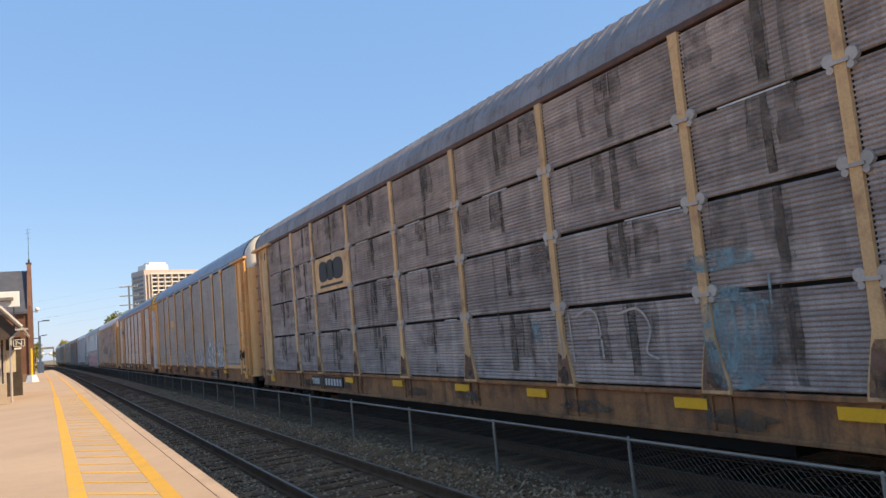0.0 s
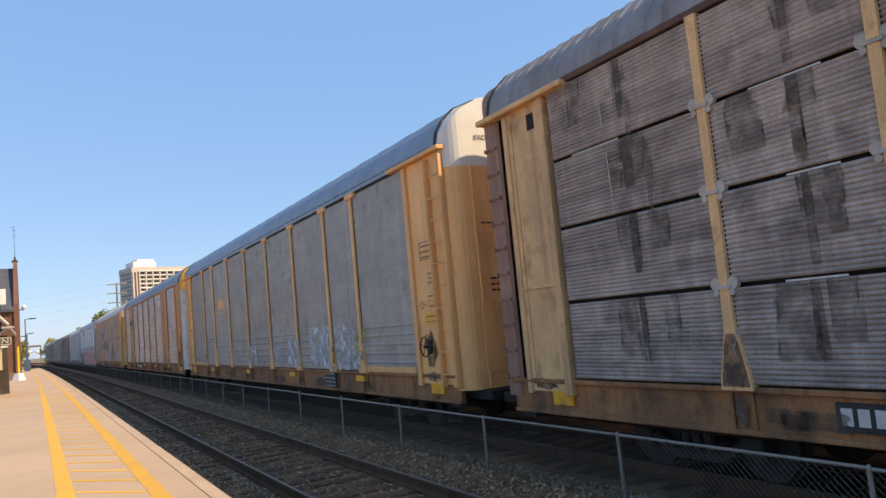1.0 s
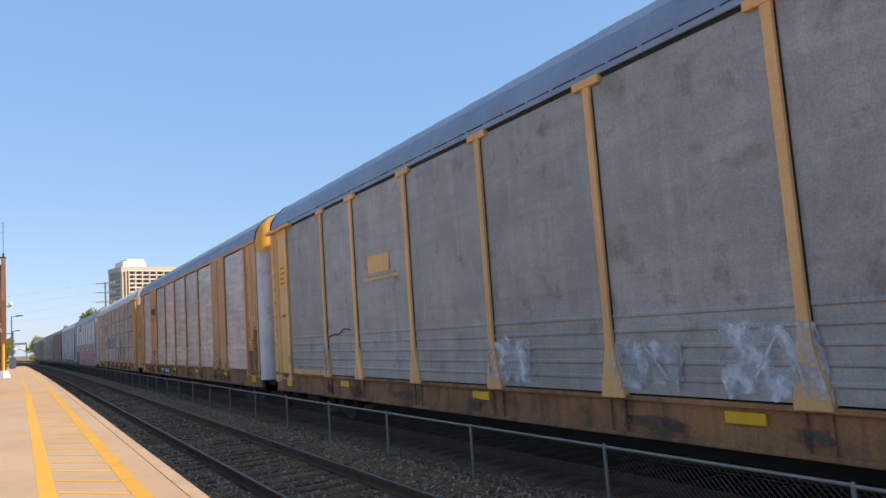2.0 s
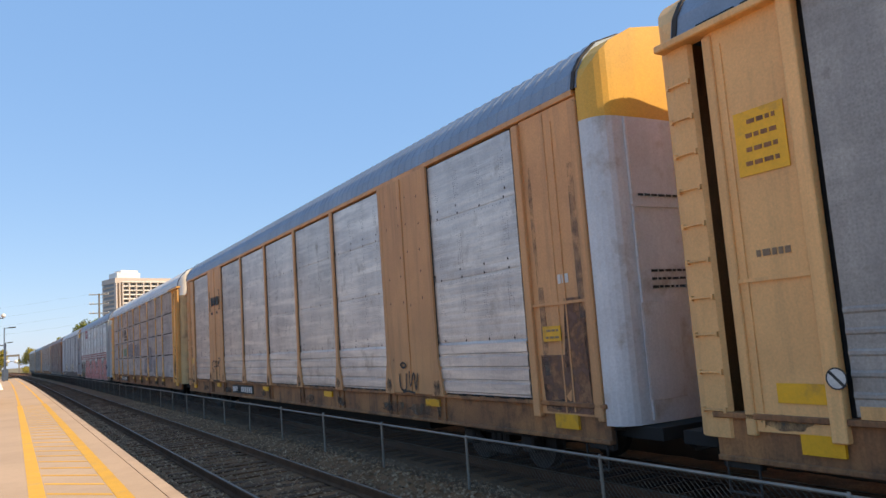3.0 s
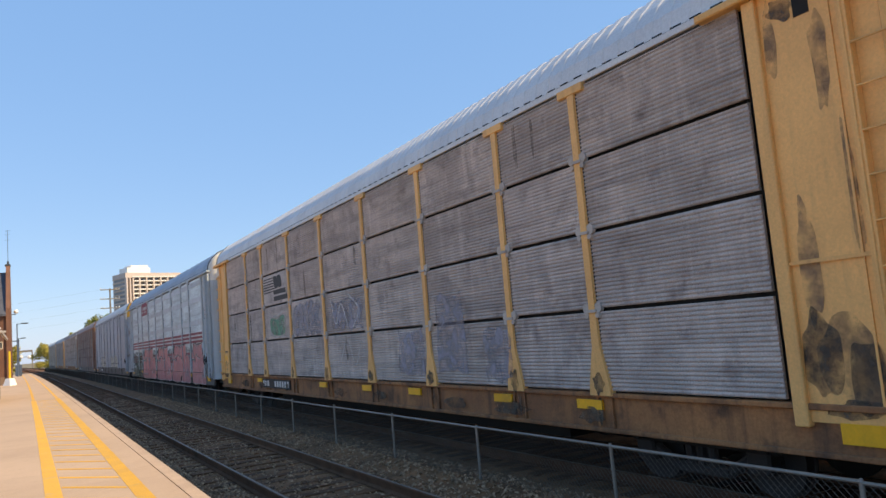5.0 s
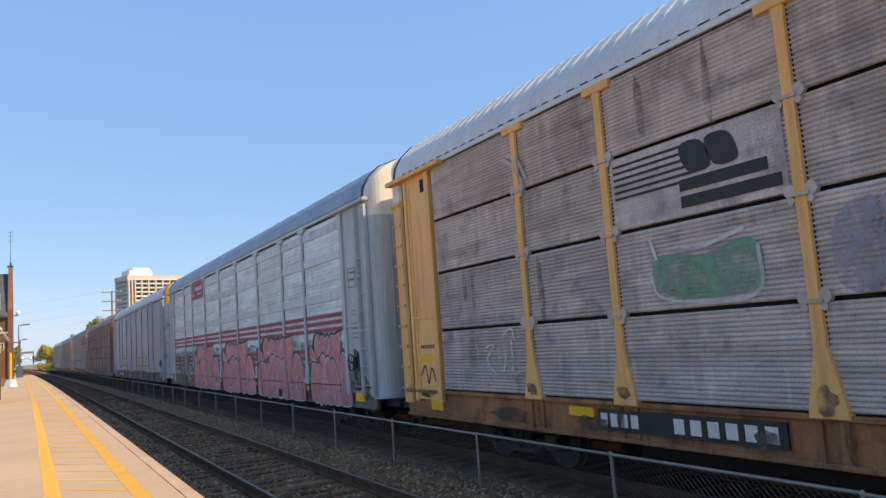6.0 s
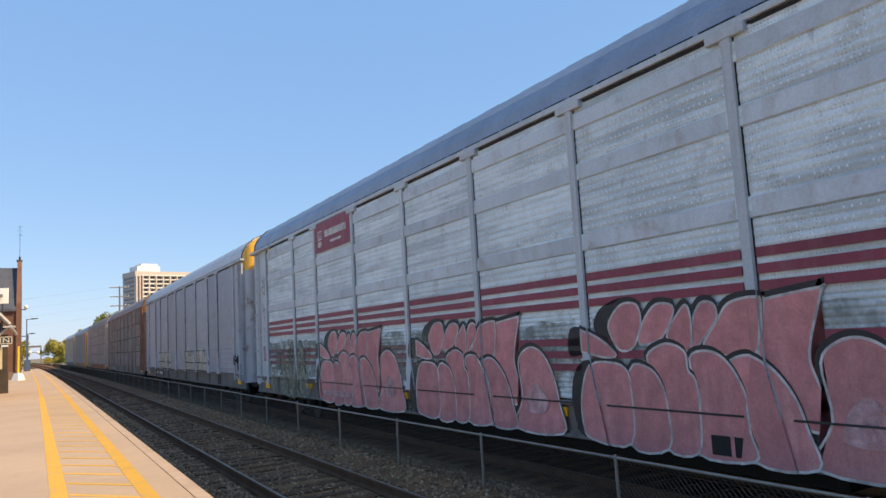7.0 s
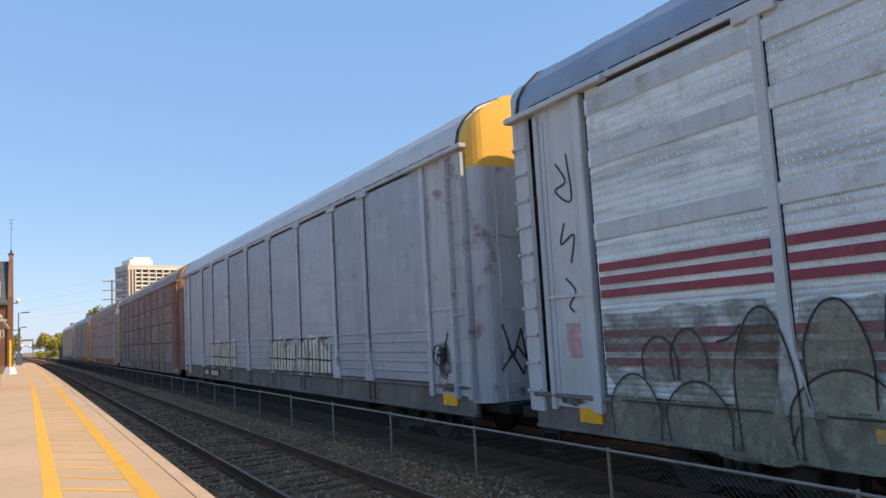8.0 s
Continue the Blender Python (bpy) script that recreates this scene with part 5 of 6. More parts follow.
    loops = [[(1.42, 1.78), (1.30, 1.82), (1.18, 1.77), (1.30, 1.72), (1.42, 1.78)], [(1.48, 1.60), (1.44, 1.32), (1.22, 1.30), (1.18, 1.62)], [(1.04, 1.66), (1.02, 1.36), (0.86, 1.62), (0.80, 1.30), (0.70, 1.62)],
             [(1.36, 1.24), (1.10, 1.26), (0.84, 1.23)]]
    scrawl(c, [[(y + a, z) for a, z in ln_] for ln_ in loops], M["black_paint"], 0.04, -1.575, "black sprayed scribble")
    rng = random.Random(12)
    bolts, holes, paint_bolts = [], [], []
    for i, w in enumerate(BAYS):
        e = EDGES[i]
        if i in (1, 7):
            paint_bolts += [(e + u * w + rng.uniform(-0.03, 0.03), z + rng.uniform(-0.1, 0.1)) for u in (0.16, 0.42, 0.58, 0.86) for z in (1.9, 3.0, 3.5, 4.0, 4.5, 5.0) if rng.random() < 0.6]
            continue
        for n in range(4):
            y = e + 0.35 + n * (w - 0.7) / 3
            for z in SEAMS:
                bolts += [(y, z + 0.03), (y + rng.uniform(-0.05, 0.05), z + 0.17)][:1 + (rng.random() < 0.4)]
            for dy in (-0.06, 0.0, 0.06):
                for z0, z1 in ((2.5, 3.2), (3.5, 4.3), (4.65, 5.35), (1.3, 1.5), (2.2, 2.34)):
                    a, b = z0 + rng.uniform(0.0, 0.35) * (z1 - z0), z1 - rng.uniform(0.0, 0.35) * (z1 - z0)
                    holes += [(y + dy + rng.uniform(-0.004, 0.004), a + 0.04 * q) for q in range(int((b - a) / 0.04)) if rng.random() < 0.8]
        holes += [(e + 0.12 + 0.11 * q, z - 0.05) for z in SEAMS for q in range(int((w - 0.24) / 0.11))]
    dots("bolt_row", c, bolts, M["under"], "dark grimy bolt heads along the seams", -1.509, 0.026, 1.1)
    dots("punch_pattern", c, holes, M["inner"], "columns of small punched holes", -1.509, 0.0075, 1.2)
    dots("bolt_row", c, paint_bolts, M["rust_edge"], "rusty rivet stains on the painted bays", -1.552, 0.024, 1.5)
    for i, e in enumerate(EDGES[1:-1]):
        for k, z in enumerate((2.25, 3.36, 4.48)):
            for d in (-0.12, 0.12):
                stain(c, e + d, z + rng.uniform(-0.05, 0.05), rng.uniform(0.03, 0.07), rng.uniform(0.05, 0.12), 400 + i * 7 + k + int(d * 50), -1.512)
    marks("panel_slot", c, M["inner"], [(EDGES[i] + 0.2 + 0.42 * n, EDGES[i] + 0.45 + 0.42 * n, 1.235, 1.262) for i in range(9) if i not in (1, 7) for n in range(5 if BAYS[i] > 2.5 else 3)], -1.525, 0.006, "black drain slot under the panels")
    marks("notice_board", c, M["reflector"], [(-12.7, -12.3, 2.1, 2.32), (12.25, 12.65, 1.9, 2.12)], -1.52, 0.012, "yellow notice plate")
    notice_bars(c, -12.66, -12.34, 2.27, 2, M["stencil"], -1.533)

    c = autorack("grey autorack with ribbed panel rows, yellow-tan posts and a pale roof", "rows", M["panel_grey"], M["yellow_tan"], M["roof_white"], M["sill_rust"], M["yellow_tan"], M["white_end"], head=True, lugs=True, rail=M["roof_white"], door=M["olive_tan"], wing=M["yellow_tan"], number=(4.75, 7.65))
    add_car(c, 3)
    for k, (yy, zz, w, h) in enumerate(((-12.55, 1.6, 0.4, 0.55), (-12.3, 2.6, 0.12, 0.7), (-12.7, 4.6, 0.1, 0.6), (-12.2, 4.9, 0.08, 0.5), (-12.85, 3.2, 0.06, 0.9))):
        stain(c, yy, zz, w, h, 160 + k, -1.5045 - 0.0005 * k, "dirt_film")
    drips(c, 6, count=10)
    for k, (yy, zz, w, h) in enumerate(((-12.3, 1.7, 0.22, 0.5), (-12.75, 1.5, 0.2, 0.4), (-12.35, 5.25, 0.16, 0.14), (-13.2, 1.4, 0.2, 0.3))):
        stain(c, yy, zz, w, h, 60 + k, -1.506)
    for y in (12.18, -12.66):
        part("hand_hole", boxes((-1.506, -1.49, y, y + 0.17, 5.10, 5.36)), M["inner"], c, "dark hand hole in the end sheet")
    scrawl(c, [[(10.75, 5.3), (10.72, 4.75)], [(10.7, 4.4), (10.68, 3.75)], [(10.66, 3.3), (10.64, 2.5)], [(10.62, 2.2), (10.58, 1.7)], [(8.1, 4.75), (8.0, 4.65)]], M["lug"], 0.03, -1.52, "pale scraped streaks")
    part("end_slot", boxes((-1.05, -0.35, -13.91, -13.885, 3.55, 3.72)), M["black_paint"], c, "black slot in the end door")
    part("end_slot", boxes((-1.16, -0.42, -13.93, -13.87, 5.27, 5.36)), M["under"], c, "dark grimy end beam")
    y0, y1 = EDGES[6] + 0.12, EDGES[7] - 0.12
    marks("logo_board", c, M["panel_grey"], [(y0, y1, 3.47, 4.41)], -1.520, 0.004, "grey board with a dark emblem")
    bm = bmesh.new()
    for k in range(6):
        box(bm, -1.53, -1.525, y1 - 1.35 - 0.02 * k, y1 - 0.05, 4.28 - 0.085 * k, 4.315 - 0.085 * k)
    for a, b in ((1.3, 1.62), (1.68, 2.0)):
        fill(bm, closed_curve([(y1 - b, 3.98), (y1 - a, 3.98), (y1 - a + 0.1, 4.3), (y1 - b + 0.1, 4.3)], 4), -1.53, 0.006)
    box(bm, -1.535, -1.525, y1 - 2.35, y1 - 1.15, 3.76, 3.90)
    box(bm, -1.535, -1.525, y1 - 2.5, y1 - 1.15, 3.56, 3.70)
    split_parts("emblem", bm, M["black_paint"], c, "dark striped emblem with two bars")
    patches(c, [[(y0 + 0.5, 2.55), (y0 + 1.2, 2.48), (y0 + 1.85, 2.6), (y0 + 1.95, 3.0), (y0 + 1.5, 3.02), (y0 + 1.2, 2.98), (y0 + 0.6, 3.1), (y0 + 0.4, 2.9)]], M["green_spray"], -1.55, "worn green sprayed patch")
    scrawl(c, [[(y0 + 0.45, 3.0), (y0 + 0.5, 2.5), (y0 + 1.2, 2.43), (y0 + 1.9, 2.55), (y0 + 2.02, 2.85)], [(y0 + 1.9, 3.0), (y0 + 2.0, 3.3)], [(y0 + 0.6, 3.2), (y0 + 1.2, 3.08), (y0 + 1.6, 3.12)]], M["white_spray"], 0.045, -1.562, "pale sprayed outline")
    y = EDGES[5]
    patches(c, [[(y + 0.35 + 0.45 * k, 2.45), (y + 0.75 + 0.45 * k, 2.5), (y + 0.72 + 0.45 * k, 3.2 + 0.1 * math.sin(k)), (y + 0.3 + 0.45 * k, 3.25)] for k in range(5)], M["lilac_spray"], -1.525, "faded lilac sprayed patch")
    ragged(c, ((-4.0, -2.9, 1.4, 2.3), (-5.6, -4.6, 1.5, 2.9), (-7.0, -6.2, 1.35, 2.2), (-1.1, 0.9, 2.45, 3.2)), M["lilac_spray"], 61, "worn pale sprayed smear")
    scrawl(c, [[(0.9, 3.3), (0.6, 2.6), (0.2, 3.1), (-0.2, 2.5)], [(0.4, 1.7), (-0.1, 2.2), (-0.5, 1.6), (-0.9, 2.1)], [(-0.3, 3.3), (-0.9, 2.9), (-0.5, 2.5)]], M["white_spray"], 0.035, -1.562, "pale sprayed lines")
    y = EDGES[8]
    scrawl(c, [[(y + 1.3, 2.0), (y + 1.0, 2.05), (y + 1.25, 1.8), (y + 1.0, 1.55)], [(y + 0.9, 2.0), (y + 0.8, 1.6), (y + 0.65, 1.95)], [(y + 0.5, 2.1), (y + 0.5, 1.6), (y + 0.35, 1.6)],
               [(y + 0.8, 2.15), (y + 0.5, 2.3), (y + 0.4, 2.1)]], M["white_spray"], 0.035, -1.53, "white sprayed tag")
    scrawl(c, [[(12.8, 1.5), (12.6, 1.7), (12.5, 1.35), (12.35, 1.65), (12.2, 1.4)]], M["black_paint"], 0.03, -1.51)
    notice_bars(c, 12.2, 12.8, 2.1, 1, M["stencil"], -1.505, 0.12)
    marks("notice_board", c, M["reflector"], [(12.15, 12.85, 1.75, 1.92)], -1.505, 0.008, "yellow band")
    scrawl(c, [[(9.3, 5.1), (9.0, 4.95), (8.8, 4.6)], [(9.4, 5.05), (9.1, 4.85), (8.9, 4.55)]], M["lug"], 0.06, -1.525, "pale scuffs")

    c = autorack("silver-grey autorack with maroon stripes and pink balloon graffiti", "band", M["panel_silver"], M["grey_paint"], M["roof_blue"], M["sill_grey"], M["grey_paint"], M["white_end"], head=True, rail=M["grey_paint"], ribbed=False, brake=True, marked=False, tail_cap=M["grey_paint"])
    add_car(c, 4)
    drips(c, 7, False, count=0)
    stain(c, -12.5, 1.45, 0.34, 0.6, 71, -1.5065)
    stain(c, -13.0, 1.2, 0.3, 0.3, 72, -1.535)
    end_words(c)
    st = [(e0 + 0.10, e1 - 0.10, z, z + 0.105) for e0, e1 in zip(EDGES, EDGES[1:]) for z in (2.92, 2.74, 2.56, 2.02, 1.84, 1.66)]
    marks("stripe", c, M["maroon"], st, -1.522, 0.010, "three thin maroon stripes")
    ragged(c, [(e0 + 0.15, e1 - 0.15, 1.36, 2.36) for e0, e1 in zip(EDGES, EDGES[1:])], M["grey_film"], 83, "dull film of dirt on the lower panels")
    marks("belt", c, M["belt_paint"], [(EDGES[i] + 0.11, EDGES[i + 1] - 0.11, z, z + 0.215) for i in range(9) for z in (3.362, 4.382, 5.122) if not (z > 4.5 and i == 6)], -1.522, 0.006, "smooth grey belt across the panel")
    notice_bars(c, 4.6, 6.6, 1.02, 1, M["pale_pink"], -1.580, 0.24)
    y0, y1 = EDGES[6] + 0.10, EDGES[7] - 0.10
    marks("sign_board", c, M["maroon"], [(y0, y1, 4.70, 5.50)], -1.522, 0.018, "maroon board with a white emblem")
    bm = bmesh.new()
    for k in range(5):
        z = 5.26 - 0.07 * k
        w = 0.19 * math.sqrt(max(0.05, 1 - ((k - 1.5) / 3.2) ** 2))
        box(bm, -1.546, -1.54, y1 - 0.42 - w, y1 - 0.42 + w, z - 0.018, z + 0.018)
    fill(bm, closed_curve([(y1 - 0.25, 4.86), (y1 - 0.5, 4.84), (y1 - 0.55, 4.96), (y1 - 0.3, 4.98)]), -1.54, 0.005)
    box(bm, -1.546, -1.54, y1 - 2.35, y1 - 0.8, 5.06, 5.24)
    box(bm, -1.546, -1.54, y1 - 2.0, y1 - 1.2, 4.88, 4.94)
    split_parts("emblem", bm, M["white_spray"], c, "white round emblem and bars")
    # pink balloon word, four times along the lower half: letter over letter, lobes below and drops above
    letters = [
        [(2.72, 1.67), (2.74, 1.69), (3.28, 1.76), (3.29, 1.73), (3.12, 1.15), (3.17, 0.84), (3.34, 0.40), (2.99, 0.40), (2.84, 0.80), (2.63, 1.12)],
        [(3.21, 1.03), (3.38, 1.23), (3.60, 1.26), (3.82, 1.12), (3.99, 0.80), (4.07, 0.42), (4.10, 0.0), (3.08, 0.0), (3.26, 0.48)],
        [(2.19, 1.51), (2.34, 1.68), (2.63, 1.72), (2.69, 1.64), (2.61, 1.14), (2.36, 1.10), (1.98, 1.18)],
        [(1.87, 1.49), (1.99, 1.70), (2.15, 1.68), (2.17, 1.51), (1.99, 1.30), (1.84, 1.16)],
        [(1.51, 1.33), (1.74, 1.66), (1.83, 1.66), (1.85, 1.41), (1.79, 1.16)],
        [(1.18, 1.52), (1.39, 1.73), (1.63, 1.69), (1.57, 1.50), (1.39, 1.29), (1.10, 1.26)],
        [(0.64, 1.55), (0.85, 1.76), (1.10, 1.75), (1.15, 1.52), (1.01, 1.22), (0.79, 1.18), (0.65, 1.38)],
        [(2.25, 1.02), (2.50, 1.11), (2.75, 0.96), (2.94, 0.68), (3.03, 0.37), (3.09, 0.0), (2.48, 0.0), (2.45, 0.52), (2.32, 0.88)],
        [(1.79, 1.07), (2.02, 1.16), (2.24, 1.05), (2.42, 0.72), (2.46, 0.30), (2.48, 0.0), (1.79, 0.0), (1.88, 0.60)],
        [(1.20, 1.10), (1.48, 1.25), (1.73, 1.16), (1.76, 0.94), (1.85, 0.82), (1.87, 0.45), (1.80, 0.0), (1.40, 0.0), (1.42, 0.52), (1.34, 0.81)],
        [(0.92, 0.92), (1.21, 0.96), (1.38, 0.78), (1.44, 0.50), (1.41, 0.0), (0.84, 0.0)],
        [(0.27, 0.98), (0.64, 1.02), (0.86, 0.94), (0.92, 0.70), (0.86, 0.0), (0.22, 0.0), (0.09, 0.17), (0.09, 0.56)],
        [(0.16, 1.45), (0.18, 1.46), (0.49, 1.32), (0.73, 1.12), (0.50, 1.09), (0.16, 1.17), (0.15, 1.19)],
    ]
    shades = [[(0.22, 0.0), (-0.04, 0.10), (-0.14, 0.55), (0.0, 0.96), (0.30, 1.03), (0.12, 0.60), (0.10, 0.17)],
              [(-0.09, 1.48), (0.18, 1.47), (0.16, 1.16), (-0.13, 1.12)],
              [(0.36, 1.50), (0.50, 1.74), (0.88, 1.86), (0.70, 1.66), (0.64, 1.40), (0.52, 1.30)]]
    for y, sx, sz in ((7.0, 1.28, 1.0), (1.22, 1.17, 1.0), (-4.0, 1.17, 1.02), (-9.3, 0.70, 1.0)):
        q = lambda pts, da=0.0, db=0.0: [Vector((y - (a + da) * sx, 0.745 + (b + db) * sz)) for a, b in pts]
        for sh in shades:
            bm = bmesh.new()
            fill(bm, closed_curve(q(sh), 4), -1.5590, 0.001)
            painted("graffiti_shadow", bm, M["black_paint"], c, "black sprayed side shadow")
        for k, shape in enumerate(letters):
            outline = closed_curve(q(shape), 4)
            x = -1.5605 - 0.0012 * k
            bm = bmesh.new()
            stroke(bm, closed_curve(q(shape, -0.015, 0.035), 4), x, 0.085 if k < 7 else 0.06, 0.0003, True)
            painted("letter_shadow", bm, M["black_paint"], c, "black sprayed letter shadow")
            bm = bmesh.new()
            fill(bm, outline, x - 0.0003, 0.0003)
            painted("graffiti_letter", bm, M["pink"], c, "pink sprayed balloon letter")
            bm = bmesh.new()
            stroke(bm, outline, x - 0.0006, 0.030, 0.0003, True)
            painted("letter_outline", bm, M["white_spray"], c, "white sprayed outline")
        bm = bmesh.new()
        fill(bm, closed_curve(q([(3.35, 0.30), (3.7, 0.26), (3.85, 0.45), (3.6, 0.72), (3.4, 0.55)])), -1.5765, 0.0005)
        painted("graffiti_spot", bm, M["pale_pink"], c, "pale pink sprayed spot")
    marks("sill_opening", c, M["inner"], [(-6.92, -6.64, 0.76, 0.98), (-6.58, -6.32, 0.76, 0.98)], -1.5500, 0.004, "dark opening in the side sill")
    # Bright flecks on the punched rows paint in light from behind.
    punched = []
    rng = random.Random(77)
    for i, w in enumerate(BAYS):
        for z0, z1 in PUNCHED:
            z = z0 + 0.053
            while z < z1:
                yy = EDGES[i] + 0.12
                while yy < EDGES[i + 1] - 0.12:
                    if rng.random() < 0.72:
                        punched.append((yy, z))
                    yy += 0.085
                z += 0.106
    dots("punch_pattern", c, punched, M["slot_daylight"], "rows of punched slots painted bright as light through them", -1.5105, 0.013, 1.5)
    marks("panel_slot", c, M["black_paint"], [(e0 + 0.25, e1 - 0.35, 1.20, 1.225) for e0, e1 in zip(EDGES[:-1], EDGES[1:])], -1.5500, 0.003, "black slot under the panels")
    # pale, worn piece towards the trailing end: a faded wash with thin dark outlines
    arch = lambda a, b, z0, z1: [(a, z0), (a + 0.02, z0 + (z1 - z0) * 0.6), (a - (a - b) * 0.3, z1), (a - (a - b) * 0.7, z1), (b, z0 + (z1 - z0) * 0.55), (b, z0)]
    arches = [arch(11.1, 10.55, 1.5, 2.0), arch(10.62, 10.1, 1.5, 2.08), arch(11.72, 10.9, 0.76, 1.52), arch(10.75, 9.85, 0.76, 1.46), arch(9.72, 8.98, 0.76, 2.24), arch(8.86, 8.2, 1.3, 2.30), arch(9.05, 7.9, 0.76, 1.62)]
    patches(c, arches + [[(10.2, 0.76), (9.2, 0.76), (9.3, 1.6), (10.1, 1.7)]], M["pale_wash"], -1.557, "faded grey-green sprayed wash")
    scrawl(c, arches + [[(8.0, 2.35), (8.06, 1.95)], [(7.8, 2.4), (7.86, 2.0), (7.62, 1.98), (7.66, 2.16), (7.84, 2.1)], [(9.95, 1.95), (9.75, 2.0), (9.6, 2.15)], [(9.0, 1.1), (9.1, 0.9)]], M["under"], 0.026, -1.568, "thin dark sprayed outlines")
    bm = boxes((-1.508, -1.502, 12.32, 12.62, 1.75, 2.25))
    part("graffiti_spot", bm, M["pale_pink"], c, "pink sprayed smear")
    scrawl(c, [[(12.6, 4.6), (12.4, 4.3), (12.65, 4.2), (12.3, 4.0), (12.35, 4.7)], [(12.5, 3.7), (12.6, 3.4), (12.3, 3.5), (12.4, 3.1)], [(12.55, 2.9), (12.35, 2.7), (12.5, 2.5), (12.4, 2.4)]], M["black_paint"], 0.03, -1.51, "black marker tags")
    marks("notice_frame", c, M["black_paint"], [(-12.72, -12.28, 4.02, 4.035), (-12.72, -12.28, 3.56, 3.575), (-12.72, -12.705, 3.56, 4.03), (-12.295, -12.28, 3.56, 4.03)], -1.505, 0.005)
    notice_bars(c, -12.66, -12.34, 3.95, 2, M["stencil"], -1.505, 0.09, 0.17)
    marks("notice_board", c, M["white_spray"], [(-12.6, -12.42, 3.18, 3.30)], -1.505, 0.008)
    notice_bars(c, -12.62, -12.40, 3.02, 2, M["stencil"], -1.505, 0.045, 0.09)
    notice_bars(c, -12.68, -12.36, 2.70, 4, M["stencil"], -1.505, 0.045, 0.11)

    c = autorack("pale blue-grey autorack with yellow end caps and sprayed graffiti", "smooth", M["panel_steel"], M["pale_paint"], M["roof_white"], M["sill_grey"], M["pale_paint"], M["yellow_end"], head=True, rail=M["pale_paint"], ribbed=False, brake=True, plates=False)
    add_car(c, 5)
    for y, n in ((7.6, 5), (-1.1, 3), (-4.0, 3)):
        ragged(c, [(y - 0.80 - 0.88 * k, y - 0.06 - 0.88 * k, 1.28, 2.15 + 0.15 * math.sin(k * 2.0)) for k in range(n)], M["cream_fill"], int(50 + y), "worn cream sprayed letter")
        scrawl(c, [[(y - 0.88 * k - d, 1.3), (y - 0.88 * k - d - 0.05, 1.8), (y - 0.88 * k - d - 0.03, 2.15 + 0.1 * math.sin(9 * d))] for k in range(n) for d in (0.05, 0.33, 0.6)]
               + [[(y - 0.88 * k - 0.1, 2.2), (y - 0.88 * k - 0.7, 2.2)] for k in range(n)] + [[(y, 1.27), (y - 0.88 * n, 1.27)], [(y, 1.66), (y - 0.88 * n, 1.62)]], M["black_paint"], 0.045, -1.566, "black sprayed lines")
    scrawl(c, [[(-12.5, 1.9), (-12.3, 1.5)], [(-12.7, 2.2), (-12.4, 1.6), (-12.6, 1.4)]], M["black_paint"], 0.04, -1.51)
    bm = bmesh.new()
    for pts in ([(-1.1, 2.3), (-0.9, 1.7), (-0.7, 2.2), (-0.6, 1.6)], [(-1.0, 1.9), (-0.7, 1.4), (-0.45, 2.1)], [(-1.15, 1.5), (-0.8, 1.9), (-0.5, 1.5)]):
        for p, q in zip(pts, pts[1:]):
            tube(bm, (p[0], -13.90, p[1]), (q[0], -13.90, q[1]), 0.025, n=4)
    part("graffiti", bm, M["black_paint"], c, "black sprayed tag on the end")
    marks("emblem", c, M["white_spray"], [(4.2, 5.2, 3.6, 3.9)], -1.512, 0.005)

    specs = [
        ("rust-brown autorack with ribbed panel rows and brown ends", "rows", "panel_rust", "rust_wing", "roof_grey", "sill_grey", "rust_wing", "orange_tan"),
        ("brown autorack with ribbed panel rows and tan posts", "rows", "panel_brown", "lug", "roof_grey", "sill_rust", "lug", "white_end"),
        ("brown-grey autorack with smooth panels and tan ends", "smooth", "panel_rust", "lug", "roof_blue", "sill_rust", "tan", "white_end"),
        ("tan-grey autorack with ribbed panels at the tail", "galv", "shed_panel", "lug", "roof_white", "sill_grey", "lug", "white_end"),
    ]
    for k, (lab, kind, *mats) in enumerate(specs):
        add_car(autorack(lab, kind, *(M[m] for m in mats), plates=False), 6 + k)


build_train()


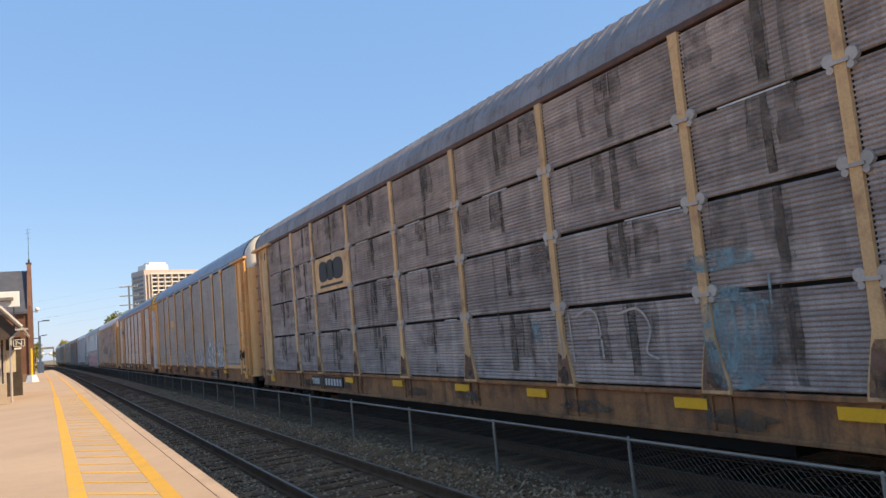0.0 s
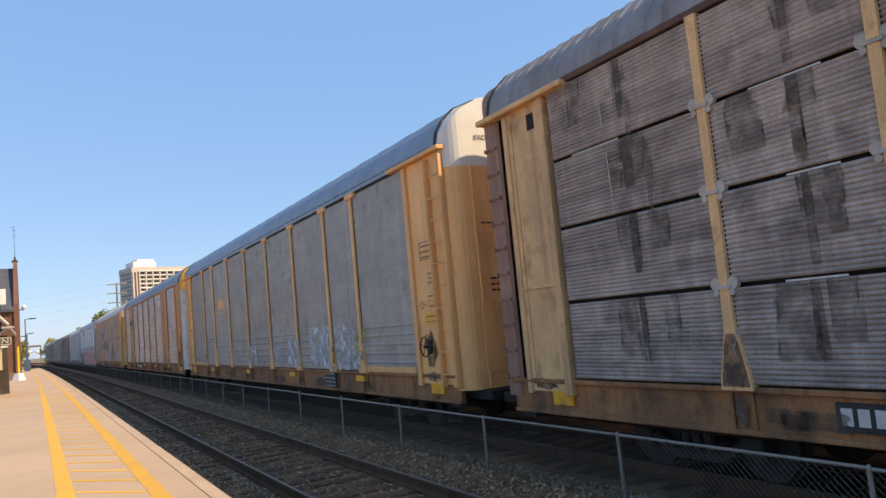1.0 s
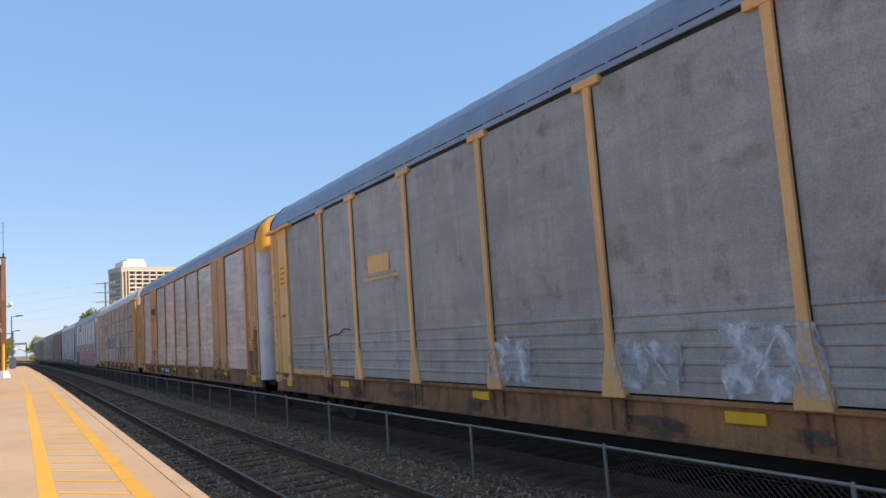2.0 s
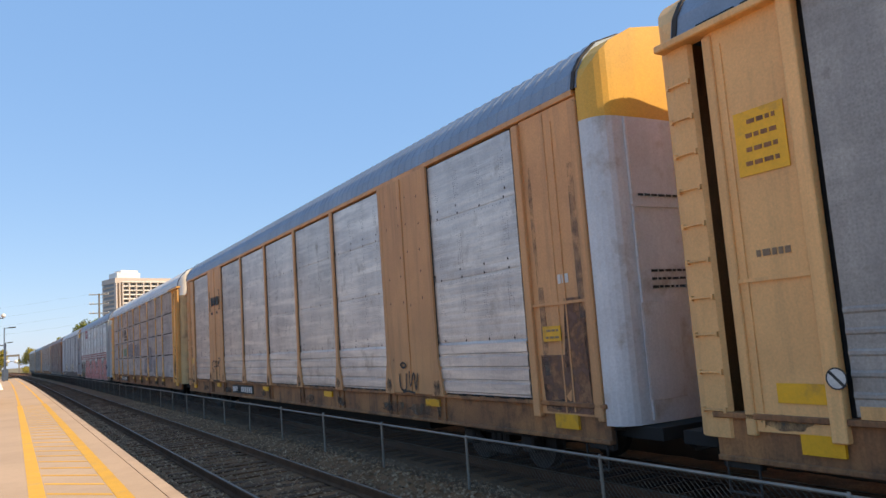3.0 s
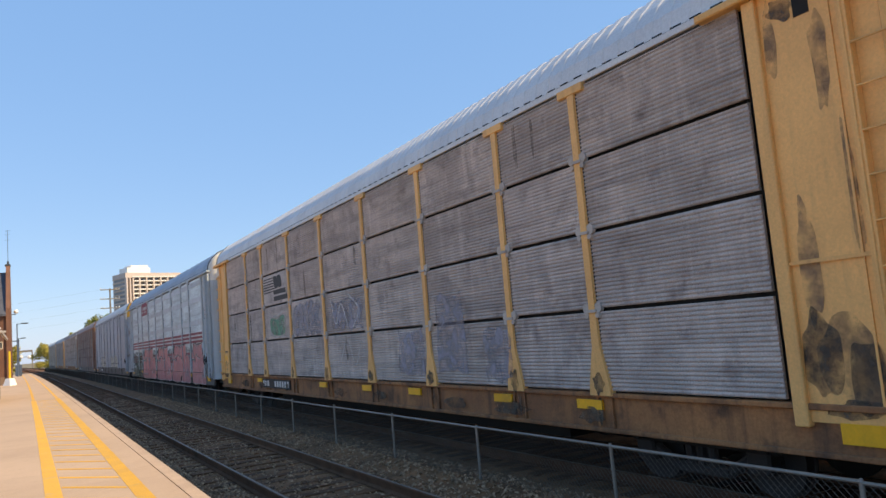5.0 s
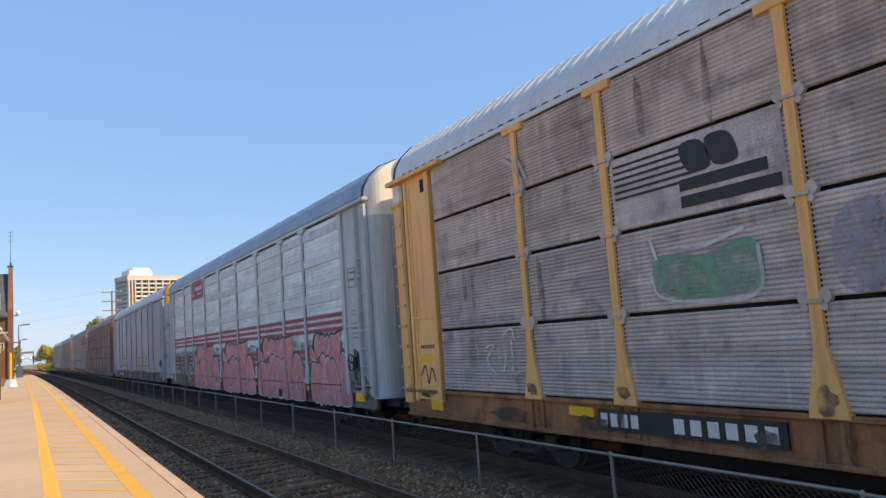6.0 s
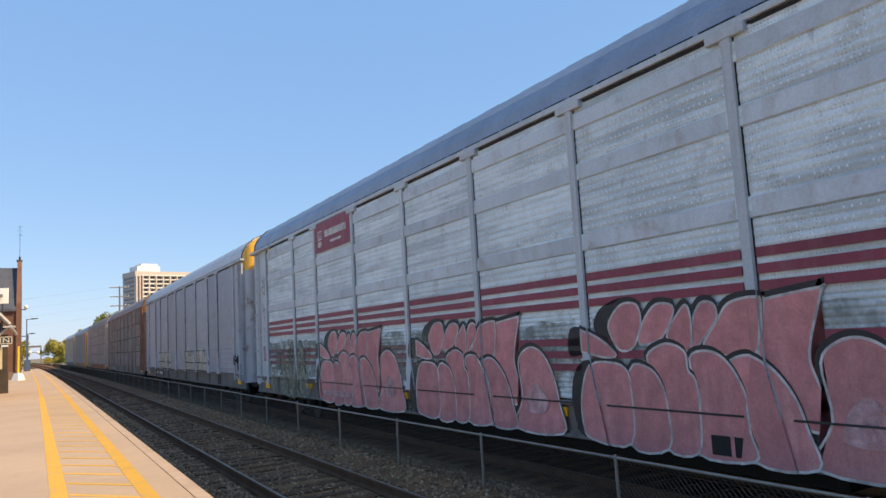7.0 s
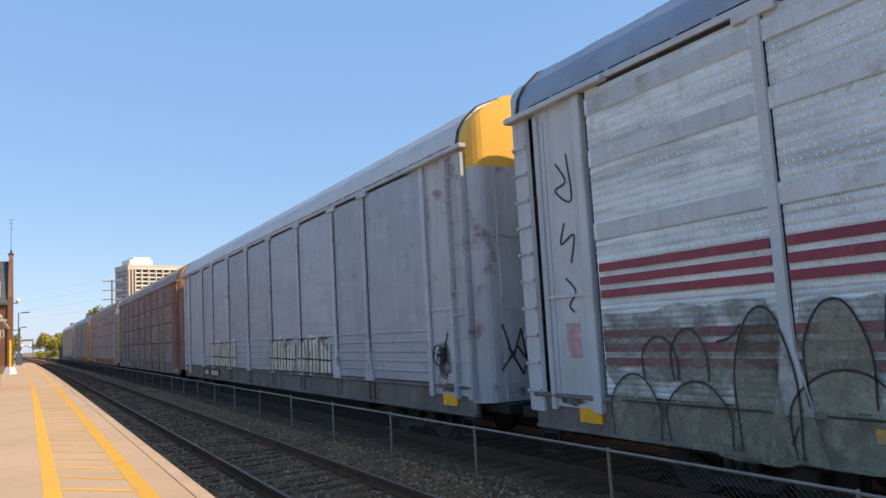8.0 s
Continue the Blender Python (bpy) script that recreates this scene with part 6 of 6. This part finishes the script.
# ---- station and distance ----
def build_station():
    st = empty("station_building", "red-brick station with a dark slate roof and parapet gable", "building", m=pose(0, 0, 0))
    x1, y0, y1, eave, ridge = -1.42, 90.0, 98.0, 7.7, 12.4
    x0 = x1 - 16
    ym = (y0 + y1) / 2
    part("wall", boxes((x0, x1 - 0.4, y0, y1, -0.3, eave)), M["brick"], st, "red-brick walls")
    bm = bmesh.new()
    outline = [(y0 - 0.25, -0.3), (y1 + 0.25, -0.3), (y1 + 0.25, eave + 0.5), (ym + 0.5, ridge + 0.7), (ym - 0.5, ridge + 0.7), (y0 - 0.25, eave + 0.5)]
    a = [bm.verts.new((x1 - 0.4, y, z)) for y, z in outline]
    b = [bm.verts.new((x1, y, z)) for y, z in outline]
    bm.faces.new(a[::-1]); bm.faces.new(b)
    for i in range(6):
        k = (i + 1) % 6
        bm.faces.new((a[i], a[k], b[k], b[i]))
    bmesh.ops.recalc_face_normals(bm, faces=bm.faces)
    part("gable_wall", bm, M["brick"], st, "brick parapet gable")
    for s in (-1, 1):
        bm = bmesh.new()
        ye = ym + s * (ym - y0 + 0.4)
        vs = [bm.verts.new(p) for p in ((x0, ye, eave - 0.1), (x1 - 0.4, ye, eave - 0.1), (x1 - 0.4, ym, ridge), (x0, ym, ridge), (x0, ye, eave - 0.35), (x1 - 0.4, ye, eave - 0.35), (x1 - 0.4, ym, ridge - 0.25), (x0, ym, ridge - 0.25))]
        for f in ((0, 1, 2, 3), (7, 6, 5, 4), (0, 4, 5, 1), (3, 2, 6, 7), (0, 3, 7, 4), (1, 5, 6, 2)):
            bm.faces.new([vs[i] for i in f])
        bmesh.ops.recalc_face_normals(bm, faces=bm.faces)
        part("roof", bm, M["slate"], st, "dark slate roof slope")
    part("chimney_cap", boxes((x1 - 0.5, x1 + 0.06, ym - 0.55, ym + 0.55, ridge + 0.7, ridge + 0.85), (x1 - 0.3, x1 - 0.1, ym - 0.15, ym + 0.15, ridge + 0.85, ridge + 1.25)), M["dark_metal"], st)
    for x in (-3.6, -6.2, -8.8):
        win = part("window", boxes((x - 0.6, x + 0.6, y0 - 0.04, y0 + 0.02, 1.2, 3.4)), M["cream"], st, "cream-painted window frame")
        part("pane", boxes((x - 0.5, x - 0.03, y0 - 0.05, y0 - 0.035, 1.3, 3.3), (x + 0.03, x + 0.5, y0 - 0.05, y0 - 0.035, 1.3, 3.3)), M["tower_dark"], win)
    part("plinth", boxes((x0, x1 - 0.4, y0 - 0.06, y0, -0.3, 1.0)), M["soffit"], st)
    ant = empty("roof_aerial", "thin metal radio aerial on the gable", "aerial", m=pose(x1 - 0.2, ym, ridge + 1.2))
    bm = tube(bmesh.new(), (0, 0, 0), (0, 0, 3.6), 0.03, 0.02, n=6)
    for z in (2.4, 3.0, 3.4):
        tube(bm, (-0.25, 0, z), (0.25, 0, z + 0.1), 0.015, n=4)
    part("mast", bm, M["dark_metal"], ant)
    gl = empty("globe_lamp", "white globe lamp on a wall bracket", "lamp", m=pose(x1 + 0.45, 97.0, 8.2))
    bm = bmesh.new()
    bmesh.ops.create_uvsphere(bm, u_segments=14, v_segments=9, radius=0.24)
    part("globe", bm, M["white"], gl, "white globe", True)
    part("bracket", tube(bmesh.new(), (-0.55, 0, -0.3), (0, 0, -0.3), 0.05), M["dark_metal"], gl)


def build_canopy():
    cp = empty("platform_shelter", "brown pitched platform shelter with pale trim and gutter", "shelter", m=pose(0, 0, 0))
    y0, y1, xe, ze, xr, zr = 46.0, 60.0, -1.22, 4.15, -3.9, 7.2
    for xs, xt in ((xe, xr), (2 * xr - xe, xr)):
        bm = bmesh.new()
        vs = [bm.verts.new(p) for y in (y0, y1) for p in ((xs, y, ze), (xt, y, zr), (xt, y, zr - 0.22), (xs, y, ze - 0.16))]
        for f in ((0, 1, 2, 3), (7, 6, 5, 4), (0, 4, 5, 1), (1, 5, 6, 2), (2, 6, 7, 3), (3, 7, 4, 0)):
            bm.faces.new([vs[i] for i in f])
        bmesh.ops.recalc_face_normals(bm, faces=bm.faces)
        part("roof_slope", bm, M["soffit"], cp, "brown boarded roof slope")
        bm = tube(bmesh.new(), (xs, y0 - 0.06, ze + 0.02), (xt, y0 - 0.06, zr + 0.02), 0.10, n=4)
        part("bargeboard", bm, M["trim"], cp, "pale bargeboard")
    # Dark sheet across the gable, put in for the shade under the roof.
    bm = bmesh.new()
    tri = [(xe - 0.15, ze - 0.2), (xr, zr - 0.3), (2 * xr - xe + 0.15, ze - 0.2), (2 * xr - xe + 0.15, 3.55), (xe - 0.45, 3.55)]
    fa = [bm.verts.new((x, y0 + 0.3, z)) for x, z in tri]
    fb = [bm.verts.new((x, y0 + 0.4, z)) for x, z in tri]
    bm.faces.new(fa); bm.faces.new(fb[::-1])
    for k in range(5):
        bm.faces.new((fa[k], fb[k], fb[(k + 1) % 5], fa[(k + 1) % 5]))
    bmesh.ops.recalc_face_normals(bm, faces=bm.faces)
    part("gable_boards", bm, M["dark_boards_and_shade"], cp, "dark sheet for the shade under the shelter roof")
    part("gutter", boxes((xe - 0.05, xe + 0.10, y0 - 0.1, y1, ze - 0.18, ze - 0.02), (xe - 0.32, xe + 0.28, y0 - 0.12, y0 - 0.05, ze - 0.16, ze - 0.06), bevel=0.01), M["trim"], cp, "pale gutter")
    bm = tube(bmesh.new(), (xe - 0.1, y0 + 0.1, ze - 0.15), (-1.78, y0 + 0.2, 3.55), 0.065)
    tube(bm, (-1.78, y0 + 0.2, 3.57), (-1.78, y0 + 0.2, PLAT_Z), 0.065)
    part("downpipe", bm, M["trim"], cp, "pale metal downpipe")
    for x, y in ((-2.35, 47.2), (-2.35, 52.5), (-2.35, 58.5), (-5.4, 47.2)):
        part("post", boxes((x - 0.07, x + 0.07, y - 0.07, y + 0.07, PLAT_Z, 4.6)), M["trim"], cp)
    part("back_wall", boxes((-6.0, -1.55, 55.0, 55.2, PLAT_Z, 3.9)), M["dark_boards_and_shade"], cp, "dark boarded back wall")
    part("pane", boxes((-4.6, -2.75, 54.93, 54.98, 1.5, 3.2)), M["tower_dark"], cp, "dark glazed panel")
    part("pane", boxes((-2.55, -1.85, 54.93, 54.98, 1.7, 3.1)), M["cream"], cp, "cream-painted panel")
    part("wall_base", boxes((-6.0, -1.5, 54.85, 54.99, PLAT_Z, 1.5)), M["dark_boards_and_shade"], cp, "dark brown lower wall")
    part("low_wall", boxes((-6.0, -1.95, y0 - 1.2, y0 - 0.9, PLAT_Z, 1.25), bevel=0.02), M["shelter_wall"], cp, "low tan wall")
    sg = empty("hanging_sign", "dark framed station sign under the shelter", "sign", m=pose(-1.38, y0 - 0.1, 3.32) @ Matrix.Scale(0.75, 4))
    part("board", boxes((-0.34, 0.36, -0.03, 0.03, -0.24, 0.24)), M["dark_metal"], sg)
    bm = boxes((-0.36, 0.38, -0.045, -0.03, 0.21, 0.26), (-0.36, 0.38, -0.045, -0.03, -0.26, -0.21), (-0.36, -0.31, -0.045, -0.03, -0.24, 0.24), (0.33, 0.38, -0.045, -0.03, -0.24, 0.24), (-0.2, -0.14, -0.045, -0.03, -0.15, 0.15), (0.14, 0.2, -0.045, -0.03, -0.15, 0.15))
    tube(bm, (-0.17, -0.04, 0.14), (0.17, -0.04, -0.14), 0.03, n=4)
    part("frame", bm, M["cream"], sg, "white frame and mark")
    part("text_bar", boxes((-0.30, 0.15, -0.03, 0.03, -0.45, -0.33)), M["white"], sg)
    part("hanger", boxes((-0.3, -0.27, -0.01, 0.01, 0.24, 0.85), (0.27, 0.3, -0.01, 0.01, 0.24, 0.85)), M["dark_metal"], sg)
    wb = empty("roof_sign", "white sign board with a grey lamp bar above the shelter", "sign", m=pose(-1.95, 50.0, 5.55))
    part("board", boxes((-1.4, 0.55, 0, 0.08, 0.0, 0.92), bevel=0.02), M["white"], wb)
    part("lamp_bar", boxes((-1.4, 0.25, -0.3, -0.1, 0.36, 0.56), bevel=0.02), M["fence"], wb, "grey lamp bar")
    part("leg", boxes((-0.6, -0.5, 0.0, 0.08, -0.9, 0.0), (0.2, 0.28, 0.0, 0.08, -1.2, 0.0)), M["dark_metal"], wb)


def lamp_post(x, y, h, reach):
    lp = empty("platform_lamp", "dark slim platform lamp post with a flat head", "street lamp", "platform lamps", pose(x + bend(y), y, PLAT_Z))
    part("pole", tube(bmesh.new(), (0, 0, 0), (0, 0, h), 0.11, 0.08), M["blue_metal"], lp)
    part("arm", boxes((-0.05, reach, -0.06, 0.06, h - 0.06, h + 0.04)), M["blue_metal"], lp)
    part("head", boxes((reach * 0.45, reach + 0.35, -0.18, 0.18, h - 0.02, h + 0.14), bevel=0.03), M["dark_metal"], lp, "flat dark lamp head")


def build_furniture():
    bo = empty("marker_post", "yellow marker post on a white concrete foot", "post", m=pose(-1.50, 86.0, PLAT_Z))
    part("pole", tube(bmesh.new(), (0, 0, 0.3), (0, 0, 3.4), 0.10), M["bollard"], bo, "yellow pole")
    part("foot", tube(bmesh.new(), (0, 0, 0), (0, 0, 0.72), 0.62, 0.38, n=4), M["white"], bo, "white tapered foot")
    lamp_post(-0.36, 140.0, 8.6, 1.3)
    lamp_post(0.0, 168.0, 7.0, 1.0)
    cb = empty("signal_cabinet", "blue-grey equipment cabinet with a short mast", "cabinet", m=pose(-0.2 + bend(146), 146.0, PLAT_Z))
    part("body", boxes((-0.5, 0.5, -0.5, 0.5, 0, 1.9), bevel=0.04), M["blue_metal"], cb)
    part("door", boxes((-0.42, 0.42, -0.54, -0.5, 0.15, 1.75), bevel=0.01), M["blue_metal"], cb)
    part("mast", tube(bmesh.new(), (0.1, 0.2, 1.9), (0.1, 0.2, 6.4), 0.07), M["blue_metal"], cb)
    part("mast_arm", boxes((-1.6, 0.2, 0.15, 0.25, 5.9, 6.05), (-1.7, -1.3, 0.0, 0.4, 4.0, 4.7)), M["dark_metal"], cb)
    for x, z in ((0.4, 3.2), (1.6, 3.1)):
        bm = bmesh.new()
        bmesh.ops.create_uvsphere(bm, u_segments=12, v_segments=8, radius=0.30)
        bmesh.ops.translate(bm, vec=(x, -0.2, z), verts=bm.verts)
        part("round_lamp", bm, M["white"], cb, "pale round lamp", True)
    part("lamp_arm", boxes((0.1, 1.6, -0.05, 0.0, 3.1, 3.18)), M["dark_metal"], cb)


def build_tower():
    tw = empty("apartment_tower", "pale pink concrete apartment tower with balcony rows", "building", m=pose(63.2, 572.0, -0.62, 0, 0, 17))
    w, d, n, h = 42.0, 22.0, 20, 3.08
    top = n * h
    part("core", boxes((0.0, w, 1.6, d, 0, top)), M["tower_wall"], tw, "pink concrete walls")
    part("penthouse", boxes((2.5, 19.5, 2.5, 16, top, top + 4.4), (5.5, 18.0, 2.8, 14, top + 4.4, top + 6.2)), M["tower_white"], tw, "white rooftop plant room")
    part("parapet", boxes((-0.2, w + 0.2, -0.2, d + 0.2, top - 3.4, top + 0.3)), M["tower_wall"], tw)
    piers = [0.0, 2.4, 4.6, 9.4] + [14.6 + 5.4 * k for k in range(6)]
    for x in piers:
        part("pier", boxes((x, x + 0.95, -1.25, 1.7, 0, top - 3.4)), M["tower_wall"], tw)
    slab = boxes((4.6, w, -0.9, 1.6, 0, 0.35), (4.6, w, -0.9, -0.75, 0.35, 0.85))
    bal = bpy.data.meshes.new("balcony")
    slab.to_mesh(bal); slab.free(); bal.materials.append(M["tower_white"])
    wins = {}
    for k in range(3, n):
        z = k * h
        piece("balcony", bal, tw, (0, 0, z), label="white balcony slab and rail")
        for x0, x1 in zip(piers, piers[1:]):
            key = round(x1 - x0, 2)
            if key not in wins:
                bm = boxes((0.85, x1 - x0 - 0.05, 1.50, 1.58, 0.45, 2.75))
                wins[key] = bpy.data.meshes.new("window")
                bm.to_mesh(wins[key]); bm.free(); wins[key].materials.append(M["tower_dark"])
            piece("window", wins[key], tw, (x0, 0, z))
        part("side_window", boxes((-0.08, 0.02, 2.0, d - 2.0, z + 0.9, z + 2.6)), M["tower_dark"], tw, "dark side glazing")
        part("side_slab", boxes((-0.5, 0.0, 1.6, d, z, z + 0.3)), M["tower_wall"], tw)


def build_green_house():
    h = empty("house", "distant pale house with a green copper hip roof", "house", m=pose(17.6, 258.0, -0.62))
    part("wall", boxes((0.5, 13.5, 0.5, 9.5, 0, 13.0)), M["cream"], h)
    eave = [(0, 0, 13.0), (14, 0, 13.0), (14, 10, 13.0), (0, 10, 13.0)]
    ridge = [(5.5, 5, 16.8), (8.5, 5, 16.8)]
    under = [(x, y, 12.7) for x, y, _ in eave]
    piece("roof", mesh_of("roof", eave + ridge + under, [(0, 1, 5, 4), (1, 2, 5), (2, 3, 4, 5), (3, 0, 4), (6, 7, 1, 0), (7, 8, 2, 1), (8, 9, 3, 2), (9, 6, 0, 3), (9, 8, 7, 6)], M["copper"]), h, label="green copper hip roof")
    for k in range(4):
        part("window", boxes((1.6 + 3.0 * k, 2.9 + 3.0 * k, 0.44, 0.5, 10.2, 12.0)), M["tower_dark"], h)


def build_poles():
    p = empty("utility_pole", "weathered utility pole with four crossarms", "utility pole", m=pose(12.4, 135.0, -0.6))
    part("pole", tube(bmesh.new(), (0, 0, 0), (0, 0, 14.2), 0.2, 0.13), M["pole_wood"], p)
    for k in range(4):
        z = 14.0 - 1.55 * k
        part("crossarm", boxes((-1.5, 1.5, -0.07, 0.07, z - 0.08, z + 0.08)), M["pole_wood"], p)
        bm = bmesh.new()
        for x in (-1.4, -0.9, 0.9, 1.4):
            tube(bm, (x, 0, z + 0.08), (x, 0, z + 0.3), 0.05, n=6)
        part("insulators", bm, M["white"], p)
    for k in range(4):
        z = 13.5 - 1.55 * k
        bm = bmesh.new()
        a, b = Vector((11.0, 135.0, z)), Vector((-46.0, 190.0, z + 1.0))
        for i in range(16):
            q = [a.lerp(b, t / 16) - Vector((0, 0, 6.5 * (t / 16) * (1 - t / 16))) for t in (i, i + 1)]
            tube(bm, q[0], q[1], 0.005, n=4)
        wr = empty("overhead_wire", "thin dark overhead wire across the sky", "wire", "overhead wires")
        part("strand", bm, M["cable"], wr)
    g = empty("signal_gantry", "grey signal bridge far down the line", "gantry", m=pose(0, 0, 0))
    y = 420.0
    x = 5.0 + bend(y)
    part("beam", boxes((x - 9, x + 8, y - 0.5, y + 0.5, 7.6, 8.6)), M["fence"], g)
    for s in (-9, 7.5):
        part("leg", boxes((x + s, x + s + 0.6, y - 0.4, y + 0.4, -0.6, 7.6)), M["fence"], g)


def tree(x, y, h, r, leaf, label, seed, n=2600):
    rng = np.random.default_rng(seed)
    t = empty("tree", label, "tree", "trees beyond the tracks", pose(x, y, -0.6))
    bm = tube(bmesh.new(), (0, 0, 0), (0, 0, h * 0.55), 0.05 * r + 0.1, 0.05, n=8)
    tips = []
    for k in range(9):
        a = k * 2.4 + rng.random()
        z0 = h * (0.22 + 0.04 * k)
        e = (r * 0.65 * math.cos(a), r * 0.65 * math.sin(a), z0 + h * 0.22)
        tube(bm, (0, 0, z0), e, 0.09, 0.03, n=5)
        tips.append(e)
    part("trunk", bm, M["bark"], t)
    clumps = [np.array((r * 0.7 * math.cos(q), r * 0.7 * math.sin(q), h * 0.16)) for q in np.arange(0, 6.2, 0.8)] + [np.array(e) for e in tips] + [np.array((rng.normal(0, r * 0.35), rng.normal(0, r * 0.35), h * rng.uniform(0.35, 0.92))) for _ in range(16)]
    verts, faces = [], []
    for _ in range(n):
        c = clumps[rng.integers(len(clumps))]
        d = rng.normal(0, 1, 3)
        d /= np.linalg.norm(d)
        p = c + d * r * 0.34 * rng.random() ** 0.4
        p[2] = max(p[2], 0.2)
        u, w = rng.normal(0, 1, 3), rng.normal(0, 1, 3)
        u, w = u / np.linalg.norm(u), w / np.linalg.norm(w)
        s = rng.uniform(0.16, 0.34) * (0.5 + r * 0.12)
        k = len(verts)
        verts += [tuple(p + s * u), tuple(p + s * w), tuple(p - s * u), tuple(p - s * w)]
        faces.append((k, k + 1, k + 2, k + 3))
    piece("crown", mesh_of("crown", verts, faces, leaf), t, label="loose leafy crown")


def build_trees():
    tree(12.5, 165, 10.8, 4.2, M["leaf_green"], "dense green tree behind the train", 1)
    tree(17.0, 190, 13.8, 4.6, M["leaf_green"], "green tree behind the train", 2)
    tree(7.0, 345, 10.4, 4.4, M["leaf_yellow"], "yellowing autumn tree beside the line", 3, 5200)
    tree(11.5, 352, 9.6, 4.8, M["leaf_yellow"], "yellow-green tree beside the line", 4, 4600)
    tree(16.5, 335, 9.2, 4.8, M["leaf_green"], "green tree beside the line", 5, 3600)
    tree(-3.4, 232, 8.4, 2.3, M["leaf_yellow"], "slim yellow autumn tree behind the platform end", 6)
    tree(-9.5, 250, 8.0, 3.2, M["leaf_green"], "green tree behind the platform end", 7)
    tree(-22.0, 420, 8.5, 5.5, M["leaf_green"], "distant green tree near the horizon", 8)
    tree(-16.0, 500, 7.0, 6.5, M["leaf_green"], "distant dark tree near the horizon", 9)
    tree(-27.0, 520, 7.5, 6.5, M["leaf_green"], "distant tree on the horizon", 10)


build_station()
build_canopy()
build_furniture()
build_tower()
build_green_house()
build_poles()
build_trees()
build_fence()
build_stones()


def motions():
    for car, k in TRAIN:
        rows = []
        for i in range(9):
            y = MIDDLES[k] - SPEED * i
            rows.append((float(i), pose(FAR_TRACK + bend(y), y, 0, 0, 0, bend_yaw(y))))
        walk(car, rows)


motions()
